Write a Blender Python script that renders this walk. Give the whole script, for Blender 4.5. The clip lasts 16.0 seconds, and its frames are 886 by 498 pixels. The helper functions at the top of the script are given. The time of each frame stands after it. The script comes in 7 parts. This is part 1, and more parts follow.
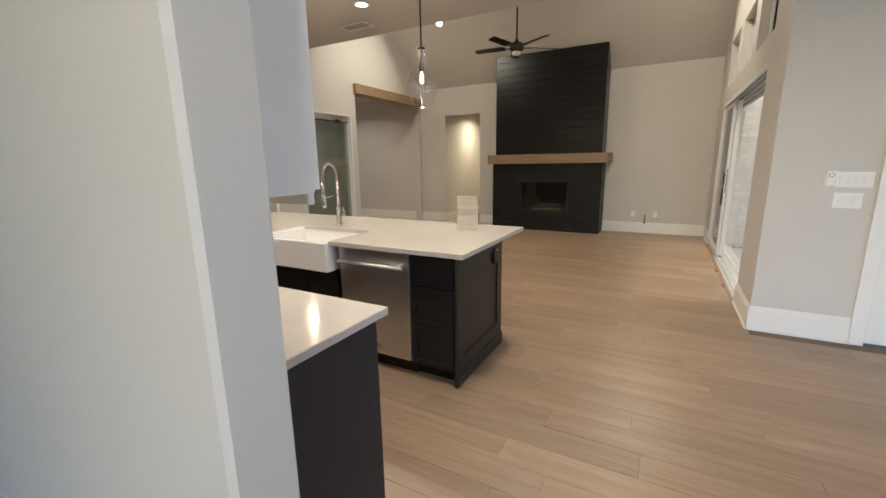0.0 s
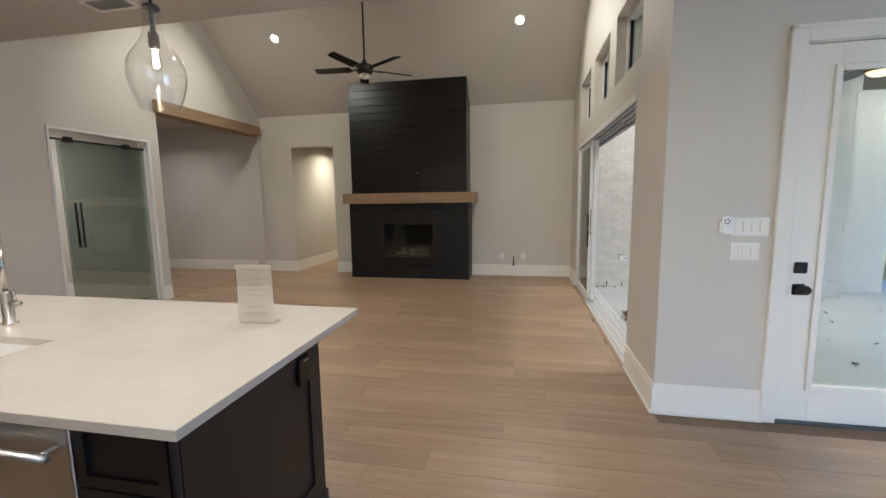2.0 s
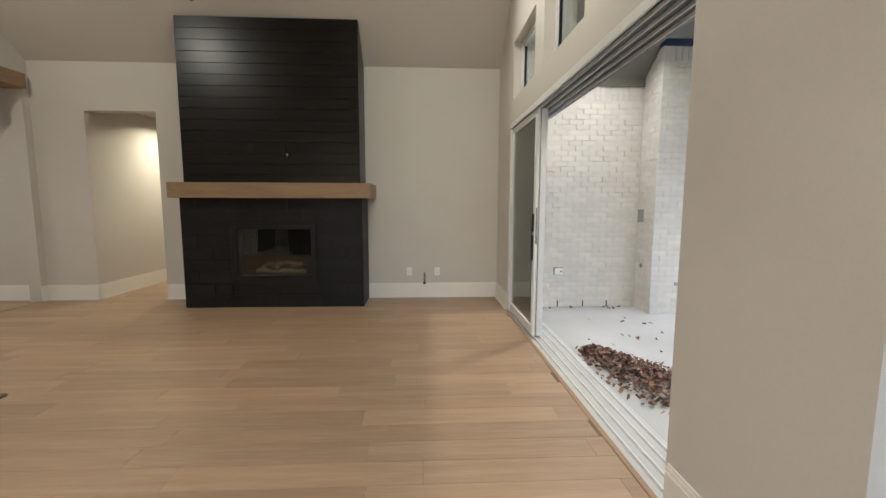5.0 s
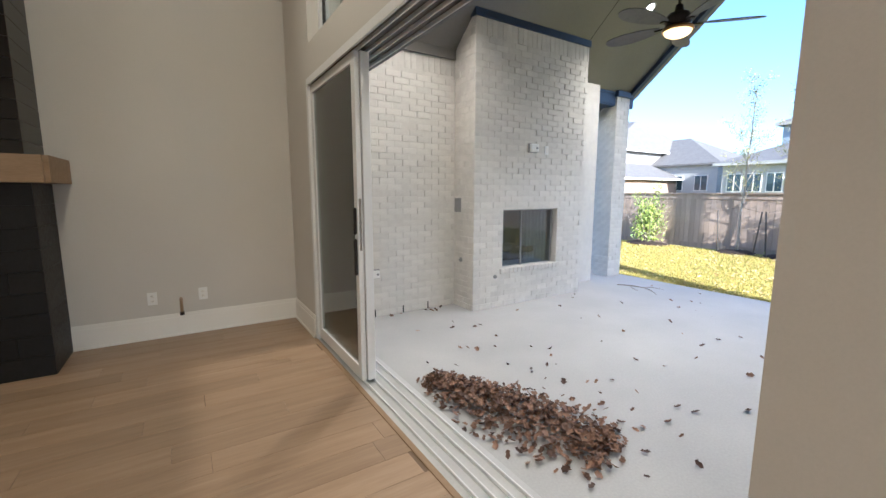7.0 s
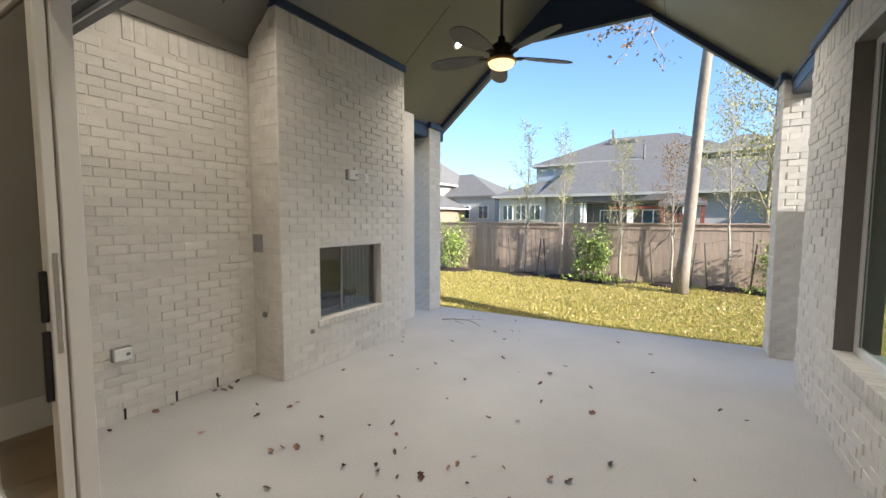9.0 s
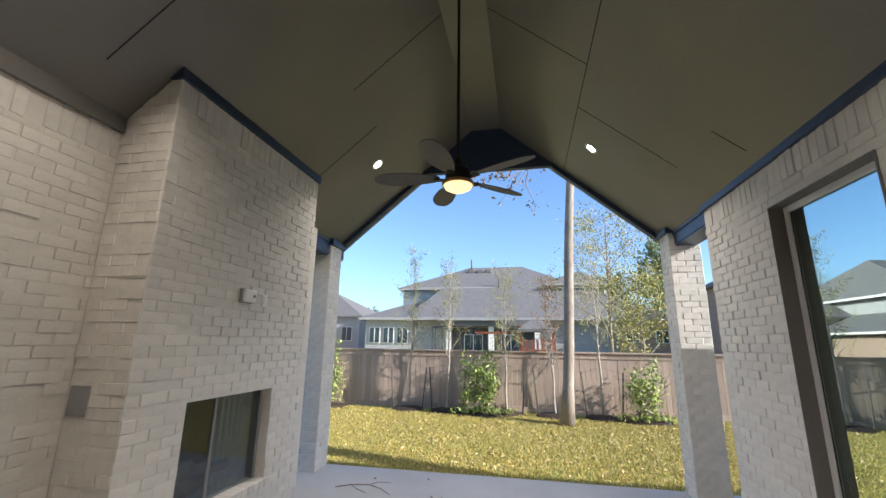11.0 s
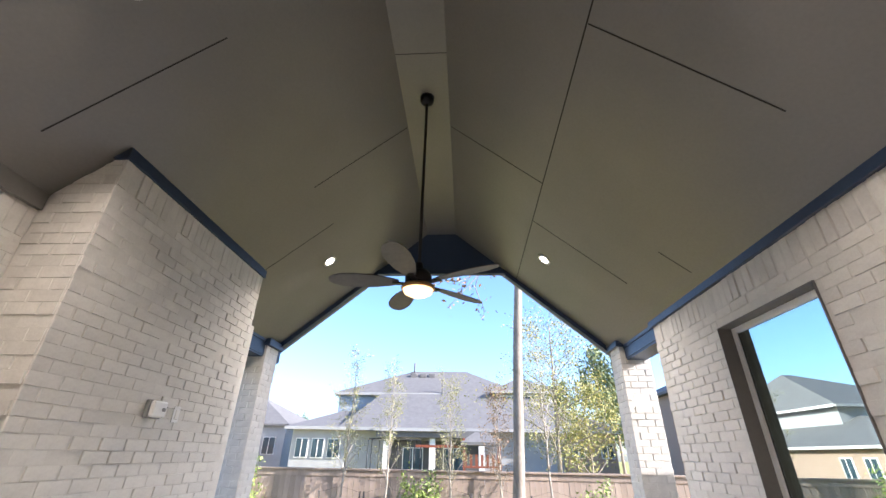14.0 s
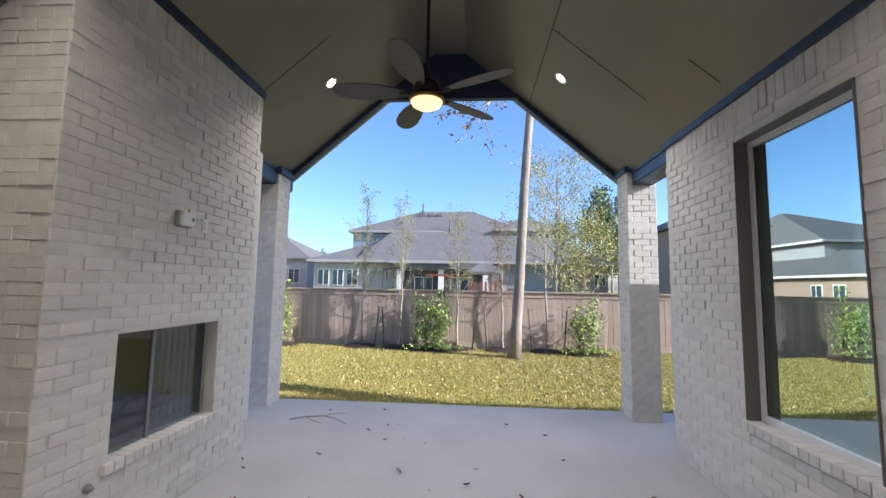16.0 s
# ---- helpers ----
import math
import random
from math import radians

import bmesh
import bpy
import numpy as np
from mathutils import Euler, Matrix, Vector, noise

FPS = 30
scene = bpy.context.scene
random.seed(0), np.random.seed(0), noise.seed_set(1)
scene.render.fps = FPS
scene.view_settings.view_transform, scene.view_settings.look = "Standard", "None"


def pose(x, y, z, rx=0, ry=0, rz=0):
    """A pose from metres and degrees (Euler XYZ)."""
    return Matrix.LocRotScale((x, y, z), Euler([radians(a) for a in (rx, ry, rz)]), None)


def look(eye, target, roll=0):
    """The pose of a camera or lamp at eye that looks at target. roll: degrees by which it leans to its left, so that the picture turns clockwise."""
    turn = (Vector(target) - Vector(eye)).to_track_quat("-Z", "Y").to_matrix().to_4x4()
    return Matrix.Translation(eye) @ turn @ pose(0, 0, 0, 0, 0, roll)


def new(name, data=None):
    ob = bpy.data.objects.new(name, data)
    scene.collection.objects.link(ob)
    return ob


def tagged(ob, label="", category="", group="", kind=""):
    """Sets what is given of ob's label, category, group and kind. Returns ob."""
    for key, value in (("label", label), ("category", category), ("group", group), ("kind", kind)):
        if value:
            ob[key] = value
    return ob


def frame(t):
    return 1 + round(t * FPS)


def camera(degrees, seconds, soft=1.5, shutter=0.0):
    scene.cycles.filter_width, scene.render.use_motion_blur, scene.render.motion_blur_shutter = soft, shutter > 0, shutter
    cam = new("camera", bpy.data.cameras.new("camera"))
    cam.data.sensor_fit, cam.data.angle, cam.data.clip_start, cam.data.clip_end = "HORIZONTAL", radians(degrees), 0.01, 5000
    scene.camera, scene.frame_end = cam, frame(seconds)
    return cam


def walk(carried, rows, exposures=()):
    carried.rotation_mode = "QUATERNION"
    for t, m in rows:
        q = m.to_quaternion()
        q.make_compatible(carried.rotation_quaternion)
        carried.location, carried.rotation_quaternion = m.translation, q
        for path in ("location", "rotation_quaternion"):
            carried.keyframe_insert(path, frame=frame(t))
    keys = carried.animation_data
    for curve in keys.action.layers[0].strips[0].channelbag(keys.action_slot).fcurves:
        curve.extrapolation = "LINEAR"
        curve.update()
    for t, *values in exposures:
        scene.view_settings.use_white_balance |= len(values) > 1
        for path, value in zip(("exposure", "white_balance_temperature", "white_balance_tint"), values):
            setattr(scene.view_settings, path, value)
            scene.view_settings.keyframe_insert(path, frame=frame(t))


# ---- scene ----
cam = camera(95.0, 16.0)
PATH = [
    (0, (0.344, 0.869, 1.442), (-0.595, 2.585, 1.028), -0.9),
    (0.5, (0.309, 1.161, 1.457), (-0.438, 2.981, 1.097), -0.8),
    (1, (0.262, 1.466, 1.463), (-0.324, 3.352, 1.151), -0.9),
    (1.5, (0.209, 1.811, 1.456), (-0.25, 3.738, 1.185), -0.8),
    (2, (0.173, 2.153, 1.474), (-0.208, 4.101, 1.229), -0.8),
    (2.5, (0.125, 2.469, 1.475), (-0.204, 4.429, 1.251), -0.8),
    (3, (0.077, 2.77, 1.476), (-0.209, 4.738, 1.269), -0.8),
    (3.2, (0.063, 2.931, 1.467), (-0.205, 4.903, 1.263), -1.0),
    (5.3, (0.0, 4.364, 1.306), (0.21, 6.341, 1.091), 0.3),
    (5.5, (-0.004, 4.512, 1.305), (0.293, 6.477, 1.08), 0.3),
    (6, (0.002, 4.826, 1.302), (0.534, 6.739, 1.061), 0.1),
    (6.5, (0.053, 5.167, 1.324), (0.852, 6.982, 1.063), 0.0),
    (7, (0.119, 5.462, 1.344), (1.176, 7.137, 1.067), 0.1),
    (7.5, (0.217, 5.715, 1.382), (1.49, 7.232, 1.103), -0.0),
    (8, (0.331, 5.905, 1.377), (1.781, 7.258, 1.113), -0.1),
    (8.5, (0.443, 6.066, 1.37), (2.053, 7.232, 1.157), -0.1),
    (8.7, (0.505, 6.112, 1.388), (2.159, 7.219, 1.193), -0.0),
    (10.8, (0.938, 7.082, 1.529), (2.853, 7.512, 1.912), 0.8),
    (11, (0.974, 7.156, 1.562), (2.885, 7.542, 2.009), 0.8),
    (11.5, (1.051, 7.259, 1.639), (2.921, 7.537, 2.291), 0.9),
    (12, (1.058, 7.274, 1.69), (2.867, 7.476, 2.519), 0.9),
    (12.5, (1.055, 7.271, 1.712), (2.807, 7.427, 2.664), 0.9),
    (13, (1.058, 7.262, 1.721), (2.776, 7.394, 2.737), 1.0),
    (13.5, (1.08, 7.283, 1.701), (2.803, 7.397, 2.709), 1.0),
    (14, (1.116, 7.287, 1.662), (2.893, 7.398, 2.572), 1.1),
    (14.5, (1.139, 7.292, 1.616), (2.986, 7.402, 2.377), 1.1),
    (15, (1.156, 7.285, 1.554), (3.064, 7.402, 2.143), 1.0),
    (15.5, (1.16, 7.288, 1.502), (3.119, 7.416, 1.886), 1.1),
    (16, (1.17, 7.306, 1.452), (3.156, 7.452, 1.635), 1.0),
]
EXPOSURES = [(0, 2.28, 5200, 11), (0.5, 2.22, 5200, 11), (1, 2.08, 4800, 10), (1.5, 2.1, 4800, 10), (3.2, 2.08, 5050, 10), (5.3, 2.25, 4900, 9), (6.3, 2.15, 4900, 9), (7, 1.95, 4950, 11), (7.5, 1.55, 5350, 14), (8.5, 1.42, 5500, 10), (11, 1.15, 5350, 12), (12, 1.42, 5050, 10), (13, 1.9, 5300, 16), (14, 1.9, 5300, 17), (15, 1.58, 5200, 16), (16, 1.15, 5100, 14)]
walk(cam, [(t, look(eye, target, roll)) for t, eye, target, roll in PATH], EXPOSURES)

# ---- daylight, lamps, sky ----
SUN_EL, SUN_AZ = radians(24), (0.25, 0.968)
world = bpy.data.worlds.new("sky")
scene.world = world
world.use_nodes = True
wn = world.node_tree.nodes
sky = wn.new("ShaderNodeTexSky")
sky.sky_type = "NISHITA"
sky.sun_disc = False
sky.sun_elevation = SUN_EL
sky.sun_rotation = math.atan2(-SUN_AZ[0], -SUN_AZ[1])
sky.air_density, sky.dust_density, sky.ozone_density = 1.0, 1.3, 2.2
world.node_tree.links.new(sky.outputs[0], wn["Background"].inputs[0])
wn["Background"].inputs[1].default_value = 0.115

sun = new("sun", bpy.data.lights.new("sun", "SUN"))
sun.data.energy, sun.data.angle, sun.data.color = 5.0, radians(0.5), (1.0, 0.86, 0.66)
d = Vector((SUN_AZ[0], SUN_AZ[1], -math.tan(SUN_EL) * math.hypot(*SUN_AZ)))
sun.matrix_world = Matrix.Translation((0, 0, 30)) @ d.to_track_quat("-Z", "Y").to_matrix().to_4x4()


def down_lamp(x, y, z, watts, colour=(1.0, 0.86, 0.68), size=0.11, cone=2.6):
    lamp = new("can_lamp", bpy.data.lights.new("can_lamp", "AREA"))
    lamp.data.shape, lamp.data.size, lamp.data.energy, lamp.data.color, lamp.data.spread = "DISK", size, watts, colour, cone
    lamp.location = (x, y, z)
    return lamp


# area fill added at an unseen dining opening, standing in for sky light
win = new("window_light", bpy.data.lights.new("window_light", "AREA"))
win.data.shape, win.data.size, win.data.size_y, win.data.energy, win.data.color = "RECTANGLE", 2.0, 2.8, 13, (0.62, 0.82, 1.0)
win.matrix_world = pose(5.56, 2.2, 1.5, 0, 90, 0)

# second fill at an invented south opening, added to brighten the stub wall
front = new("window_light", bpy.data.lights.new("window_light", "AREA"))
front.data.shape, front.data.size, front.data.size_y, front.data.energy, front.data.color = "RECTANGLE", 5.0, 2.2, 4.4, (0.58, 0.80, 1.0)
front.matrix_world = pose(1.0, -3.22, 1.5, 90, 0, 0)

# ---- materials ----
def nodes_of(name):
    m = bpy.data.materials.new(name)
    m.use_nodes = True
    return m, m.node_tree.nodes, m.node_tree.links, m.node_tree.nodes["Principled BSDF"]


def surf(name, c1, c2=None, scale=3.0, rough=0.5, bump=0.0, fine=40.0, stretch=(1, 1, 1), metal=0.0, spec=0.5, vary=0.0, rvar=0.12, island=False):
    """Two-scale procedural surface: broad blotches between two tints, fine grain in bump and roughness."""
    m, n, l, b = nodes_of(name)
    c2 = c2 or tuple(v * 0.85 for v in c1)
    tex, mapping = n.new("ShaderNodeTexCoord"), n.new("ShaderNodeMapping")
    mapping.inputs["Scale"].default_value = stretch
    l.new(tex.outputs["Object"], mapping.inputs["Vector"])
    broad, grain = n.new("ShaderNodeTexNoise"), n.new("ShaderNodeTexNoise")
    broad.inputs["Scale"].default_value, broad.inputs["Detail"].default_value = scale, 4
    grain.inputs["Scale"].default_value, grain.inputs["Detail"].default_value = fine, 3
    for x in (broad, grain):
        l.new(mapping.outputs[0], x.inputs["Vector"])
    mixf = n.new("ShaderNodeMix")
    mixf.data_type = "FLOAT"
    mixf.inputs[0].default_value = 0.35
    l.new(broad.outputs["Fac"], mixf.inputs[2])
    l.new(grain.outputs["Fac"], mixf.inputs[3])
    ramp = n.new("ShaderNodeValToRGB")
    ramp.color_ramp.elements[0].position, ramp.color_ramp.elements[1].position = 0.34, 0.66
    ramp.color_ramp.elements[0].color, ramp.color_ramp.elements[1].color = (*c1, 1), (*c2, 1)
    l.new(mixf.outputs[0], ramp.inputs[0])
    colour = ramp.outputs[0]
    if vary:
        hsv, rnd = n.new("ShaderNodeHueSaturation"), n.new("ShaderNodeMapRange")
        if island:
            src = n.new("ShaderNodeNewGeometry").outputs["Random Per Island"]
        else:
            src = n.new("ShaderNodeObjectInfo").outputs["Random"]
        l.new(src, rnd.inputs[0])
        rnd.inputs[3].default_value, rnd.inputs[4].default_value = 1 - vary, 1 + vary
        l.new(rnd.outputs[0], hsv.inputs["Value"])
        l.new(colour, hsv.inputs["Color"])
        colour = hsv.outputs[0]
    l.new(colour, b.inputs["Base Color"])
    rr = n.new("ShaderNodeMapRange")
    rr.inputs[3].default_value, rr.inputs[4].default_value = max(0.02, rough - rvar), min(1, rough + rvar)
    l.new(grain.outputs["Fac"], rr.inputs[0])
    l.new(rr.outputs[0], b.inputs["Roughness"])
    b.inputs["Metallic"].default_value = metal
    b.inputs["Specular IOR Level"].default_value = spec
    if bump:
        bp = n.new("ShaderNodeBump")
        bp.inputs["Strength"].default_value, bp.inputs["Distance"].default_value = min(1.0, bump), 0.004
        l.new(mixf.outputs[0], bp.inputs["Height"])
        l.new(bp.outputs[0], b.inputs["Normal"])
    return m


def glow(name, colour, strength):
    m, n, l, b = nodes_of(name)
    b.inputs["Base Color"].default_value = (0.9, 0.88, 0.82, 1)
    b.inputs["Emission Color"].default_value = (*colour, 1)
    b.inputs["Emission Strength"].default_value = strength
    return m


def glass(name, tint=(1, 1, 1), rough=0.0, thin=True, through_part=0.9, mirror=0.05, sheen=(1, 1, 1)):
    """Flat pane: clear transmission with a Fresnel mirror on it, or solid refracting glass."""
    m, n, l, b = nodes_of(name)
    if not thin:
        b.inputs["Base Color"].default_value = (*tint, 1)
        b.inputs["Transmission Weight"].default_value, b.inputs["Roughness"].default_value, b.inputs["IOR"].default_value = 1, rough, 1.45
        return m
    n.remove(b)
    out = n["Material Output"]
    clear, gloss, mix, edge = n.new("ShaderNodeBsdfTransparent"), n.new("ShaderNodeBsdfGlossy"), n.new("ShaderNodeMixShader"), n.new("ShaderNodeLayerWeight")
    power, fac = n.new("ShaderNodeMath"), n.new("ShaderNodeMapRange")
    power.operation = "POWER"
    power.inputs[1].default_value = 4.0
    l.new(edge.outputs["Facing"], power.inputs[0])
    l.new(power.outputs[0], fac.inputs[0])
    fac.inputs[3].default_value, fac.inputs[4].default_value = mirror, 0.75
    clear.inputs[0].default_value = (*(v * through_part for v in tint), 1)
    gloss.inputs[0].default_value = (*sheen, 1)
    gloss.inputs[1].default_value = rough
    l.new(fac.outputs[0], mix.inputs[0])
    l.new(clear.outputs[0], mix.inputs[1])
    l.new(gloss.outputs[0], mix.inputs[2])
    l.new(mix.outputs[0], out.inputs[0])
    return m


M_WALL = surf("wall_paint", (0.60, 0.565, 0.51), (0.555, 0.525, 0.475), 0.8, 0.62, 0.25, 160)
M_CEIL = surf("ceiling_paint", (0.52, 0.485, 0.44), (0.485, 0.455, 0.41), 0.7, 0.75, 0.3, 120)
M_TRIM = surf("trim_paint", (0.80, 0.77, 0.71), (0.77, 0.74, 0.68), 2, 0.35, 0.08, 60)


def plank_material(name, island=False):
    m, n, l, b = nodes_of(name)
    tex, mapping = n.new("ShaderNodeTexCoord"), n.new("ShaderNodeMapping")
    info = n.new("ShaderNodeNewGeometry").outputs["Random Per Island"] if island else n.new("ShaderNodeObjectInfo").outputs["Random"]
    off = n.new("ShaderNodeVectorMath")
    off.operation = "MULTIPLY_ADD"
    comb = n.new("ShaderNodeCombineXYZ")
    for i in range(3):
        l.new(info, comb.inputs[i])
    l.new(comb.outputs[0], off.inputs[0])
    off.inputs[1].default_value = (37, 53, 11)
    l.new(tex.outputs["Object"], off.inputs[2])
    mapping.inputs["Scale"].default_value = (0.55, 7, 1)
    l.new(off.outputs[0], mapping.inputs[0])
    grain, fine, broad = n.new("ShaderNodeTexNoise"), n.new("ShaderNodeTexNoise"), n.new("ShaderNodeTexNoise")
    grain.inputs["Scale"].default_value, grain.inputs["Detail"].default_value, grain.inputs["Distortion"].default_value = 2.2, 6, 0.6
    fine.inputs["Scale"].default_value, fine.inputs["Detail"].default_value = 14, 4
    broad.inputs["Scale"].default_value = 1.4
    l.new(mapping.outputs[0], grain.inputs[0])
    l.new(mapping.outputs[0], fine.inputs[0])
    l.new(off.outputs[0], broad.inputs[0])
    ramp = n.new("ShaderNodeValToRGB")
    e = ramp.color_ramp.elements
    e[0].position, e[0].color = 0.26, (0.240, 0.158, 0.094, 1)
    e[1].position, e[1].color = 0.74, (0.375, 0.268, 0.172, 1)
    mid = e.new(0.5)
    mid.color = (0.305, 0.208, 0.126, 1)
    mx = n.new("ShaderNodeMix")
    mx.data_type = "FLOAT"
    mx.inputs[0].default_value = 0.35
    l.new(grain.outputs[0], mx.inputs[2])
    l.new(fine.outputs[0], mx.inputs[3])
    l.new(mx.outputs[0], ramp.inputs[0])
    hsv, mr = n.new("ShaderNodeHueSaturation"), n.new("ShaderNodeMapRange")
    mr.inputs[3].default_value, mr.inputs[4].default_value = 0.86, 1.13
    l.new(info, mr.inputs[0])
    l.new(mr.outputs[0], hsv.inputs["Value"])
    l.new(ramp.outputs[0], hsv.inputs["Color"])
    l.new(hsv.outputs[0], b.inputs["Base Color"])
    rr = n.new("ShaderNodeMapRange")
    rr.inputs[3].default_value, rr.inputs[4].default_value = 0.30, 0.44
    l.new(broad.outputs[0], rr.inputs[0])
    l.new(rr.outputs[0], b.inputs["Roughness"])
    b.inputs["Specular IOR Level"].default_value = 0.45
    bp = n.new("ShaderNodeBump")
    bp.inputs["Strength"].default_value, bp.inputs["Distance"].default_value = 0.07, 0.002
    l.new(mx.outputs[0], bp.inputs["Height"])
    l.new(bp.outputs[0], b.inputs["Normal"])
    return m


M_PLANK = plank_material("oak_plank")
M_PLANK_I = plank_material("oak_plank_far", True)
M_JOINT = surf("floor_joint", (0.17, 0.115, 0.07), None, 5, 0.8)
M_BRICK = surf("white_brick", (0.68, 0.65, 0.59), (0.58, 0.55, 0.50), 9, 0.8, 0.9, 60, vary=0.06)
M_BRICK_I = surf("white_brick_far", (0.68, 0.65, 0.59), (0.58, 0.55, 0.50), 9, 0.8, 0.9, 60, vary=0.06, island=True)
M_MORTAR = surf("mortar", (0.66, 0.63, 0.57), (0.58, 0.55, 0.50), 12, 0.9, 0.8, 90)
M_CONC = surf("patio_concrete", (0.44, 0.435, 0.42), (0.36, 0.355, 0.345), 1.1, 0.75, 0.35, 70)
M_SOFFIT = surf("dark_soffit_paint", (0.170, 0.160, 0.142), (0.142, 0.134, 0.119), 1.2, 0.36, 0.2, 50, spec=0.8)
M_NAVY = surf("navy_trim_paint", (0.030, 0.050, 0.095), (0.024, 0.041, 0.080), 3, 0.4, 0.1, 40)
M_BLACK = surf("black_paint", (0.009, 0.008, 0.0075), (0.006, 0.0055, 0.005), 4, 0.42, 0.12, 70, spec=0.35)
M_SHIPLAP = surf("black_shiplap_paint", (0.0075, 0.006, 0.0045), (0.005, 0.004, 0.003), 2.4, 0.30, 0.0, 30, rvar=0.0, spec=0.3)
M_CABDARK = surf("espresso_cabinet_paint", (0.010, 0.009, 0.009), (0.007, 0.0065, 0.0065), 3, 0.42, 0.1, 60)
M_CABNAVY = surf("navy_cabinet_paint", (0.011, 0.014, 0.023), (0.009, 0.011, 0.018), 3, 0.42, 0.1, 60)
M_CABWHITE = surf("white_cabinet_paint", (0.80, 0.78, 0.74), (0.77, 0.75, 0.71), 2, 0.32, 0.06, 60)
M_OAK = surf("light_oak_beam", (0.30, 0.200, 0.110), (0.225, 0.145, 0.076), 2.5, 0.55, 0.4, 22, stretch=(1, 6, 6))
M_OAK_Y = surf("light_oak_header", (0.30, 0.200, 0.110), (0.225, 0.145, 0.076), 2.5, 0.55, 0.4, 22, stretch=(6, 1, 6))
M_QUARTZ = surf("white_quartz", (0.56, 0.515, 0.45), (0.50, 0.46, 0.405), 1.6, 0.13, 0, 9, rvar=0.04)
M_STEEL = surf("brushed_steel", (0.66, 0.645, 0.62), (0.62, 0.605, 0.585), 0.8, 0.34, 0.0, 60, stretch=(20, 20, 0.15), metal=1.0, rvar=0.02)
M_NICKEL = surf("brushed_nickel", (0.62, 0.58, 0.53), (0.55, 0.51, 0.47), 8, 0.25, 0, 50, metal=1.0, rvar=0.05)
M_CERAMIC = surf("white_fireclay", (0.84, 0.82, 0.79), (0.82, 0.80, 0.77), 3, 0.12, 0, 30, rvar=0.03)
M_BRONZE = surf("dark_bronze", (0.030, 0.027, 0.025), (0.022, 0.02, 0.019), 10, 0.38, 0.05, 60, metal=0.6)
M_ALU = surf("white_aluminium", (0.74, 0.74, 0.73), (0.70, 0.70, 0.69), 4, 0.38, 0.05, 60)
M_SILL = surf("grey_white_sill", (0.50, 0.50, 0.49), (0.42, 0.42, 0.41), 4, 0.4, 0.1, 60)
M_ALUDARK = surf("grey_aluminium_track", (0.13, 0.135, 0.14), (0.10, 0.105, 0.11), 6, 0.4, 0.05, 60, metal=0.5)
M_PLASTIC = surf("white_plastic", (0.80, 0.79, 0.76), (0.78, 0.77, 0.74), 6, 0.35, 0, 60)
M_GREYBOX = surf("grey_plastic", (0.27, 0.27, 0.265), (0.23, 0.23, 0.225), 8, 0.5, 0.1, 60)
M_PANE = glass("window_pane", (0.93, 0.97, 0.95))
M_PANE_GREY = glass("sliding_pane", (0.42, 0.45, 0.40), through_part=0.75, mirror=0.07)
M_FROST = glass("smoked_glass_door", (0.80, 0.86, 0.82), 0.02, through_part=0.8, mirror=0.14)
M_GRASS = surf("lawn_soil", (0.34, 0.29, 0.075), (0.19, 0.22, 0.045), 1.3, 0.95, 0.8, 30)
M_FENCE = surf("weathered_cedar", (0.42, 0.32, 0.245), (0.31, 0.235, 0.18), 3, 0.8, 0.6, 25, stretch=(4, 4, 0.5), vary=0.16)
M_MULCH = surf("dark_mulch", (0.045, 0.026, 0.017), (0.028, 0.017, 0.011), 9, 0.95, 1.0, 40)
M_BARK = surf("pale_bark", (0.36, 0.305, 0.245), (0.17, 0.14, 0.11), 4, 0.9, 1.0, 26, stretch=(1, 1, 0.35))


# ---- mesh helpers ----
def link_mesh(name, verts, faces, mat, parent=None, label="", smooth=False):
    me = bpy.data.meshes.new(name)
    me.from_pydata(verts, [], faces)
    me.update()
    me.materials.append(mat)
    if smooth:
        me.polygons.foreach_set("use_smooth", [True] * len(me.polygons))
    ob = new(name, me)
    if parent:
        ob.parent = parent
    return tagged(ob, label)


def part(name, bm, mat, parent=None, label="", smooth=False):
    bmesh.ops.recalc_face_normals(bm, faces=bm.faces)
    me = bpy.data.meshes.new(name)
    bm.to_mesh(me)
    bm.free()
    me.materials.append(mat)
    if smooth:
        me.polygons.foreach_set("use_smooth", [True] * len(me.polygons))
    ob = new(name, me)
    if parent:
        ob.parent = parent
    return tagged(ob, label)


def holder(name, at=(0, 0, 0), label="", category="", group="", kind="", turn=0):
    e = new(name)
    e.empty_display_size = 0.1
    e.matrix_world = pose(*at, 0, 0, turn)
    return tagged(e, label, category, group, kind)


BOX_FACES = [(0, 3, 2, 1), (4, 5, 6, 7), (0, 1, 5, 4), (1, 2, 6, 5), (2, 3, 7, 6), (3, 0, 4, 7)]


def box_verts(x0, x1, y0, y1, z0, z1):
    return [(x0, y0, z0), (x1, y0, z0), (x1, y1, z0), (x0, y1, z0), (x0, y0, z1), (x1, y0, z1), (x1, y1, z1), (x0, y1, z1)]


def add_box(bm, x0, x1, y0, y1, z0, z1):
    return add_prism(bm, box_verts(min(x0, x1), max(x0, x1), min(y0, y1), max(y0, y1), min(z0, z1), max(z0, z1)))


def add_prism(bm, v8):
    vs = [bm.verts.new(v) for v in v8]
    for f in BOX_FACES:
        bm.faces.new([vs[i] for i in f])
    return vs


def bevel(bm, width, segments=2):
    bmesh.ops.bevel(bm, geom=list(bm.edges), offset=width, segments=segments, affect="EDGES", profile=0.5)
    return bm


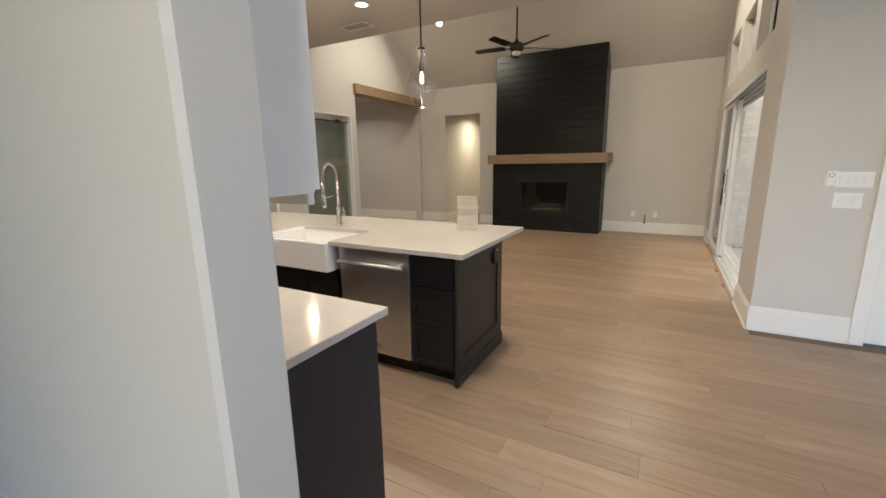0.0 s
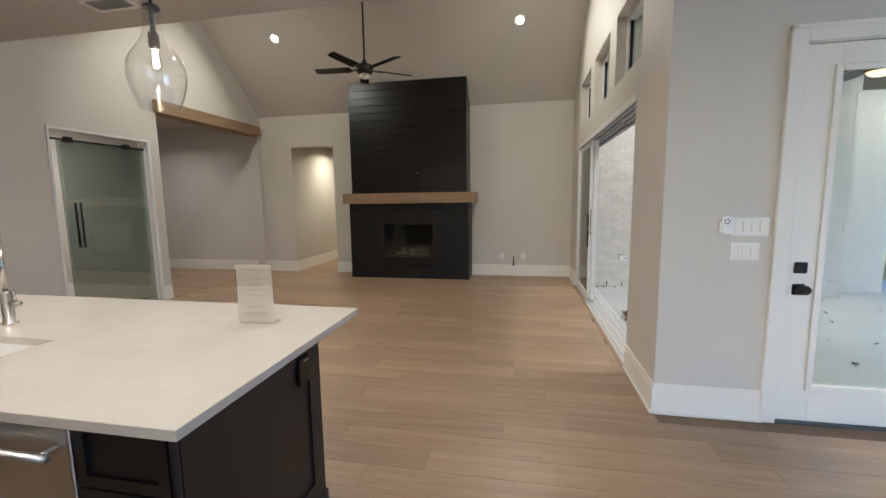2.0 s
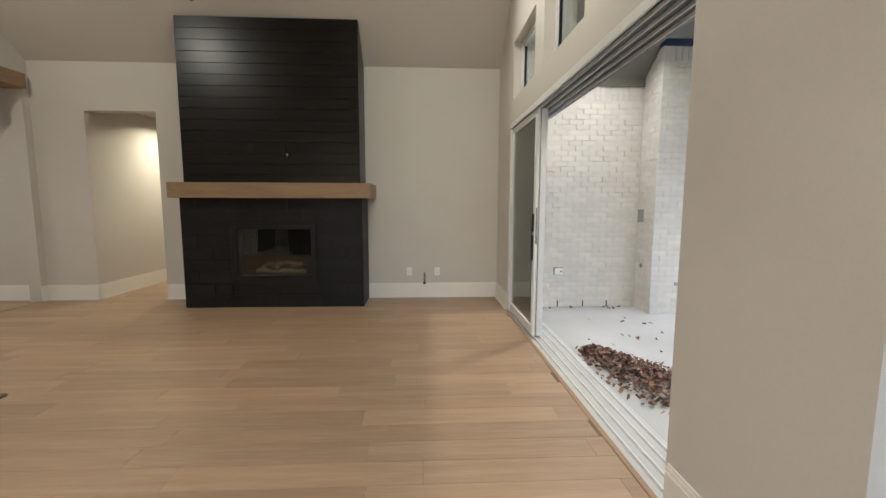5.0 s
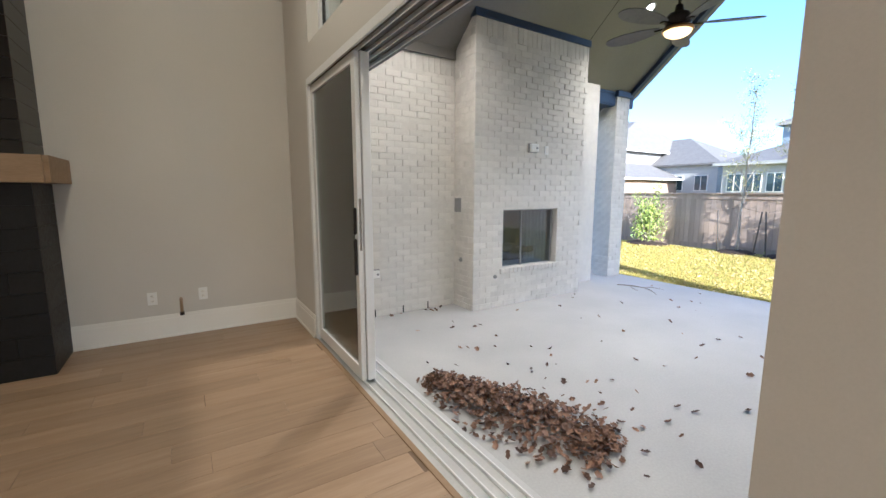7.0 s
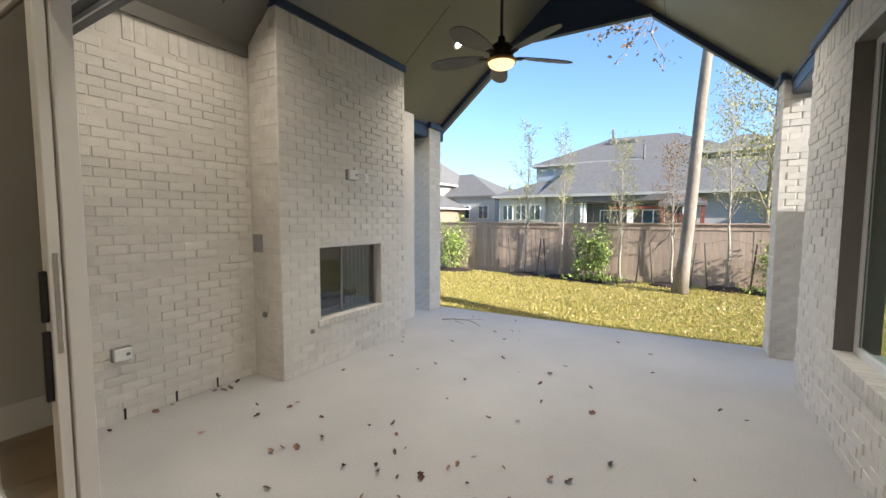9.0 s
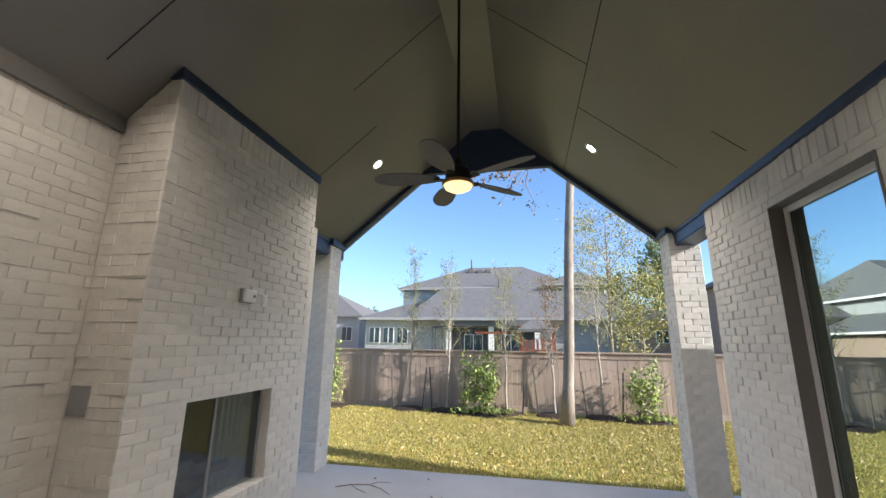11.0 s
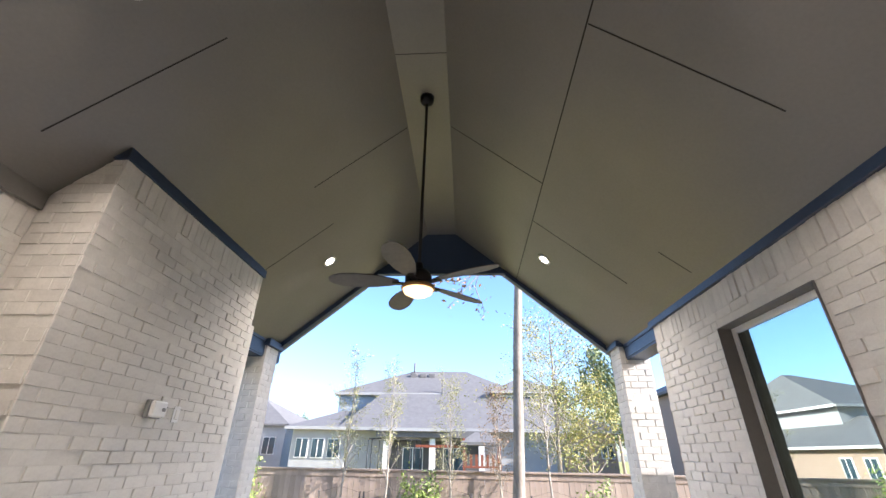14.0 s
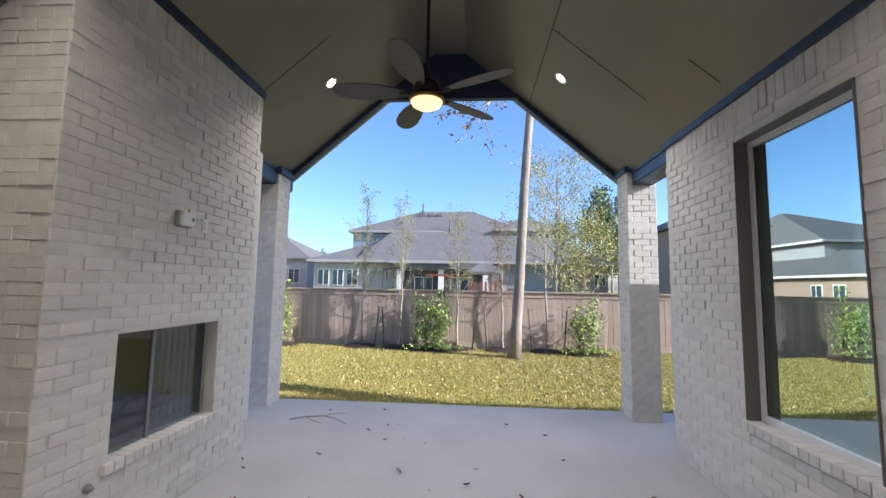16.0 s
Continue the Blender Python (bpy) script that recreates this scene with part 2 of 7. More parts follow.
def box(name, dims, mat, parent=None, label="", round_by=0.0, segments=2):
    bm = bmesh.new()
    add_box(bm, *dims)
    if round_by:
        bevel(bm, round_by, segments)
    return part(name, bm, mat, parent, label)


def boxes(name, dims_list, mat, parent=None, label="", round_by=0.0):
    bm = bmesh.new()
    for dims in dims_list:
        add_box(bm, *dims)
    if round_by:
        bevel(bm, round_by, 1)
    return part(name, bm, mat, parent, label)


def lathe(name, profile, mat, parent=None, label="", steps=24, centre=(0, 0), smooth=True, closed=False):
    """Turned shape round a vertical axis, from (radius, height) pairs."""
    bm = bmesh.new()
    rings = []
    for r, z in profile:
        if r < 1e-5:
            rings.append([bm.verts.new((centre[0], centre[1], z))])
        else:
            rings.append([bm.verts.new((centre[0] + r * math.cos(a), centre[1] + r * math.sin(a), z)) for a in (2 * math.pi * i / steps for i in range(steps))])
    pairs = list(zip(rings, rings[1:])) + ([(rings[-1], rings[0])] if closed else [])
    for a, b in pairs:
        for i in range(steps):
            j = (i + 1) % steps
            if len(a) == 1 and len(b) > 1:
                bm.faces.new((a[0], b[j], b[i]))
            elif len(b) == 1 and len(a) > 1:
                bm.faces.new((a[i], a[j], b[0]))
            elif len(a) > 1:
                bm.faces.new((a[i], a[j], b[j], b[i]))
    return part(name, bm, mat, parent, label, smooth)


def tube_into(bm, points, radii, steps=8):
    """A tapered tube along points, capped."""
    pts = [Vector(p) for p in points]
    radii = radii if isinstance(radii, (list, tuple)) else [radii] * len(pts)
    rings, up = [], Vector((0.31, 0.17, 0.93)).normalized()
    for i, p in enumerate(pts):
        t = (pts[min(i + 1, len(pts) - 1)] - pts[max(i - 1, 0)]).normalized()
        a = t.cross(up)
        if a.length < 0.05:
            a = t.cross(Vector((1, 0, 0)))
        a.normalize()
        b = t.cross(a)
        rings.append([bm.verts.new(p + radii[i] * (a * math.cos(k) + b * math.sin(k))) for k in (2 * math.pi * j / steps for j in range(steps))])
    for a, b in zip(rings, rings[1:]):
        for i in range(steps):
            bm.faces.new((a[i], a[(i + 1) % steps], b[(i + 1) % steps], b[i]))
    bm.faces.new(rings[0][::-1])
    bm.faces.new(rings[-1])


def tube(name, points, radii, mat, parent=None, label="", steps=10):
    bm = bmesh.new()
    tube_into(bm, points, radii, steps)
    return part(name, bm, mat, parent, label, True)


def arc(cx, cz, r, a0, a1, n=10):
    return [(cx + r * math.cos(radians(a0 + (a1 - a0) * i / n)), cz + r * math.sin(radians(a0 + (a1 - a0) * i / n))) for i in range(n + 1)]


# ---- plan (metres) ----
EAST, EAST_OUT = 1.065, 1.355        # wall with the sliding doors
DOORWALL, DOORWALL_OUT = 5.007, 5.262
NORTH, WEST = 9.93, -5.18
FLAT, FLAT_EDGE = 3.07, 5.48        # kitchen ceiling and where the vault begins
PLATE, PITCH, RIDGE_Y = 3.19, 0.92, 7.70
PATIO_Z = -0.17
P_PLATE, P_PITCH, P_MID, P_HALF = 3.075, 0.857, 7.670, 2.302
LAWN_Z = -0.29


def vault(y):
    if y < FLAT_EDGE:
        return FLAT
    return PLATE + PITCH * (NORTH - y) if y >= RIDGE_Y else PLATE + PITCH * (NORTH - RIDGE_Y) - PITCH * (RIDGE_Y - y)


def patio_roof(y):
    return P_PLATE + P_PITCH * (P_HALF - abs(y - P_MID))


def wall_strips(bm, x0, x1, spans, top, extra=0.06):
    """Wall along y out of strips (ya, yb, z0, z1), z1 None: up to the roof line."""
    for ya, yb, za, zb in spans:
        if zb is None:
            ta, tb = top(ya + 1e-4) + extra, top(yb - 1e-4) + extra
        else:
            ta = tb = zb
        add_prism(bm, [(x0, ya, za), (x1, ya, za), (x1, yb, za), (x0, yb, za), (x0, ya, ta), (x1, ya, ta), (x1, yb, tb), (x0, yb, tb)])


SL_Y0, SL_Y1, SL_TOP = 5.77, 9.13, 2.265
CLERE = [(5.68, 6.60), (6.92, 7.84), (8.13, 9.05)]
C_Z0, C_Z1 = 2.555, 3.20
bm = bmesh.new()
spans = [(DOORWALL, FLAT_EDGE, 0, None), (FLAT_EDGE, CLERE[0][0], 0, None), (SL_Y1, NORTH + 0.1, 0, None),
         (CLERE[0][0], SL_Y0, 0, C_Z0)]
for a, b in CLERE:
    cuts = [a] + ([RIDGE_Y] if a < RIDGE_Y < b else []) + [b]
    spans += [(p, q, C_Z1, None) for p, q in zip(cuts, cuts[1:])]
for a, b in [(6.60, 6.92), (7.84, 8.13), (9.05, SL_Y1)]:
    spans.append((a, b, C_Z0, None))
spans.append((SL_Y0, SL_Y1, SL_TOP, C_Z0))
wall_strips(bm, EAST, EAST + 0.18, spans, vault)
tagged(part("wall_east", bm, M_WALL), "beige painted drywall around the wide sliding door", "wall", kind="structure")

# wall with the glazed garden door, inner leaf
DOOR_X0, DOOR_X1, DOOR_TOP = 1.80, 2.73, 2.34
boxes("wall_door", [(EAST + 0.18, DOOR_X0 - 0.03, DOORWALL, DOORWALL + 0.12, 0, FLAT + 0.06), (EAST, EAST + 0.18, DOORWALL - 0.001, DOORWALL, 0, FLAT),
                    (DOOR_X1 + 0.03, 5.55, DOORWALL, DOORWALL + 0.12, 0, 0.54), (DOOR_X0 - 0.03, DOOR_X1 + 0.03, DOORWALL, DOORWALL + 0.12, DOOR_TOP + 0.03, FLAT + 0.06),
                    (DOOR_X1 + 0.03, 3.42, DOORWALL, DOORWALL + 0.12, 0.54, FLAT + 0.06), (4.435, 5.55, DOORWALL, DOORWALL + 0.12, 0.54, FLAT + 0.06),
                    (3.42, 4.435, DOORWALL, DOORWALL + 0.12, 2.61, FLAT + 0.06)], M_WALL)
tagged(bpy.data.objects["wall_door"], "beige painted drywall beside the glazed garden door", "wall", kind="structure")

# fireplace wall with the passage, vaulted plate height
HALL_X0, HALL_X1, HALL_TOP = -4.50, -3.58, 2.56
boxes("wall_north", [(-9.2, HALL_X0, NORTH, NORTH + 0.14, 0, PLATE + 0.05), (HALL_X1, EAST, NORTH, NORTH + 0.14, 0, PLATE + 0.05),
                     (HALL_X0, HALL_X1, NORTH, NORTH + 0.14, HALL_TOP, PLATE + 0.05)], M_WALL)
tagged(bpy.data.objects["wall_north"], "beige painted wall behind the fireplace with an open passage", "wall", kind="structure")
# passage behind it
boxes("wall_hall", [(HALL_X0 - 0.14, HALL_X0, NORTH + 0.14, 13.2, 0, 2.9), (-2.6, -2.46, NORTH + 0.14, 13.2, 0, 2.9), (HALL_X0 - 0.14, -2.46, 13.2, 13.34, 0, 2.9)], M_WALL)
tagged(bpy.data.objects["wall_hall"], "beige painted walls of the lit passage", "wall", kind="structure")
tagged(box("ceiling_hall", (HALL_X0 - 0.14, -2.46, NORTH + 0.14, 13.34, 2.75, 2.85), M_CEIL), "flat painted passage ceiling", "ceiling", kind="structure")

# west wall with the glass door and the wide opening under an oak header
GD_Y0, GD_Y1, GD_TOP = 5.98, 7.27, 2.36
OP_Y0, OP_Y1, OP_TOP = 7.45, 9.83, 2.82
bm = bmesh.new()
wall_strips(bm, WEST - 0.16, WEST, [(0.2, FLAT_EDGE, 0, None), (FLAT_EDGE, GD_Y0, 0, None), (GD_Y0, GD_Y1, GD_TOP, None), (GD_Y1, OP_Y0, 0, None), (OP_Y0, RIDGE_Y, OP_TOP, None), (RIDGE_Y, OP_Y1, OP_TOP, None), (OP_Y1, NORTH, 0, None)], vault)
tagged(part("wall_west", bm, M_WALL), "beige painted gable wall with a wide cased opening", "wall", kind="structure")
# rooms behind the west wall
boxes("wall_foyer", [(-9.3, -9.16, 0.2, NORTH, 0, 3.2), (-9.16, WEST - 0.16, OP_Y0 - 0.14, OP_Y0 - 0.01, 0, 3.1), (-9.16, WEST - 0.16, 4.4, 4.54, 0, 3.1)], M_WALL)
tagged(bpy.data.objects["wall_foyer"], "beige painted walls of the foyer and study", "wall", kind="structure")
tagged(box("ceiling_foyer", (-9.3, WEST - 0.16, 4.4, NORTH, 3.06, 3.14), M_CEIL), "flat painted foyer ceiling", "ceiling", kind="structure")

# kitchen and dining enclosure behind the walk
boxes("wall_kitchen", [(WEST, -0.29, 1.23, 1.38, 0, FLAT + 0.05)], M_WALL, round_by=0.012)
tagged(bpy.data.objects["wall_kitchen"], "beige painted stub wall with rounded drywall corner", "wall", kind="structure")
# openings are added so that the two fill lamps shine in
boxes("wall_south", [(WEST - 0.16, -1.5, -3.2, -3.05, 0, FLAT + 0.05), (3.5, 5.55, -3.2, -3.05, 0, FLAT + 0.05), (-1.5, 3.5, -3.2, -3.05, 0, 0.4), (-1.5, 3.5, -3.2, -3.05, 2.6, FLAT + 0.05), (5.40, 5.55, -3.05, 0.8, 0, FLAT + 0.05), (5.40, 5.55, 3.6, DOORWALL, 0, FLAT + 0.05), (5.40, 5.55, 0.8, 3.6, 0, 0.5), (5.40, 5.55, 0.8, 3.6, 2.5, FLAT + 0.05)], M_WALL)
tagged(bpy.data.objects["wall_south"], "plain painted walls that close the dining side", "wall", kind="structure")
tagged(box("wall_corridor", (WEST - 0.16, WEST, -3.05, 0.2, 0, FLAT + 0.05), M_WALL), "plain painted end wall", "wall", kind="structure")

# ceilings
tagged(boxes("ceiling_kitchen", [(WEST - 0.16, EAST + 0.18, -3.2, FLAT_EDGE, FLAT, FLAT + 0.06), (EAST + 0.18, 5.55, -3.2, DOORWALL + 0.12, FLAT, FLAT + 0.06)], M_CEIL), "flat painted kitchen ceiling", "ceiling", kind="structure")
bm = bmesh.new()
for ya, yb in ((FLAT_EDGE, RIDGE_Y), (RIDGE_Y, NORTH + 0.02)):
    za, zb = vault(ya + 1e-4), vault(yb - 1e-4) if yb < NORTH else PLATE - 0.02
    add_prism(bm, [(WEST, ya, za), (EAST, ya, za), (EAST, yb, zb), (WEST, yb, zb), (WEST, ya, za + 0.06), (EAST, ya, za + 0.06), (EAST, yb, zb + 0.06), (WEST, yb, zb + 0.06)])
tagged(part("ceiling_vault", bm, M_CEIL), "vaulted painted living room ceiling", "ceiling", kind="structure")

# unseen strip added over the vault-edge slit to stop sun leaking in
tagged(box("trim", (WEST, EAST, FLAT_EDGE - 0.05, FLAT_EDGE - 0.001, FLAT + 0.06, FLAT + 0.45), M_CEIL), "unseen strip blocking sun at the vault edge", "trim", kind="structure")
# unseen plain roof slabs, added to keep sun out; seen only as shade
bm = bmesh.new()
for ya, yb in ((FLAT_EDGE - 0.02, RIDGE_Y), (RIDGE_Y, NORTH + 0.5)):
    za, zb = [PLATE + PITCH * (NORTH - RIDGE_Y) - PITCH * abs(y - RIDGE_Y) + 0.12 for y in (ya, yb)]
    add_prism(bm, [(-9.6, ya, za), (EAST + 0.36, ya, za), (EAST + 0.36, yb, zb), (-9.6, yb, zb), (-9.6, ya, za + 0.2), (EAST + 0.36, ya, za + 0.2), (EAST + 0.36, yb, zb + 0.2), (-9.6, yb, zb + 0.2)])
# south slab runs past the wall to shade the invented opening
add_box(bm, -9.6, EAST + 0.36, -9.8, FLAT_EDGE - 0.06, FLAT + 0.08, FLAT + 0.22)
# unseen wing eave, sized for the shade edge on the column
add_box(bm, EAST + 0.36, 5.56, -3.7, FLAT_EDGE - 0.32, FLAT + 0.08, FLAT + 0.12)
add_box(bm, -9.6, -2.2, NORTH + 0.1, 13.6, FLAT + 0.0, FLAT + 0.2)
tagged(part("roof_house", bm, M_SOFFIT), "unseen plain roof slabs added to block sun", "roof", kind="structure")

# subfloor
tagged(boxes("floor", [(-9.3, EAST + 0.18, DOORWALL, 13.3, -0.12, -0.004), (-9.3, 5.55, -3.2, DOORWALL, -0.12, -0.004)], M_JOINT), "light oak plank floor with satin finish", "floor", kind="structure")
FLOOR = bpy.data.objects["floor"]

# ---- patio shell ----
def brick_core(name, dims_list, label):
    return tagged(boxes(name, dims_list, M_MORTAR), label, "brick wall", kind="structure")


WIN_X0, WIN_X1, WIN_Z0, WIN_Z1 = 3.42, 4.435, 0.50, 2.615
RW_X1 = 5.557
B = 0.0045
PW_S = brick_core("wall_patio_south", [(EAST_OUT, DOOR_X0 - 0.06, DOORWALL + 0.12, DOORWALL_OUT - B, PATIO_Z - 0.2, 3.0), (DOOR_X0 - 0.06, DOOR_X1 + 0.06, DOORWALL + 0.12, DOORWALL_OUT - B, DOOR_TOP + 0.05, 3.0),
                                        (DOOR_X1 + 0.06, RW_X1 - B, DOORWALL + 0.12, DOORWALL_OUT - B, PATIO_Z - 0.2, WIN_Z0), (DOOR_X1 + 0.06, WIN_X0, DOORWALL + 0.12, DOORWALL_OUT - B, WIN_Z0, 3.0),
                                        (WIN_X1, RW_X1 - B, DOORWALL + 0.12, DOORWALL_OUT - B, WIN_Z0, 3.0), (WIN_X0, WIN_X1, DOORWALL + 0.12, DOORWALL_OUT - B, WIN_Z1, 3.0)], "whitewashed brick wall with a large window")
bm = bmesh.new()
wall_strips(bm, EAST + 0.184, EAST_OUT - B, [(DOORWALL + 0.12, SL_Y0, PATIO_Z - 0.2, C_Z0), (SL_Y1, NORTH, PATIO_Z - 0.2, C_Z0), (SL_Y0, SL_Y1, SL_TOP, C_Z0), (DOORWALL + 0.12, 5.68, C_Z0, None), (6.60, 6.92, C_Z0, None), (7.84, 8.13, C_Z0, None), (9.05, NORTH, C_Z0, None),
                                             (5.68, 6.60, C_Z1, None), (6.92, 7.69, C_Z1, None), (7.69, 7.84, C_Z1, None), (8.13, 9.05, C_Z1, None)], lambda y: patio_roof(y) - 0.02, 0)
PW_W = tagged(part("wall_patio_west", bm, M_MORTAR), "whitewashed brick around the sliding door", "brick wall", kind="structure")
PW_N = brick_core("wall_patio_north", [(EAST_OUT, 6.0, NORTH + 0.03 + B, NORTH + 0.3, PATIO_Z - 0.2, 3.12)], "whitewashed brick patio wall beside the chimney")
CH_X0, CH_X1, CH_Y, CH_TOP = 3.13, 5.135, 9.52, 3.385
FB_X0, FB_X1, FB_Z0, FB_Z1 = 3.61, 4.62, 0.346, 1.118

# patio slab, one sheet of lawn, patio roof
tagged(box("pavement", (EAST_OUT - 0.15, 6.93, 4.2, 11.2, PATIO_Z - 0.16, PATIO_Z), M_CONC, round_by=0.01), "smooth grey concrete patio slab", "patio slab", kind="structure")
link_mesh("ground", [(-400, -400, LAWN_Z - 0.02), (600, -400, LAWN_Z - 0.02), (600, 400, LAWN_Z - 0.02), (-400, 400, LAWN_Z - 0.02)], [(0, 1, 2, 3)], M_GRASS)
tagged(bpy.data.objects["ground"], "dormant yellow-green lawn soil", "ground", kind="structure")
P_STRIP = 0.23
P_X0, P_X1 = EAST_OUT, 7.10
bm = bmesh.new()
zt = patio_roof(P_MID - P_STRIP)
for s in (-1, 1):
    ya, yb = P_MID + s * P_STRIP, P_MID + s * (P_HALF + (0.26 if s < 0 else 0.45))
    za, zb = zt, patio_roof(yb)
    q = [(P_X0, ya, za), (P_X1, ya, za), (P_X1, yb, zb), (P_X0, yb, zb)]
    add_prism(bm, q + [(x, y, z + 0.05) for x, y, z in q])
q = [(P_X0, P_MID - P_STRIP, zt), (P_X1, P_MID - P_STRIP, zt), (P_X1, P_MID + P_STRIP, zt), (P_X0, P_MID + P_STRIP, zt)]
add_prism(bm, q + [(x, y, z + 0.05) for x, y, z in q])
P_CEIL = tagged(part("ceiling_patio", bm, M_SOFFIT), "dark painted vaulted patio soffit with panel joints", "ceiling", kind="structure")

M_CLEAR = glass("clear_thin_glass", (1, 1, 1), through_part=0.94, mirror=0.13)

# ---- interior trim ----
def baseboard(name, runs):
    """runs: (axis, a0, a1, face, side, z0). side: the way the board stands proud of the face."""
    bm = bmesh.new()
    for axis, a0, a1, face, side, z0 in runs:
        for depth, z, h in ((0.016, z0, 0.175), (0.011, z0 + 0.175, 0.022), (0.007, z0 + 0.197, 0.014), (0.026, z0, 0.018)):
            if axis == "x":
                add_box(bm, a0, a1, face, face + side * depth, z, z + h)
            else:
                add_box(bm, face, face + side * depth, a0, a1, z, z + h)
    return tagged(part(name, bm, M_TRIM), "white painted stepped baseboard along the walls", "baseboard", kind="structure")


baseboard("baseboard", [("x", EAST, DOOR_X0 - 0.10, DOORWALL - 0.001, -1, 0), ("y", DOORWALL - 0.02, SL_Y0 - 0.02, EAST, -1, 0), ("y", SL_Y1 + 0.03, NORTH, EAST, -1, 0),
                        ("x", -0.775, EAST, NORTH, -1, 0), ("x", HALL_X1, -3.04, NORTH, -1, 0), ("x", -9.1, HALL_X0, NORTH, -1, 0),
                        ("y", NORTH, 13.2, HALL_X0, 1, 0), ("x", HALL_X0, -2.6, 13.2, -1, 0), ("y", OP_Y1, NORTH, WEST, 1, 0), ("y", GD_Y1 + 0.02, OP_Y0, WEST, 1, 0),
                        ("x", WEST - 0.16, WEST, OP_Y0, 1, 0), ("y", 4.85, GD_Y0 - 0.02, WEST, 1, 0), ("x", -9.1, WEST - 0.16, OP_Y0 - 0.14, -1, 0),
                        ("y", 4.6, 7.27, -9.16, 1, 0), ("y", 7.42, NORTH, -9.16, 1, 0), ("x", WEST + 0.7, -0.29, 1.23, -1, 0), ("y", 1.23, 1.38, -0.29, 1, 0)])


# ---- glazed garden door ----
def garden_door():
    x0, x1, top, y = DOOR_X0, DOOR_X1, DOOR_TOP, DOORWALL
    d = holder("door_1", (x0, y, 0), "white painted exterior door with full glass pane", "door", kind="structure")

    def p(name, dims, mat, r=0.003, label=""):
        a = [dims[0] - x0, dims[1] - x0, dims[2] - y, dims[3] - y, dims[4], dims[5]]
        return box(name, a, mat, d, label, r, 1)
    p("casing", (x0 - 0.095, x0 - 0.008, y - 0.022, y - 0.001, 0, top + 0.095), M_TRIM)
    p("casing", (x1 + 0.008, x1 + 0.095, y - 0.022, y - 0.001, 0, top + 0.095), M_TRIM)
    p("casing", (x0 - 0.008, x1 + 0.008, y - 0.022, y - 0.001, top + 0.01, top + 0.095), M_TRIM)
    p("casing_bead", (x0 - 0.10, x0 - 0.08, y - 0.03, y - 0.001, 0, top + 0.1), M_TRIM)
    p("casing_bead", (x0 - 0.10, x1 + 0.1, y - 0.03, y - 0.001, top + 0.08, top + 0.105), M_TRIM)
    for a, b in ((x0 - 0.03, x0 - 0.006), (x1 + 0.006, x1 + 0.03)):
        p("jamb", (a, b, y, y + 0.15, 0, top + 0.03), M_TRIM)
    p("jamb", (x0 - 0.006, x1 + 0.006, y, y + 0.15, top + 0.006, top + 0.03), M_TRIM)
    p("threshold", (x0 - 0.006, x1 + 0.006, y - 0.01, y + 0.22, -0.1, 0.012), M_ALUDARK)
    gx0, gx1, gz0, gz1 = x0 + 0.185, x1 - 0.185, 0.255, 2.19
    y0, y1 = y + 0.012, y + 0.056
    for dims in ((x0, gx0, y0, y1, 0.016, top), (gx1, x1, y0, y1, 0.016, top), (gx0, gx1, y0, y1, 0.016, gz0), (gx0, gx1, y0, y1, gz1, top)):
        p("door_rail", dims, M_TRIM, 0.002)
    for dims in ((gx0 - 0.03, gx0 + 0.008, y0 - 0.014, y0, gz0 - 0.03, gz1 + 0.03), (gx1 - 0.008, gx1 + 0.03, y0 - 0.014, y0, gz0 - 0.03, gz1 + 0.03),
                 (gx0 + 0.008, gx1 - 0.008, y0 - 0.014, y0, gz0 - 0.03, gz0 + 0.008), (gx0 + 0.008, gx1 - 0.008, y0 - 0.014, y0, gz1 - 0.008, gz1 + 0.03)):
        p("glass_stop", dims, M_TRIM, 0.004)
    pane = p("pane", (gx0, gx1, y0 + 0.018, y0 + 0.026, gz0, gz1), M_PANE, 0, "clear glass pane")
    pane.visible_shadow = False
    p("deadbolt", (x0 + 0.035, x0 + 0.105, y0 - 0.02, y0, 0.985, 1.055), M_BRONZE, 0.006, "square black deadbolt plate")
    p("handle_plate", (x0 + 0.035, x0 + 0.105, y0 - 0.012, y0, 0.847, 0.917), M_BRONZE, 0.005, "square black handle rose")
    p("knob", (x0 + 0.04, x0 + 0.125, y0 - 0.06, y0 - 0.012, 0.854, 0.910), M_BRONZE, 0.02, "black door knob")
    p("latch_plate", (x0 - 0.006, x0, y0 - 0.004, y0 + 0.03, 0.842, 0.922), M_BRONZE, 0.001)


garden_door()


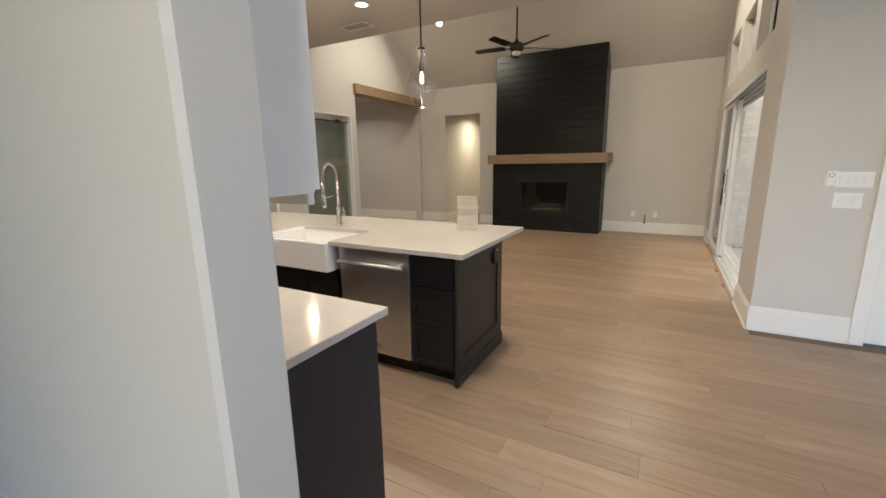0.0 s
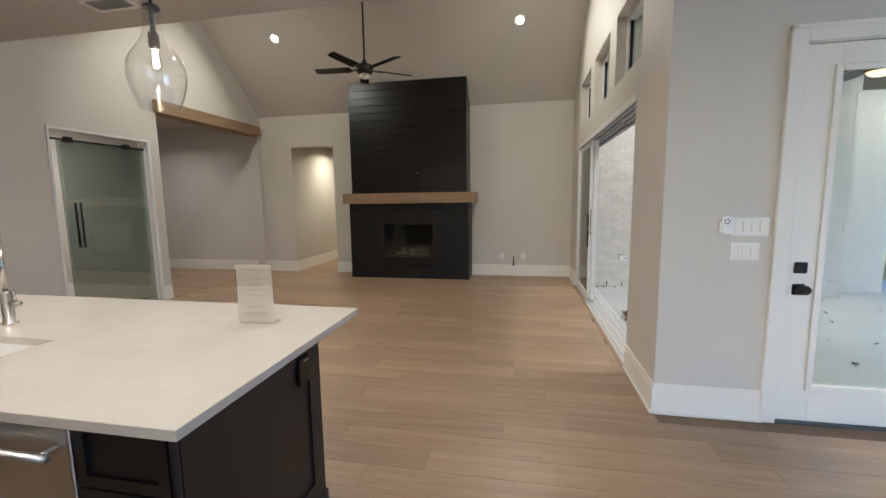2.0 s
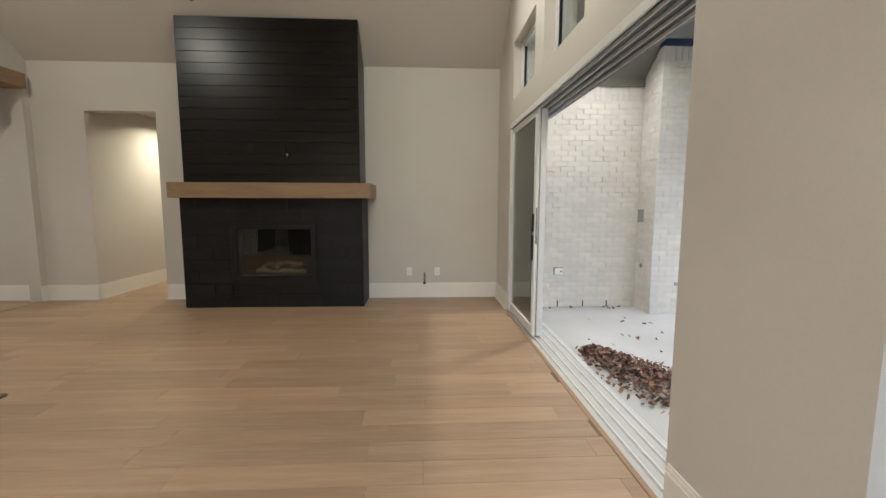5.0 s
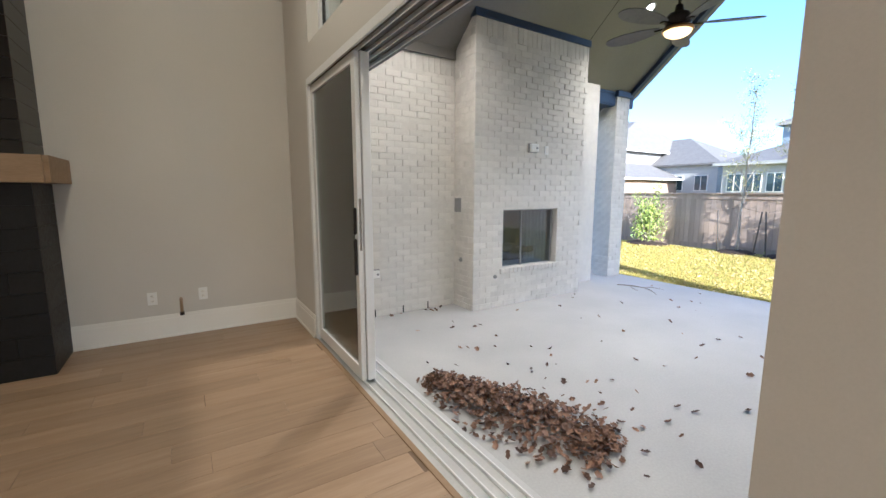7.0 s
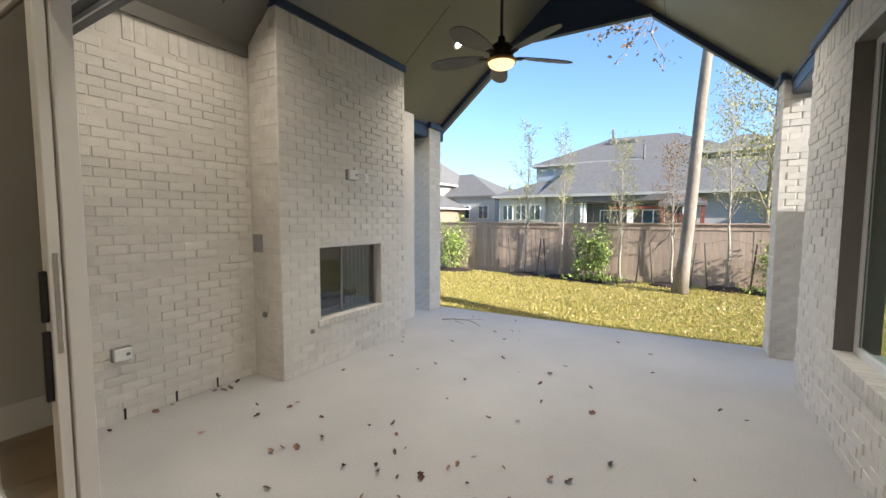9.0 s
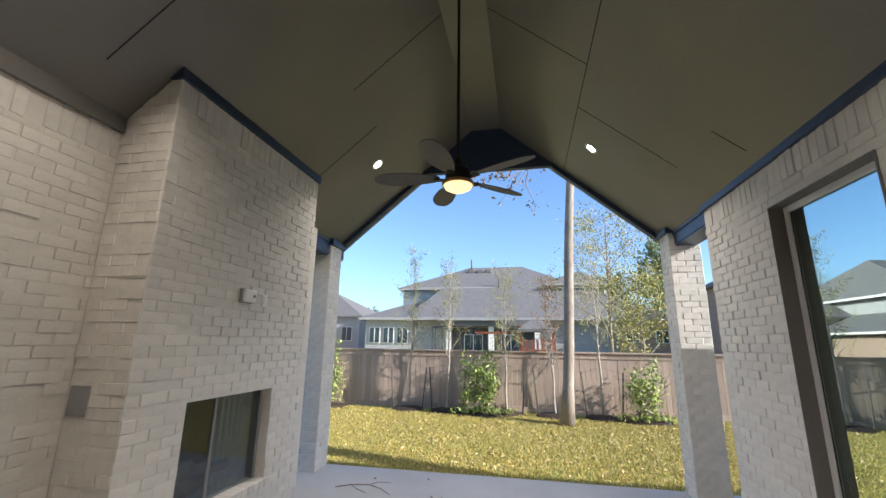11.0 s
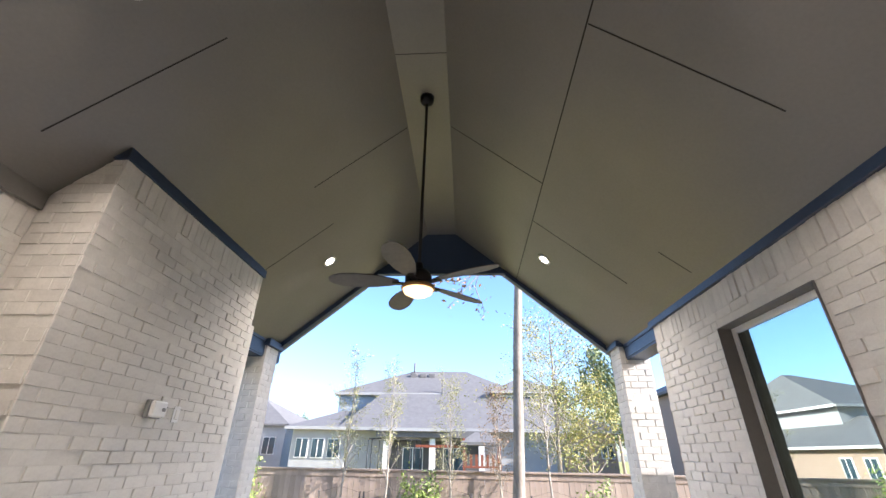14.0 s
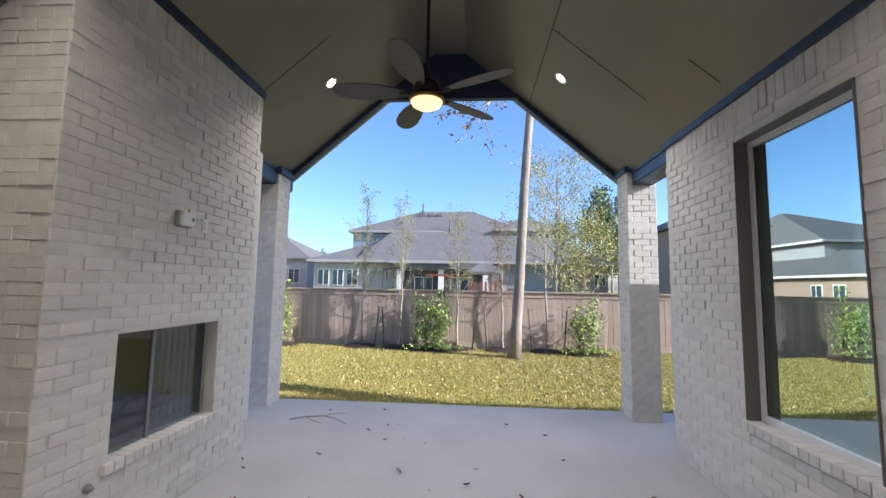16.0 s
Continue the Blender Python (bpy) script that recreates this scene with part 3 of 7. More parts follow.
# ---- switches and outlets ----
def wall_plate(name, cx, cz, gangs, label, face=DOORWALL - 0.001, axis="x", side=-1, rocker=True):
    w = 0.046 * gangs + 0.028
    e = holder(name, (cx, face, cz) if axis == "x" else (face, cx, cz), label, "switch" if rocker else "outlet")

    def q(nm, a0, a1, d0, d1, z0, z1, mat, r):
        if axis == "x":
            return box(nm, (a0, a1, side * d0, side * d1, z0, z1), mat, e, "", r, 1)
        return box(nm, (side * d0, side * d1, a0, a1, z0, z1), mat, e, "", r, 1)
    q("plate", -w / 2, w / 2, 0, 0.006, -0.058, 0.058, M_PLASTIC, 0.002)
    for i in range(gangs):
        c = (i - (gangs - 1) / 2) * 0.046
        if rocker:
            q("rocker", c - 0.0165, c + 0.0165, 0.006, 0.011, -0.033, 0.033, M_TRIM, 0.002)
        else:
            for z in (-0.02, 0.02):
                q("socket", c - 0.016, c + 0.016, 0.006, 0.008, z - 0.013, z + 0.013, M_TRIM, 0.001)
                for s in (-0.006, 0.006):
                    q("slot", c + s - 0.001, c + s + 0.001, 0.008, 0.0084, z - 0.005, z + 0.005, M_BRONZE, 0)
    return e


wall_plate("light_switch", 1.570, 1.275, 4, "white four-gang rocker switch plate on wall")
wall_plate("light_switch", 1.550, 1.12, 3, "white three-gang rocker switch plate on wall")
remote = holder("fan_remote", (1.430, DOORWALL - 0.001, 1.28), "white fan remote in its wall cradle", "remote")
box("cradle", (-0.035, 0.035, -0.012, 0, -0.055, 0.03), M_PLASTIC, remote, "", 0.004)
box("body", (-0.028, 0.028, -0.028, -0.012, -0.05, 0.06), M_PLASTIC, remote, "", 0.006)
for a in range(5):
    box("key", (-0.004 + 0.014 * math.cos(a * 1.257), 0.004 + 0.014 * math.cos(a * 1.257), -0.031, -0.028, 0.026 + 0.014 * math.sin(a * 1.257), 0.034 + 0.014 * math.sin(a * 1.257)), M_BRONZE, remote, "black rubber key", 0.001, 1)
wall_plate("outlet", -0.20, 0.375, 1, "white duplex outlet above the baseboard", NORTH, "x", -1, False)
wall_plate("outlet", 0.20, 0.375, 1, "white duplex outlet above the baseboard", NORTH, "x", -1, False)
gas = holder("gas_stub", (0.02, NORTH, 0.30), "brown capped pipe stub at the baseboard", "pipe")
tube("pipe", [(0, 0, 0.05), (0, -0.03, 0.05), (0, -0.045, 0.02), (0, -0.045, -0.08)], 0.014, M_OAK, gas)
lathe("cap", [(0, -0.10), (0.019, -0.10), (0.019, -0.07), (0, -0.07)], M_BRONZE, gas, "dark metal cap", 12, (0, -0.045))


# ---- living room fireplace ----
def fireplace():
    f = holder("fireplace", (-1.91, 9.40, 0), "black painted fireplace with shiplap chimney breast", "fireplace")
    ox, oy = -1.91, 9.40

    def p(name, dims, mat, r=0.0, label="", parent=None):
        return box(name, (dims[0] - ox, dims[1] - ox, dims[2] - oy, dims[3] - oy, dims[4], dims[5]), mat, parent or f, label, r, 1)
    x0, x1, y = -3.04, -0.776, 9.405
    bx0, bx1, bz0, bz1 = -2.44, -1.36, 0.295, 1.09
    # lower tiled breast: four blocks round the firebox
    tiles = surf("black_slate_tile", (0.011, 0.0107, 0.0105), (0.006, 0.0057, 0.0055), 5, 0.48, 0.5, 40, vary=0.12, spec=0.3)
    p("core", (x0 + 0.01, bx0, y + 0.014, NORTH, 0, 1.41), M_BLACK)
    p("core", (bx1, x1 - 0.01, y + 0.014, NORTH, 0, 1.41), M_BLACK)
    p("core", (bx0, bx1, y + 0.014, NORTH, 0, bz0), M_BLACK)
    p("core", (bx0, bx1, y + 0.014, NORTH, bz1, 1.41), M_BLACK)
    rows, h = 9, 1.405 / 9
    for i in range(rows):
        z0, z1 = i * h + 0.0015, (i + 1) * h - 0.0015
        off = (0.0, 0.38, 0.19)[i % 3]
        xs = [x0] + [x0 + off + 0.566 * k for k in range(0, 6) if x0 + 0.08 < x0 + off + 0.566 * k < x1 - 0.08] + [x1]
        for a, b in zip(xs, xs[1:]):
            pieces = [(a, b)]
            if z1 > bz0 + 0.01 and z0 < bz1 - 0.01:
                pieces = [(a, min(b, bx0)), (max(a, bx1), b)]
            for c, d in pieces:
                if d - c > 0.02:
                    p("tile", (c + 0.0012, d - 0.0012, y, y + 0.014, z0, z1), tiles)
        p("tile", (x1 - 0.01, x1, y + 0.014, NORTH, z0, z1), tiles)
        p("tile", (x0, x0 + 0.01, y + 0.014, NORTH, z0, z1), tiles)
    # shiplap breast
    sx0, sx1, sy = -2.985, -0.80, 9.425
    p("breast_core", (sx0 + 0.016, sx1 - 0.016, sy + 0.016, NORTH + 0.02, 1.55, 3.57), M_BLACK)
    n = 15
    h = (3.575 - 1.56) / n
    for i in range(n):
        z0 = 1.56 + i * h
        p("shiplap_board", (sx0, sx1, sy + random.uniform(0, 0.0015), sy + 0.016, z0 + 0.0012, z0 + h - 0.0012), M_SHIPLAP, 0.002)
        p("shiplap_board", (sx1 - 0.016, sx1, sy + 0.016, NORTH, z0 + 0.002, z0 + h - 0.002), M_SHIPLAP)
        p("shiplap_board", (sx0, sx0 + 0.016, sy + 0.016, NORTH, z0 + 0.002, z0 + h - 0.002), M_SHIPLAP)
    # mantel wraps round the breast
    bm = bmesh.new()
    add_box(bm, -3.13 - ox, -0.655 - ox, 9.285 - oy, NORTH - oy, 1.405, 1.592)
    vert = [e for e in bm.edges if abs(e.verts[0].co.z - e.verts[1].co.z) > 0.1 and e.verts[0].co.y < 0]
    bmesh.ops.bevel(bm, geom=vert, offset=0.03, segments=2, affect="EDGES")
    part("mantel", bm, M_OAK, f, "light oak box mantel")
    # firebox
    fb = p("firebox", (bx0, bx1, y + 0.33, y + 0.36, bz0, bz1), M_BLACK, 0, "black metal gas firebox with glass front")
    rel = (-ox, -oy)
    for dims in ((bx0, bx0 + 0.075, y - 0.012, y + 0.03, bz0, bz1), (bx1 - 0.075, bx1, y - 0.012, y + 0.03, bz0, bz1), (bx0 + 0.075, bx1 - 0.075, y - 0.012, y + 0.03, bz1 - 0.08, bz1), (bx0 + 0.075, bx1 - 0.075, y - 0.012, y + 0.03, bz0, bz0 + 0.12)):
        p("surround", dims, M_BLACK, 0.004, "", fb)
    p("surround", (bx0 + 0.02, bx1 - 0.02, y - 0.02, y - 0.012, bz1 - 0.05, bz1 - 0.03), M_BRONZE, 0.002, "", fb)
    for dims in ((bx0, bx0 + 0.02, y + 0.03, y + 0.33, bz0, bz1), (bx1 - 0.02, bx1, y + 0.03, y + 0.33, bz0, bz1), (bx0, bx1, y + 0.03, y + 0.33, bz0, bz0 + 0.06), (bx0, bx1, y + 0.03, y + 0.33, bz1 - 0.03, bz1)):
        p("lining", dims, M_BLACK, 0, "", fb)
    g = p("glass_front", (bx0 + 0.075, bx1 - 0.075, y + 0.012, y + 0.018, bz0 + 0.12, bz1 - 0.08), M_PANE, 0, "dark glass", fb)
    logs = surf("ceramic_log", (0.15, 0.115, 0.085), (0.05, 0.038, 0.028), 8, 0.9, 1, 40)
    for i, (a, b, z, r) in enumerate([((-2.2, 9.58), (-1.56, 9.60), 0.44, 0.045), ((-2.05, 9.53), (-1.75, 9.66), 0.53, 0.038), ((-1.95, 9.66), (-1.6, 9.54), 0.54, 0.036), ((-2.15, 9.66), (-1.9, 9.52), 0.49, 0.035)]):
        bm = bmesh.new()
        pts = [(a[0] - ox + (b[0] - a[0]) * k / 6, a[1] - oy + (b[1] - a[1]) * k / 6, z + 0.012 * math.sin(k * 2 + i)) for k in range(7)]
        tube_into(bm, pts, [r * random.uniform(0.8, 1.15) for _ in pts], 8)
        part("log", bm, logs, fb, "charred ceramic log", True)
    return f


fireplace()
tv = wall_plate("outlet", -2.14, 2.02, 1, "black recessed outlet on shiplap breast", 9.424, "x", -1, False)
for o in tv.children:
    o.data.materials.clear()
    o.data.materials.append(M_BRONZE)
cable = holder("cable_stub", (-1.72, 9.424, 2.0), "short black cable hanging from shiplap", "cable")
tube("cable", [(0, 0, 0.06), (0, -0.03, 0.05), (0.01, -0.05, 0.0), (0.03, -0.045, -0.05)], 0.008, M_BRONZE, cable)
lathe("plug", [(0, -0.09), (0.014, -0.09), (0.014, -0.05), (0, -0.05)], M_NICKEL, cable, "metal plug", 10, (0.032, -0.045))


# ---- clerestory windows ----
for i, (a, b) in enumerate(CLERE):
    w = holder("window_%d" % (i + 1), (EAST + 0.09, (a + b) / 2, C_Z0), "small white-framed clerestory window above the slider", "window", kind="structure")
    h, hw = C_Z1 - C_Z0, (b - a) / 2
    for dims in ((0.0, 0.08, -hw, -hw + 0.06, 0, h), (0.0, 0.08, hw - 0.06, hw, 0, h), (0.0, 0.08, -hw + 0.06, hw - 0.06, 0, 0.06), (0.0, 0.08, -hw + 0.06, hw - 0.06, h - 0.06, h)):
        box("window_frame", dims, M_ALU, w, "", 0.004, 1)
    for dims in ((0.02, 0.045, -hw + 0.06, -hw + 0.068, 0.06, h - 0.06), (0.02, 0.045, hw - 0.068, hw - 0.06, 0.06, h - 0.06)):
        box("glass_bead", dims, M_BRONZE, w, "dark gasket", 0)
    g = box("pane", (0.035, 0.043, -hw + 0.06, hw - 0.06, 0.06, h - 0.06), M_PANE, w)
    g.visible_shadow = False


# ---- sliding door ----
def slider():
    s = holder("door_2", (EAST, SL_Y0, 0), "white multi-panel sliding door stacked open", "sliding door", kind="structure")
    L, T = SL_Y1 - SL_Y0, SL_TOP
    for k in range(4):
        x = 0.045 + 0.068 * k
        box("track", (x - 0.0035, x + 0.0035, 0, L, 0.0, 0.018), M_ALU, s, "white raised floor rail", 0)
        box("head_track", (x - 0.004, x + 0.004, 0, L, T - 0.034, T - 0.012), M_ALU, s, "light head rail", 0)
    box("sill_pan", (0.0, 0.30, 0, L, -0.03, 0.0), M_SILL, s, "white aluminium sill pan", 0)
    box("sill_nose", (-0.035, 0.0, 0, L, -0.02, 0.006), M_OAK_Y, s, "wood reducer strip", 0.003, 1)
    box("head_channel", (0.012, 0.31, 0, L, T - 0.012, T - 0.002), M_ALUDARK, s, "dark head channel", 0)
    box("head_lip", (-0.004, 0.012, -0.02, L + 0.02, T - 0.028, T + 0.03), M_ALU, s, "", 0.002, 1)
    box("side_jamb", (-0.004, 0.05, L - 0.014, L + 0.03, 0, T), M_ALU, s, "", 0.003, 1)
    box("side_jamb", (0.10, 0.30, -0.001, 0.022, 0, T - 0.012), M_ALU, s, "", 0.003, 1)
    for k in range(2):
        x0, x1 = 0.020 + 0.040 * k, 0.055 + 0.065 * k
        y0, y1 = 2.29 - 0.014 * k, L - 0.014 - 0.004 * k
        pn = box("panel", (x0, x1, y0, y0 + 0.062, 0.02, T - 0.03), M_ALU, s, "white sliding panel with grey glass", 0.003, 1)
        for dims in ((x0, x1, y1 - 0.062, y1, 0.02, T - 0.03), (x0, x1, y0 + 0.062, y1 - 0.062, 0.02, 0.115), (x0, x1, y0 + 0.062, y1 - 0.062, T - 0.095, T - 0.03)):
            box("panel_rail", dims, M_ALU, pn, "", 0.002, 1)
        g = box("pane", ((x0 + x1) / 2 - 0.006, (x0 + x1) / 2 + 0.006, y0 + 0.062, y1 - 0.062, 0.115, T - 0.095), M_PANE_GREY, pn, "tinted insulating glass")
        g.visible_shadow = False
        if k == 0:
            for z0, z1 in ((0.78, 1.03), (1.06, 1.24)):
                box("pull", (x0 - 0.022, x0, y0 + 0.016, y0 + 0.036, z0, z1), M_BRONZE, pn, "black pull handle", 0.005, 2)
            box("strike", (x0 + 0.01, x1 - 0.01, y0 - 0.003, y0, 0.95, 1.3), M_NICKEL, pn, "metal lock strike", 0)


slider()


# ---- west side: oak header, glass door ----
hd = tagged(box("oak_header", (WEST - 0.2, WEST + 0.075, OP_Y0 - 0.035, OP_Y1 + 0.0, OP_TOP - 0.02, 2.985), M_OAK_Y, None, "", 0.006), "light oak box header over the foyer opening", "beam")


def glass_door():
    g = holder("door_3", (WEST, GD_Y0, 0), "frameless smoked glass door with ladder pulls", "glass door", kind="structure")
    W, T = GD_Y1 - GD_Y0, GD_TOP
    for dims in ((-0.05, 0.012, -0.012, 0.014, 0, T), (-0.05, 0.012, W - 0.014, W + 0.03, 0, T), (-0.05, 0.012, -0.012, W + 0.03, T - 0.014, T + 0.014)):
        box("frame", dims, M_ALU, g, "", 0.003, 1)
    for dims in ((-0.16, -0.05, W - 0.03, W, 0, T), (-0.16, -0.05, 0, 0.03, 0, T)):
        box("jamb", dims, M_TRIM, g, "", 0.002, 1)
    box("sliding_rail", (-0.06, -0.045, 0.02, W - 0.02, T - 0.13, T - 0.105), M_BRONZE, g, "dark sliding rail", 0.004, 1)
    for y in (0.24, 0.98):
        box("roller_clamp", (-0.075, -0.03, y - 0.04, y + 0.06, T - 0.15, T - 0.08), M_BRONZE, g, "dark roller clamp", 0.006, 1)
    leaf = box("door_leaf", (-0.072, -0.060, 0.13, W - 0.03, 0.01, T - 0.13), M_FROST, g, "smoked clear glass leaf", 0.001, 1)
    leaf.visible_shadow = False
    for s in (-0.105, -0.025):
        tube("pull_bar", [(s, 0.29, 0.93), (s, 0.29, 1.49)], 0.013, M_BRONZE, leaf, "black ladder pull", 10)
    for z in (1.06, 1.36):
        tube("stand_off", [(-0.105, 0.29, z), (-0.025, 0.29, z)], 0.007, M_BRONZE, leaf, "", 8)


glass_door()
ds = holder("door_guide", (-5.50, 7.225, 0), "black floor guide bar beside the glass door", "door guide")
tube("bar", [(-0.07, -0.12, 0.022), (0.08, 0.135, 0.022)], 0.011, M_BLACK, ds, "", 8)
box("foot", (-0.11, -0.03, -0.16, -0.08, 0, 0.03), M_BLACK, ds, "", 0.005, 1)
box("foot", (0.055, 0.105, 0.11, 0.16, 0, 0.022), M_BLACK, ds, "", 0.004, 1)
cab = holder("study_cabinet", (-6.2, 5.6, 0), "dark base cabinet with pale top in study", "cabinet")
box("body", (-0.35, 0.35, -0.3, 0.3, 0.1, 0.88), M_CABNAVY, cab, "", 0.004, 1)
box("plinth", (-0.33, 0.33, -0.26, 0.26, 0, 0.1), M_CABNAVY, cab, "", 0)
box("top", (-0.37, 0.37, -0.32, 0.32, 0.88, 0.915), M_QUARTZ, cab, "pale stone top", 0.004, 1)


# ---- kitchen island ----
def shaker_front(name, w, h, mat, parent, at, axis="x", side=-1, rail=0.055, label=""):
    """Panel door: flat field with stiles and rails of its own. at: centre of its back face."""
    def b(nm, a0, a1, d0, d1, z0, z1, up, text=""):
        d0, d1 = sorted((side * d0, side * d1))
        if axis == "x":
            dims = (at[0] + a0, at[0] + a1, at[1] + d0, at[1] + d1, at[2] + z0, at[2] + z1)
        else:
            dims = (at[0] + d0, at[0] + d1, at[1] + a0, at[1] + a1, at[2] + z0, at[2] + z1)
        return box(nm, dims, mat, up, text)
    r = min(rail, h * 0.28, w * 0.28)
    field = b(name, -w / 2 + r, w / 2 - r, 0, 0.010, -h / 2 + r, h / 2 - r, parent, label)
    b("stile", -w / 2, -w / 2 + r, 0, 0.020, -h / 2, h / 2, field)
    b("stile", w / 2 - r, w / 2, 0, 0.020, -h / 2, h / 2, field)
    b("rail", -w / 2 + r, w / 2 - r, 0, 0.020, -h / 2, -h / 2 + r, field)
    b("rail", -w / 2 + r, w / 2 - r, 0, 0.020, h / 2 - r, h / 2, field)
    return field


IX0, IX1, IY0, IY1, CT = -3.60, -0.66, 2.945, 4.09, 0.917
BX0, BX1, BY0, BY1 = -3.56, -0.757, 3.03, 3.80
SX0, SX1 = -2.50, -1.715       # sink
DX0, DX1 = -1.680, -1.082     # dishwasher


def island():
    e = holder("kitchen_island", (0, 0, 0), "dark espresso kitchen island with panelled end", "kitchen island")
    bm = bmesh.new()
    for dims in ((BX0, SX0 - 0.02, BY0, BY1, 0.1, CT - 0.032), (SX0 - 0.02, SX1 + 0.02, BY0, BY1, 0.1, 0.66), (SX0 - 0.02, SX1 + 0.02, 3.5, BY1, 0.66, CT - 0.032), (DX0 - 0.02, DX0, BY0, BY1, 0.1, CT - 0.032), (DX0, DX1, 3.62, BY1, 0.1, CT - 0.032), (DX1, BX1, BY0, BY1, 0.1, CT - 0.032)):
        add_box(bm, *dims)
    part("body", bm, M_CABDARK, e)
    box("toe_kick", (BX0 + 0.05, BX1 - 0.02, BY0 + 0.07, BY1 - 0.05, 0, 0.1), M_BLACK, e)
    # panelled end with corner posts and base moulding
    shaker_front("end_panel", BY1 - BY0, 0.78, M_CABDARK, e, (BX1, (BY0 + BY1) / 2, 0.495), "y", 1, 0.09)
    box("base_moulding", (BX1, BX1 + 0.026, BY0 - 0.02, BY1 + 0.02, 0, 0.10), M_CABDARK, e, "", 0.006, 1)
    for x0 in (BX1 - 0.001, BX0 - 0.005):
        box("corner_post", (x0, x0 + 0.022, BY0 - 0.022, BY0, 0.0, CT - 0.032), M_CABDARK, e, "", 0.006, 1)
    # fronts facing the kitchen
    for i in range(3):
        h = (0.20, 0.26, 0.27)[i]
        z = CT - 0.05 - sum((0.20, 0.26, 0.27)[:i]) - i * 0.006 - h / 2
        shaker_front("drawer_front", BX1 - DX1 - 0.012, h, M_CABDARK, e, ((BX1 + DX1) / 2, BY0, z), rail=0.035)
    for cx in ((SX0 + SX1) / 2 - 0.2, (SX0 + SX1) / 2 + 0.2):
        shaker_front("cabinet_door", 0.39, 0.55, M_CABDARK, e, (cx, BY0, 0.38))
    for cx in (-2.78, -3.26):
        shaker_front("cabinet_door", 0.46, 0.76, M_CABDARK, e, (cx, BY0, 0.49))
    for cx in (-3.2, -2.5, -1.8, -1.15):
        shaker_front("back_panel", 0.66, 0.76, M_CABDARK, e, (cx, BY1, 0.49), "x", 1)
    o = box("outlet_cover", (BX1 + 0.020, BX1 + 0.030, 3.62, 3.70, 0.70, 0.82), M_BLACK, e, "black outlet cover on the end panel", 0.003, 1)
    tagged(box("hinge_cap", (BX1 + 0.030, BX1 + 0.036, 3.64, 3.68, 0.80, 0.81), M_NICKEL, o), "small metal edge")
    return e


island()
# worktop with a cut-out for the apron sink
bm = bmesh.new()
for dims in ((IX0, SX0, IY0, IY1), (SX0, SX1, 3.44, IY1), (SX1, IX1, IY0, IY1)):
    add_box(bm, *dims, CT - 0.032, CT)
bmesh.ops.remove_doubles(bm, verts=bm.verts, dist=0.0005)
bevel(bm, 0.002, 1)
tagged(part("worktop", bm, M_QUARTZ), "white quartz island worktop with seating overhang", "worktop")


def apron_sink():
    e = holder("farmhouse_sink", (0, 0, 0), "white fireclay apron-front sink in the island", "sink")
    y0, y1, z0, z1, t = 2.915, 3.47, 0.69, CT - 0.012, 0.022
    x0, x1 = SX0 + 0.002, SX1 - 0.002
    box("apron", (x0, x1, y0, y0 + t, z0, z1), M_CERAMIC, e, "", 0.007, 3)
    box("back", (x0, x1, y1 - t, y1, z0, z1), M_CERAMIC, e, "", 0.005, 2)
    for a, b in ((x0, x0 + t), (x1 - t, x1)):
        box("side", (a, b, y0 + t - 0.004, y1 - t + 0.004, z0, z1 - 0.0005), M_CERAMIC, e, "", 0.005, 2)
    box("basin_floor", (x0 + 0.004, x1 - 0.004, y0 + 0.004, y1 - 0.004, z0, z0 + 0.02), M_CERAMIC, e, "", 0.004, 1)
    lathe("drain", [(0, 0.711), (0.045, 0.711), (0.045, 0.714), (0.03, 0.7125), (0, 0.7125)], M_NICKEL, e, "steel drain", 16, ((SX0 + SX1) / 2, 3.2))


apron_sink()


def dishwasher():
    e = holder("dishwasher", (DX0, BY0, 0), "stainless steel dishwasher with bar handle", "dishwasher")
    w = DX1 - DX0
    box("door", (0.004, w - 0.004, -0.024, 0.02, 0.115, 0.872), M_STEEL, e, "", 0.006, 2)
    box("tub", (0.01, w - 0.01, 0.02, 0.55, 0.11, 0.87), M_ALUDARK, e)
    box("kick_plate", (0.004, w - 0.004, 0.05, 0.07, 0, 0.11), M_BLACK, e)
    h = tube("handle", [(0.03, -0.066, 0.775), (w - 0.03, -0.066, 0.775)], 0.0125, M_STEEL, e, "round steel bar handle", 14)
    for x in (0.05, w - 0.05):
        tube("bracket", [(x, -0.022, 0.785), (x, -0.05, 0.785), (x, -0.066, 0.775)], 0.0095, M_STEEL, h, "", 10)
    box("badge", (w / 2 - 0.05, w / 2 + 0.05, -0.0255, -0.024, 0.165, 0.195), M_NICKEL, e, "plain metal name plate", 0)


dishwasher()


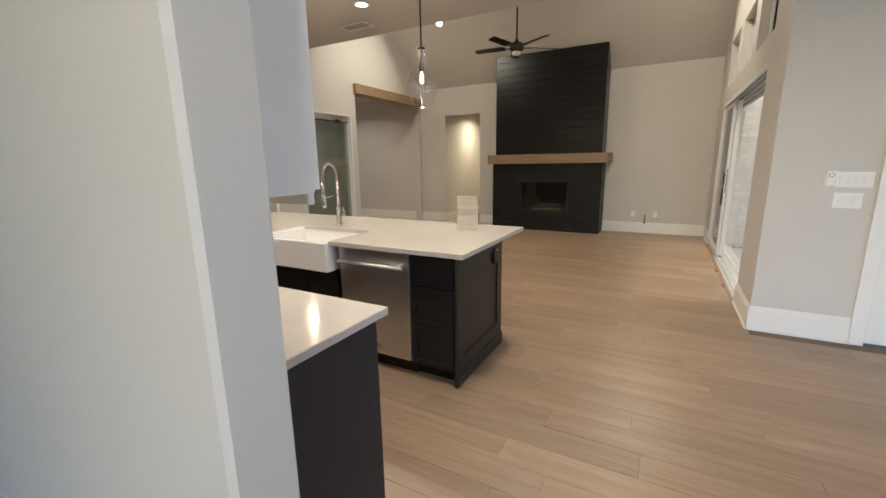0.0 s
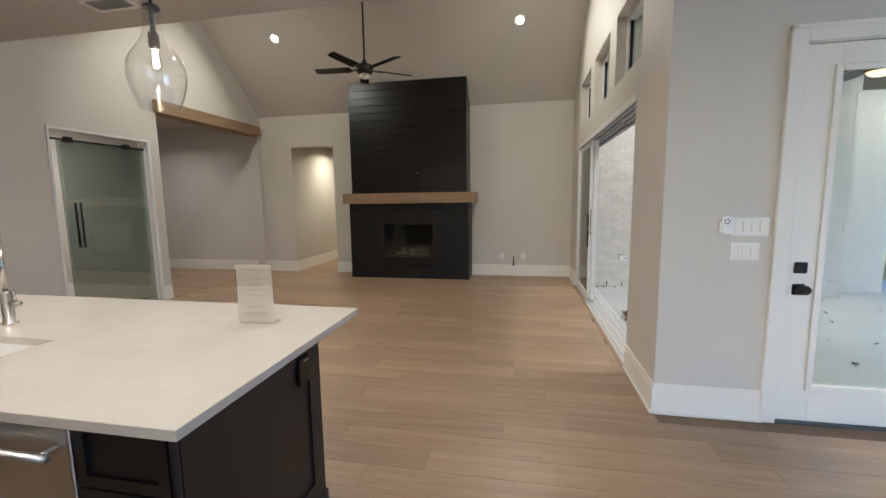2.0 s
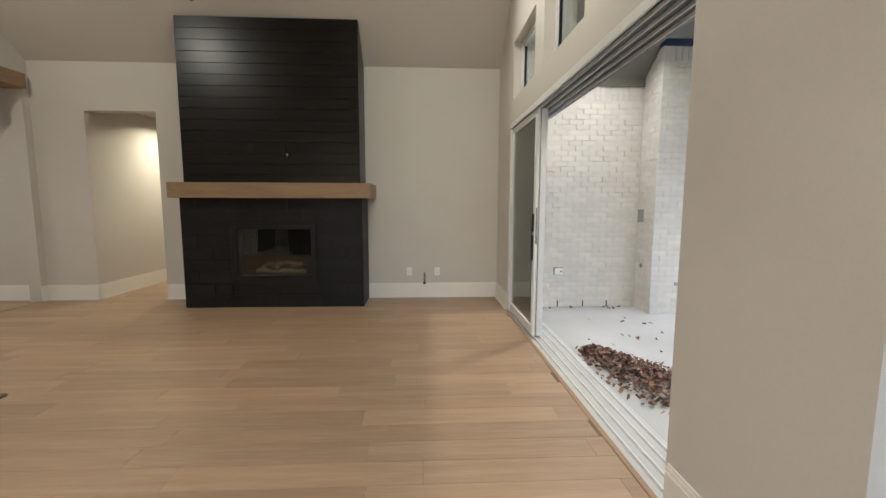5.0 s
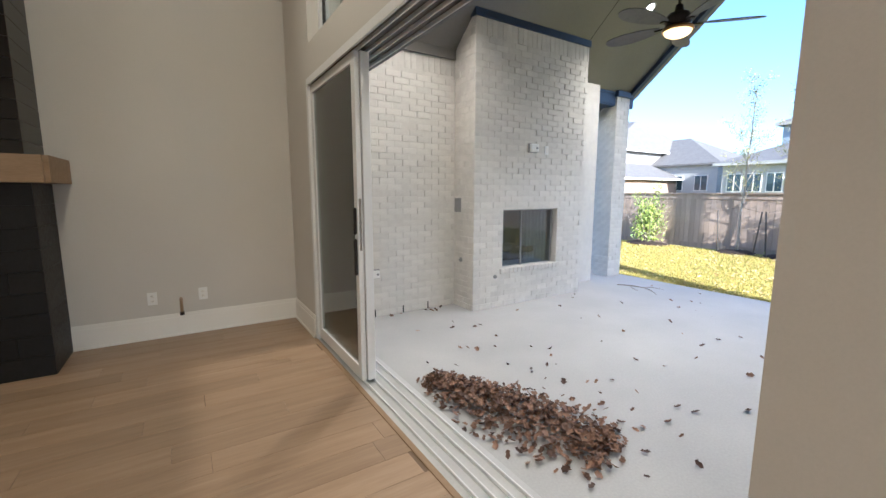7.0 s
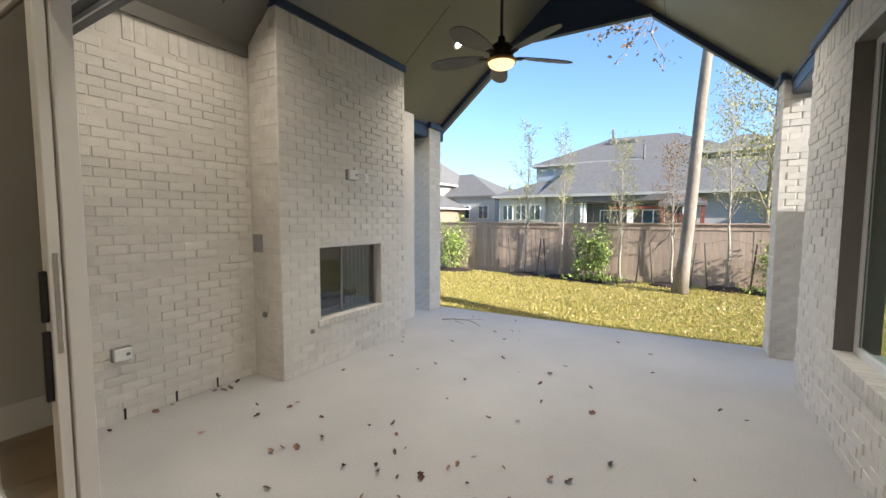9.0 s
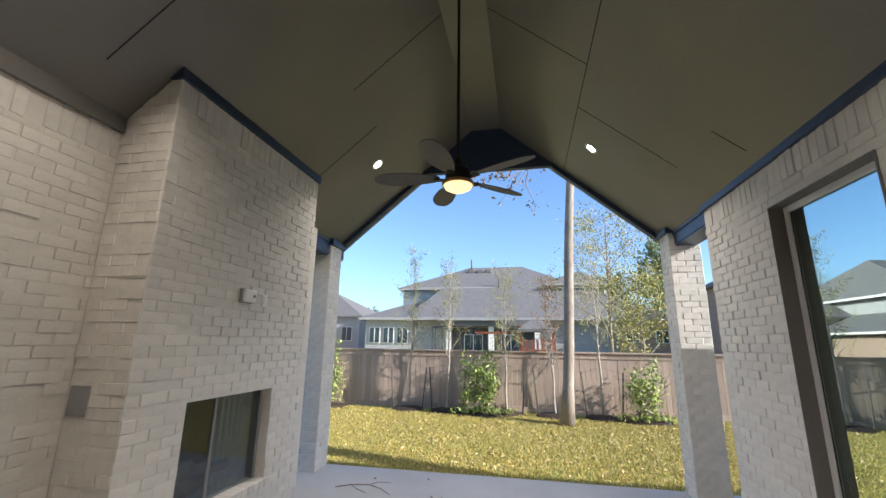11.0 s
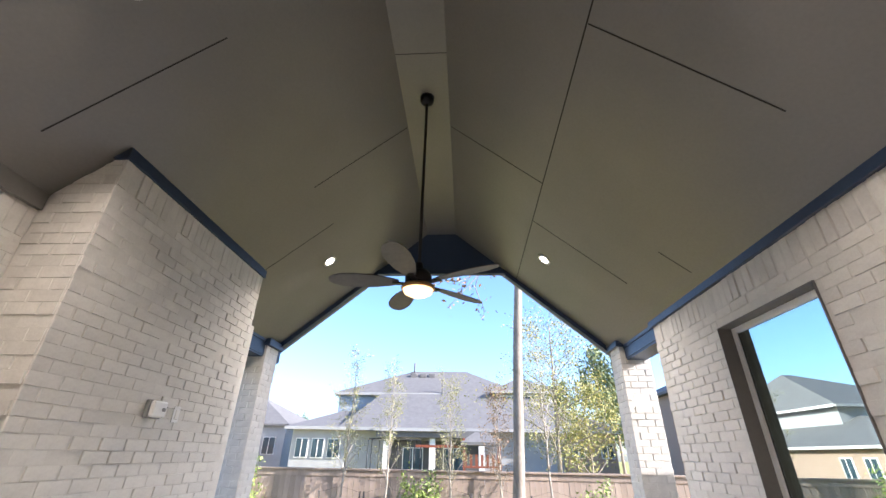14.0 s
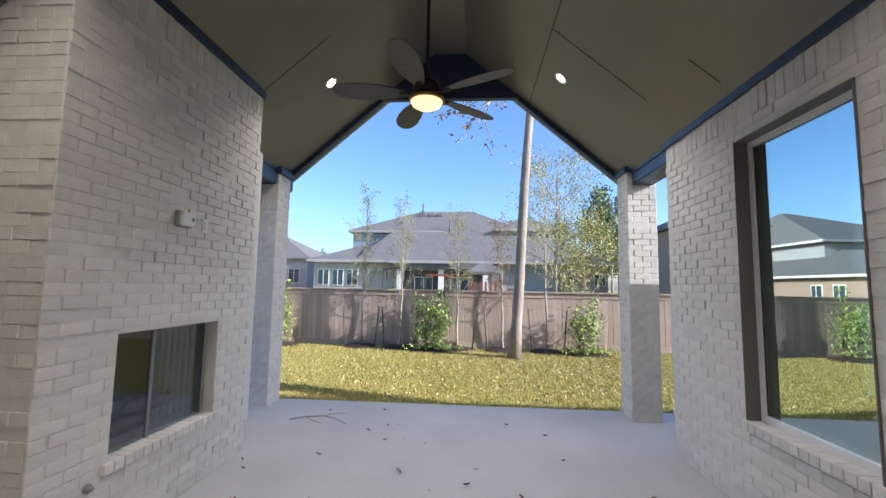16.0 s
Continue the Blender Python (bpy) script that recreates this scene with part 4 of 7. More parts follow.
def spring_faucet():
    e = holder("faucet", (-2.19, 3.585, CT), "brushed nickel spring pull-down faucet beside sink", "faucet")
    lathe("base", [(0, 0), (0.032, 0), (0.032, 0.008), (0.022, 0.015), (0.022, 0.15), (0.017, 0.16), (0, 0.16)], M_NICKEL, e, "", 18)
    tube("lever", [(0.02, 0, 0.10), (0.06, 0, 0.10), (0.075, 0, 0.10)], [0.014, 0.014, 0.012], M_NICKEL, e, "", 12)
    tube("lever_pin", [(0.06, 0, 0.10), (0.06, -0.01, 0.17)], 0.005, M_NICKEL, e, "", 8)
    tube("riser", [(0, 0, 0.15), (0, 0, 0.40)], 0.011, M_NICKEL, e, "", 12)
    ax, ay = 0.18, -0.984
    curve = [(0, 0.40)] + [(0.105 - 0.105 * math.cos(radians(a)), 0.42 + 0.115 * math.sin(radians(a))) for a in range(0, 181, 10)] + [(0.21, 0.36), (0.21, 0.30)]
    tube("hose", [(ax * r, ay * r, z) for r, z in curve], 0.007, M_BRONZE, e, "dark inner hose", 8)
    # coil
    pts, dense = [], []
    for (r0, z0), (r1, z1) in zip(curve, curve[1:]):
        m = max(2, int(math.hypot(r1 - r0, z1 - z0) / 0.002))
        dense += [(r0 + (r1 - r0) * k / m, z0 + (z1 - z0) * k / m) for k in range(m)]
    for i, (r, z) in enumerate(dense):
        a, b = dense[max(i - 1, 0)], dense[min(i + 1, len(dense) - 1)]
        tr, tz = b[0] - a[0], b[1] - a[1]
        q = math.hypot(tr, tz) or 1
        nr, nz = -tz / q, tr / q
        ph = i * 1.25
        rr, side = r + nr * 0.0125 * math.cos(ph), 0.0125 * math.sin(ph)
        pts.append((ax * rr - ay * side, ay * rr + ax * side, z + nz * 0.0125 * math.cos(ph)))
    tube("spring", pts, 0.0028, M_NICKEL, e, "steel coil spring", 5)
    tube("spray_head", [(ax * 0.21, ay * 0.21, 0.30), (ax * 0.21, ay * 0.21, 0.27), (ax * 0.21, ay * 0.21, 0.19), (ax * 0.21, ay * 0.21, 0.175)], [0.014, 0.018, 0.021, 0.017], M_NICKEL, e, "", 14)
    tube("holder_arm", [(0, 0, 0.27), (ax * 0.19, ay * 0.19, 0.255)], 0.006, M_NICKEL, e, "", 8)


spring_faucet()
sg = holder("acrylic_sign", (-1.02, 3.77, CT), "clear acrylic stand with a printed white sheet", "sign", turn=4)
M_PAPER = surf("paper", (0.70, 0.62, 0.50), (0.67, 0.59, 0.475), 6, 0.6, 0, 60)
M_INK = surf("grey_ink", (0.57, 0.50, 0.40), None, 6, 0.7)
box("sheet", (-0.086, 0.086, -0.001, 0.001, 0.006, 0.272), M_PAPER, sg, "white printed sheet")
ac = box("acrylic", (-0.09, 0.09, -0.004, -0.002, 0.0, 0.278), M_CLEAR, sg, "clear acrylic front")
ac.visible_shadow = False
box("foot", (-0.09, 0.09, -0.004, 0.06, 0.0, 0.003), M_CLEAR, sg, "clear acrylic foot").visible_shadow = False
for i, (w, z) in enumerate([(0.11, 0.245), (0.07, 0.205), (0.04, 0.18), (0.09, 0.155), (0.05, 0.13), (0.08, 0.075), (0.12, 0.045), (0.12, 0.034)]):
    box("text_line", (-w / 2, w / 2, -0.0018, -0.001, z, z + 0.006), M_INK, sg, "illegible printed line")
pc = tagged(box("paper_card", (-3.16, -2.86, 3.20, 3.26, CT, CT + 0.004), M_PAPER, None, "", 0.001, 1), "small white card lying on the worktop", "card")
box("text_line", (-3.10, -2.98, 3.215, 3.235, CT + 0.004, CT + 0.0046), M_INK, pc)


# ---- peninsula counter beside the stub wall ----
def base_cabinet(name, x0, x1, y0, y1, mat, front_side, label, doors=2, end=False):
    e = holder(name, ((x0 + x1) / 2, (y0 + y1) / 2, 0), label, "cabinet")
    cx, cy = (x0 + x1) / 2, (y0 + y1) / 2
    box("body", (x0 - cx, x1 - cx, y0 - cy, y1 - cy, 0.1, CT - 0.032), mat, e, "", 0.003, 1)
    box("toe_kick", (x0 - cx, x1 - cx - 0.02, y0 - cy, y1 - cy - 0.07, 0, 0.1), M_BLACK, e)
    w = (x1 - x0) / doors
    for i in range(doors):
        shaker_front("cabinet_door", w - 0.01, 0.56, mat, e, (x0 - cx + w * (i + 0.5), y1 - cy, 0.40), "x", 1)
        shaker_front("drawer_front", w - 0.01, 0.16, mat, e, (x0 - cx + w * (i + 0.5), y1 - cy, 0.78), "x", 1, 0.035)
    if end:
        box("end_panel", (x1 - cx, x1 - cx + 0.012, y0 - cy, y1 - cy, 0, CT - 0.032), mat, e, "", 0.002, 1)
    return e


for i in range(4):
    x1 = -0.572 - 0.9 * i
    base_cabinet("base_cabinet", x1 - 0.896, x1, 1.382, 1.995, M_CABNAVY, 1, "dark navy shaker base cabinet under quartz top", 2, i == 0)
bm = bmesh.new()
add_box(bm, -4.2, -0.535, 1.381, 2.04, CT - 0.032, CT)
bevel(bm, 0.003, 1)
tagged(part("worktop", bm, M_QUARTZ), "white quartz worktop along the stub wall", "worktop")


def wall_cabinet(x0, x1, y0, y1, z0, z1, label, doors=2):
    e = holder("wall_cabinet", ((x0 + x1) / 2, y0, z0), label, "cabinet", "white wall cabinets")
    cx = (x0 + x1) / 2
    box("body", (x0 - cx, x1 - cx, 0, y1 - y0, 0, z1 - z0), M_CABWHITE, e, "", 0.002, 1)
    w = (x1 - x0) / doors
    for i in range(doors):
        c = x0 - cx + w * (i + 0.5)
        shaker_front("cabinet_door", w - 0.006, 0.98, M_CABWHITE, e, (c, y1 - y0, 0.50), "x", 1)
        shaker_front("cabinet_door", w - 0.006, 0.46, M_CABWHITE, e, (c, y1 - y0, 1.23), "x", 1)
    box("light_rail", (x0 - cx, x1 - cx, y1 - y0 - 0.03, y1 - y0 - 0.005, -0.03, 0), M_CABWHITE, e, "", 0.002, 1)
    return e


for i in range(3):
    x1 = -0.512 - 0.82 * i
    wall_cabinet(x1 - 0.816, x1, 1.382, 1.70, 1.365, 2.95, "white shaker wall cabinet over the counter")

# ---- refrigerator enclosure and microwave wall ----
def fridge_enclosure():
    e = holder("refrigerator_enclosure", (-4.79, 4.3, 0), "white tall cabinet surround with empty refrigerator bay", "cabinet")
    ox, oy = -4.79, 4.3
    F = -4.40

    def p(name, dims, r=0.002):
        return box(name, (dims[0] - ox, dims[1] - ox, dims[2] - oy, dims[3] - oy, dims[4], dims[5]), M_CABWHITE, e, "", r, 1)
    p("side_panel", (WEST, F + 0.02, 4.72, 4.765, 0, 2.93))
    p("side_panel", (WEST, F + 0.02, 3.745, 3.815, 0, 2.93))
    p("cabinet_box", (WEST, F - 0.002, 3.815, 4.72, 1.83, 2.93))
    p("bottom_rail", (F - 0.002, F + 0.018, 3.815, 4.72, 1.80, 1.845))
    p("crown", (WEST, F + 0.04, 3.73, 4.78, 2.93, FLAT - 0.001), 0.008)
    for cy in (4.04, 4.495):
        shaker_front("cabinet_door", 0.445, 0.46, M_CABWHITE, e, (F - ox, cy - oy, 2.08), "y", 1)
        shaker_front("cabinet_door", 0.445, 0.56, M_CABWHITE, e, (F - ox, cy - oy, 2.61), "y", 1)


fridge_enclosure()


def microwave_wall():
    oy = 3.2
    e = holder("microwave_cabinet", (-4.9, oy, 1.4), "white tall wall cabinet above a built-in microwave", "cabinet")
    box("body", (-0.28, 0.14, -0.7, 0.54, 0.42, 1.53), M_CABWHITE, e, "", 0.002, 1)
    for cy in (-0.4, 0.22):
        shaker_front("cabinet_door", 0.6, 0.56, M_CABWHITE, e, (0.14, cy, 0.72), "y", 1)
        shaker_front("cabinet_door", 0.6, 0.5, M_CABWHITE, e, (0.14, cy, 1.26), "y", 1)
    box("crown", (-0.28, 0.18, -0.7, 0.54, 1.53, FLAT - 1.401), M_CABWHITE, e, "", 0.008, 1)
    m = holder("microwave", (-4.76, 3.34, 1.43), "white and steel microwave under wall cabinet", "microwave")
    box("body", (-0.4, 0.02, -0.38, 0.38, 0, 0.385), M_STEEL, m, "", 0.01, 2)
    box("trim_frame", (0.02, 0.035, -0.39, 0.39, -0.01, 0.39), M_PLASTIC, m, "white surround", 0.004, 1)
    box("door", (0.035, 0.055, -0.30, 0.16, 0.05, 0.34), M_STEEL, m, "", 0.006, 1)
    box("door_glass", (0.055, 0.058, -0.26, 0.10, 0.09, 0.30), M_BLACK, m, "dark door glass", 0.002, 1)
    box("control_panel", (0.035, 0.052, 0.18, 0.32, 0.05, 0.34), M_BLACK, m, "dark control panel", 0.003, 1)
    for i in range(4):
        box("key_row", (0.052, 0.0535, 0.20, 0.30, 0.10 + 0.05 * i, 0.125 + 0.05 * i), M_NICKEL, m, "pale key row", 0)


microwave_wall()
bc = holder("base_cabinet", (-4.87, 2.75, 0), "dark navy shaker base cabinet below microwave", "cabinet")
box("body", (-0.31, 0.31, -0.75, 0.993, 0.1, CT - 0.032), M_CABNAVY, bc, "", 0.003, 1)
box("toe_kick", (-0.31, 0.24, -0.75, 0.993, 0, 0.1), M_BLACK, bc)
for cy in (-0.45, 0.12, 0.69):
    shaker_front("cabinet_door", 0.55, 0.56, M_CABNAVY, bc, (0.31, cy, 0.40), "y", 1)
    shaker_front("drawer_front", 0.55, 0.16, M_CABNAVY, bc, (0.31, cy, 0.78), "y", 1, 0.035)
tagged(box("worktop", (WEST, -4.52, 2.0, 3.743, CT - 0.032, CT), M_QUARTZ, None, "", 0.003, 1), "white quartz worktop below the microwave", "worktop")
M_SPLASH = surf("cream_splash_tile", (0.72, 0.66, 0.55), (0.66, 0.60, 0.50), 4, 0.2, 0.1, 30, vary=0.05)
sp = tagged(box("backsplash", (WEST, WEST + 0.004, 2.0, 3.743, CT, 1.43), M_MORTAR), "cream glazed tile splashback under cabinets", "backsplash", kind="structure")
for r in range(5):
    for c in range(6):
        a, b = 2.0 + c * 0.305 - (0.15 if r % 2 else 0), 2.302 + c * 0.305 - (0.15 if r % 2 else 0)
        a, b = max(a, 2.0), min(b, 3.74)
        if b - a > 0.03:
            box("tile", (WEST + 0.004, WEST + 0.012, a, b - 0.003, CT + 0.002 + r * 0.102, CT + 0.1 + r * 0.102), M_SPLASH, sp)


# ---- lights and fans indoors ----
M_CAN = glow("lit_lens", (1.0, 0.86, 0.64), 5)
M_BULB = glow("filament_bulb", (1.0, 0.70, 0.36), 14)


def can_light(x, y, z, tilt_x=0.0, watts=14, label="white recessed ceiling can light, switched on", colour=(1.0, 0.80, 0.55), trim=None, cone=2.6, plumb=False):
    """tilt_x: turn about the x axis in degrees, to lie in a sloped ceiling. plumb: lamp aimed straight down."""
    e = new("recessed_light")
    e.empty_display_size = 0.1
    e.matrix_world = pose(x, y, z, tilt_x)
    tagged(e, label, "light", "recessed lights")
    lathe("trim_ring", [(0.058, -0.001), (0.085, -0.001), (0.086, -0.006), (0.075, -0.011), (0.060, -0.006)], trim or M_TRIM, e, "", 28, closed=True)
    lathe("lens", [(0, -0.0045), (0.0585, -0.0045), (0.0585, -0.002), (0, -0.002)], M_CAN, e, "glowing lens", 24)
    n = e.matrix_world.to_3x3() @ Vector((0, 0, -1))
    lamp = down_lamp(x, y, z, watts, colour, cone=cone)
    lamp.matrix_world = Matrix.Translation(e.location + n * (0.06 if plumb else 0.016)) @ pose(0, 0, 0, 0 if plumb else tilt_x)
    return e


KW = 4.8
# first two are seen; the other four are unseen, added to light the kitchen
for x, y in ((-4.49, 4.53), (-2.6, 4.57), (-0.7, 4.57), (-2.6, 2.35), (-0.75, 2.35), (0.5, 0.2)):
    can_light(x, y, FLAT, 0, KW)
slope = math.degrees(math.atan(PITCH))
# the pair at y 6.55 is unseen, mirrored onto the near slope as fill
for x, y, t in ((-4.0, 8.80, -slope), (0.11, 8.86, -slope), (-4.0, 6.55, slope), (0.11, 6.55, slope)):
    can_light(x, y, vault(y), t, KW * 1.3, colour=(1.0, 0.80, 0.50))
can_light(-6.9, 8.5, 3.06, 0, KW)
# unseen can, added strong to lift the study behind the glass
can_light(-7.3, 6.0, 3.06, 0, KW * 2.2)
can_light(-3.9, 11.3, 2.75, 0, KW * 1.6, colour=(1.0, 0.76, 0.42))


def pendant(x, y, z_bottom):
    e = holder("pendant_light", (x, y, z_bottom), "clear glass bottle pendant with bronze stem and lit bulb", "pendant light", "pendants over the island")
    H = FLAT - z_bottom
    outer = [(0.074, 0.0), (0.084, 0.025), (0.098, 0.065), (0.108, 0.105), (0.111, 0.14), (0.108, 0.175), (0.096, 0.21), (0.076, 0.243), (0.056, 0.272), (0.043, 0.30), (0.037, 0.335), (0.037, 0.37), (0.042, 0.405)]
    g = lathe("glass_shade", outer, M_CLEAR, e, "clear blown glass shade", 40)
    g.visible_shadow = False
    lathe("cap", [(0, 0.428), (0.022, 0.426), (0.032, 0.418), (0.032, 0.408), (0, 0.404)], M_BRONZE, e, "", 24)
    lathe("socket", [(0, 0.42), (0.011, 0.41), (0.011, 0.32), (0.021, 0.31), (0.021, 0.255), (0, 0.25)], M_BRONZE, e, "", 18)
    tube("stem", [(0, 0, 0.43), (0, 0, H - 0.02)], 0.0065, M_BRONZE, e, "", 10)
    lathe("canopy", [(0, H), (0.065, H - 0.0), (0.065, H - 0.02), (0.02, H - 0.028), (0, H - 0.028)], M_BRONZE, e, "", 24)
    b = lathe("bulb", [(0, 0.160), (0.014, 0.165), (0.022, 0.182), (0.022, 0.215), (0.014, 0.242), (0.012, 0.254), (0, 0.256)], M_CLEAR, e, "clear tubular bulb", 18)
    b.visible_shadow = False
    for k in range(4):
        a = k * math.pi / 2
        tube("filament", [(0.006 * math.cos(a), 0.006 * math.sin(a), 0.175), (0.004 * math.cos(a + 0.4), 0.004 * math.sin(a + 0.4), 0.232)], 0.0060, M_BULB, b, "glowing filament", 5)
    lamp = new("pendant_lamp", bpy.data.lights.new("pendant_lamp", "POINT"))
    lamp.data.energy, lamp.data.color, lamp.data.shadow_soft_size = 1.9, (1.0, 0.68, 0.36), 0.02
    lamp.location = (x, y, z_bottom + 0.07)


for x in (-1.372, -2.755):
    pendant(x, 3.71, 1.876)


def indoor_fan():
    x, y, z = -1.97, 7.68, 3.22
    e = holder("ceiling_fan", (x, y, z), "dark bronze five-blade ceiling fan on a long downrod", "ceiling fan", turn=40)
    top = vault(y) - z
    lathe("canopy", [(0, top), (0.075, top - 0.0), (0.07, top - 0.06), (0.03, top - 0.1), (0, top - 0.1)], M_BRONZE, e, "", 24)
    tube("downrod", [(0, 0, 0.13), (0, 0, top - 0.05)], 0.013, M_BRONZE, e, "", 12)
    lathe("motor_housing", [(0, 0.15), (0.028, 0.15), (0.035, 0.11), (0.09, 0.095), (0.115, 0.07), (0.115, 0.0), (0.10, -0.02), (0.06, -0.035), (0, -0.035)], M_BRONZE, e, "", 30)
    lathe("light_kit", [(0.07, -0.035), (0.075, -0.06), (0.055, -0.085), (0, -0.09)], M_PLASTIC, e, "small white lens", 24)
    for k in range(5):
        bm = bmesh.new()
        a = 2 * math.pi * k / 5
        pts = [(0.19, -0.055), (0.24, -0.068), (0.68, -0.062), (0.70, -0.045), (0.70, 0.045), (0.68, 0.062), (0.24, 0.068), (0.19, 0.055)]
        tilt = radians(12)
        rings = []
        for dz in (-0.004, 0.004):
            rings.append([bm.verts.new((r * math.cos(a) - s * math.sin(a) * math.cos(tilt), r * math.sin(a) + s * math.cos(a) * math.cos(tilt), 0.035 + s * math.sin(tilt) + dz)) for r, s in pts])
        bm.faces.new(rings[0][::-1])
        bm.faces.new(rings[1])
        for i in range(len(pts)):
            j = (i + 1) % len(pts)
            bm.faces.new((rings[0][i], rings[0][j], rings[1][j], rings[1][i]))
        b = part("blade", bm, M_BRONZE, e, "dark blade")
        bm = bmesh.new()
        add_box(bm, 0.09, 0.26, -0.02, 0.02, 0.022, 0.03)
        bm.transform(Matrix.Rotation(a, 4, "Z"))
        part("blade_arm", bm, M_BRONZE, b)


indoor_fan()
vent = holder("ceiling_vent", (-3.1, 5.07, FLAT), "white louvred ceiling air register", "vent")
for dims in ((-0.2, 0.2, -0.1, -0.075, -0.008, 0), (-0.2, 0.2, 0.075, 0.1, -0.008, 0), (-0.2, -0.175, -0.075, 0.075, -0.008, 0), (0.175, 0.2, -0.075, 0.075, -0.008, 0)):
    box("frame", dims, M_TRIM, vent, "", 0.002, 1)
box("backing", (-0.18, 0.18, -0.08, 0.08, -0.001, 0), M_GREYBOX, vent)
for k in range(9):
    y = -0.066 + k * 0.0165
    bm = bmesh.new()
    add_box(bm, -0.175, 0.175, -0.006, 0.006, -0.001, 0.0)
    bm.transform(Matrix.Translation((0, y, -0.005)) @ Matrix.Rotation(radians(30), 4, "X"))
    part("slat", bm, M_TRIM, vent)
sd = holder("smoke_detector", (-6.2, 9.2, 3.06), "small white round smoke detector on foyer ceiling", "smoke detector")
lathe("body", [(0, 0), (0.065, 0), (0.065, -0.02), (0.05, -0.035), (0, -0.037)], M_PLASTIC, sd, "", 24)

# ---- patio: chimney breast with outdoor firebox ----
CH = holder("outdoor_fireplace", ((CH_X0 + CH_X1) / 2, CH_Y, PATIO_Z), "tall whitewashed brick outdoor fireplace on patio", "outdoor fireplace")
CHO = ((CH_X0 + CH_X1) / 2, CH_Y, PATIO_Z)


def in_chimney(name, dims, mat, r=0.0, label="", parent=None):
    return box(name, (dims[0] - CHO[0], dims[1] - CHO[0], dims[2] - CHO[1], dims[3] - CHO[1], dims[4] - CHO[2], dims[5] - CHO[2]), mat, parent or CH, label, r, 1)


CB = NORTH + 0.03
for dims in ((CH_X0 + B, FB_X0, CH_Y + B, CB, PATIO_Z, CH_TOP), (FB_X1, CH_X1 - B, CH_Y + B, CB, PATIO_Z, CH_TOP), (FB_X0, FB_X1, CH_Y + B, CB, PATIO_Z, FB_Z0 - 0.06), (FB_X0, FB_X1, CH_Y + B, CB, FB_Z1, CH_TOP)):
    in_chimney("core", dims, M_MORTAR)
M_FBGREY = surf("grey_firebox_panel", (0.22, 0.22, 0.22), (0.17, 0.17, 0.17), 4, 0.55, 0.3, 30)
fbx = in_chimney("firebox", (FB_X0, FB_X1, CB - 0.02, CB, FB_Z0 - 0.06, FB_Z1), M_FBGREY, 0, "grey steel firebox with glass doors")
for dims in ((FB_X0, FB_X0 + 0.015, CH_Y + 0.11, CB - 0.02, FB_Z0, FB_Z1), (FB_X1 - 0.015, FB_X1, CH_Y + 0.11, CB - 0.02, FB_Z0, FB_Z1), (FB_X0, FB_X1, CH_Y + 0.11, CB - 0.02, FB_Z1 - 0.02, FB_Z1)):
    in_chimney("lining", dims, M_FBGREY, 0, "", fbx)
for x in (FB_X0 + 0.03, FB_X0 + 0.40, FB_X1 - 0.03):
    in_chimney("door_stile", (x - 0.015, x + 0.015, CH_Y + 0.085, CH_Y + 0.105, FB_Z0, FB_Z1 - 0.02), M_FBGREY, 0.003, "", fbx)
in_chimney("glass_leaf", (FB_X0 + 0.045, FB_X1 - 0.045, CH_Y + 0.092, CH_Y + 0.098, FB_Z0, FB_Z1 - 0.02), glass("firebox_glass", (0.8, 0.85, 0.88), 0.02, through_part=0.95, mirror=0.05), 0, "reflective glass front", fbx)
# folded steel mesh curtain
bm = bmesh.new()
cols = []
for k in range(40):
    x = FB_X0 + 0.52 + 0.45 * k / 39 - CHO[0]
    y = 0.17 + 0.018 * math.sin(k * 1.05)
    cols.append((bm.verts.new((x, y, FB_Z0 - 0.05 - CHO[2])), bm.verts.new((x, y, FB_Z1 - 0.02 - CHO[2]))))
for p, q in zip(cols, cols[1:]):
    bm.faces.new((p[0], q[0], q[1], p[1]))
part("mesh_curtain", bm, surf("steel_mesh", (0.34, 0.34, 0.35), (0.26, 0.26, 0.27), 20, 0.5, 0.5, 120, metal=0.4), fbx, "folded grey mesh curtain", True)
logs2 = surf("outdoor_log", (0.20, 0.17, 0.14), (0.07, 0.06, 0.05), 8, 0.9, 1, 40)
for i, (a, b, z) in enumerate([((3.80, 9.72), (4.45, 9.78), 0.45), ((3.9, 9.80), (4.3, 9.68), 0.54), ((3.75, 9.70), (4.05, 9.82), 0.58)]):
    bm = bmesh.new()
    tube_into(bm, [(a[0] + (b[0] - a[0]) * k / 5 - CHO[0], a[1] + (b[1] - a[1]) * k / 5 - CHO[1], z - CHO[2] + 0.01 * math.sin(3 * k)) for k in range(6)], [0.05, 0.058, 0.05, 0.055, 0.05, 0.04], 8)
    part("log", bm, logs2, fbx, "charred log", True)
in_chimney("grate", (3.75, 4.48, 9.68, 9.84, FB_Z0 - 0.06, 0.405), M_FBGREY, 0.004, "", fbx)
# rowlock sill
n = 15
for i in range(n):
    a = FB_X0 - 0.05 + i * (FB_X1 - FB_X0 + 0.1) / n
    in_chimney("brick", (a + 0.003, a + (FB_X1 - FB_X0 + 0.1) / n - 0.003, CH_Y - 0.03, CH_Y + 0.16, FB_Z0 - 0.065 + random.uniform(-0.002, 0.002), FB_Z0), M_BRICK, 0.003)
in_chimney("cornice_trim", (CH_X0 - 0.02, CH_X1 + 0.02, CH_Y - 0.02, CB, CH_TOP, CH_TOP + 0.085), M_NAVY, 0.003, "navy painted trim board")


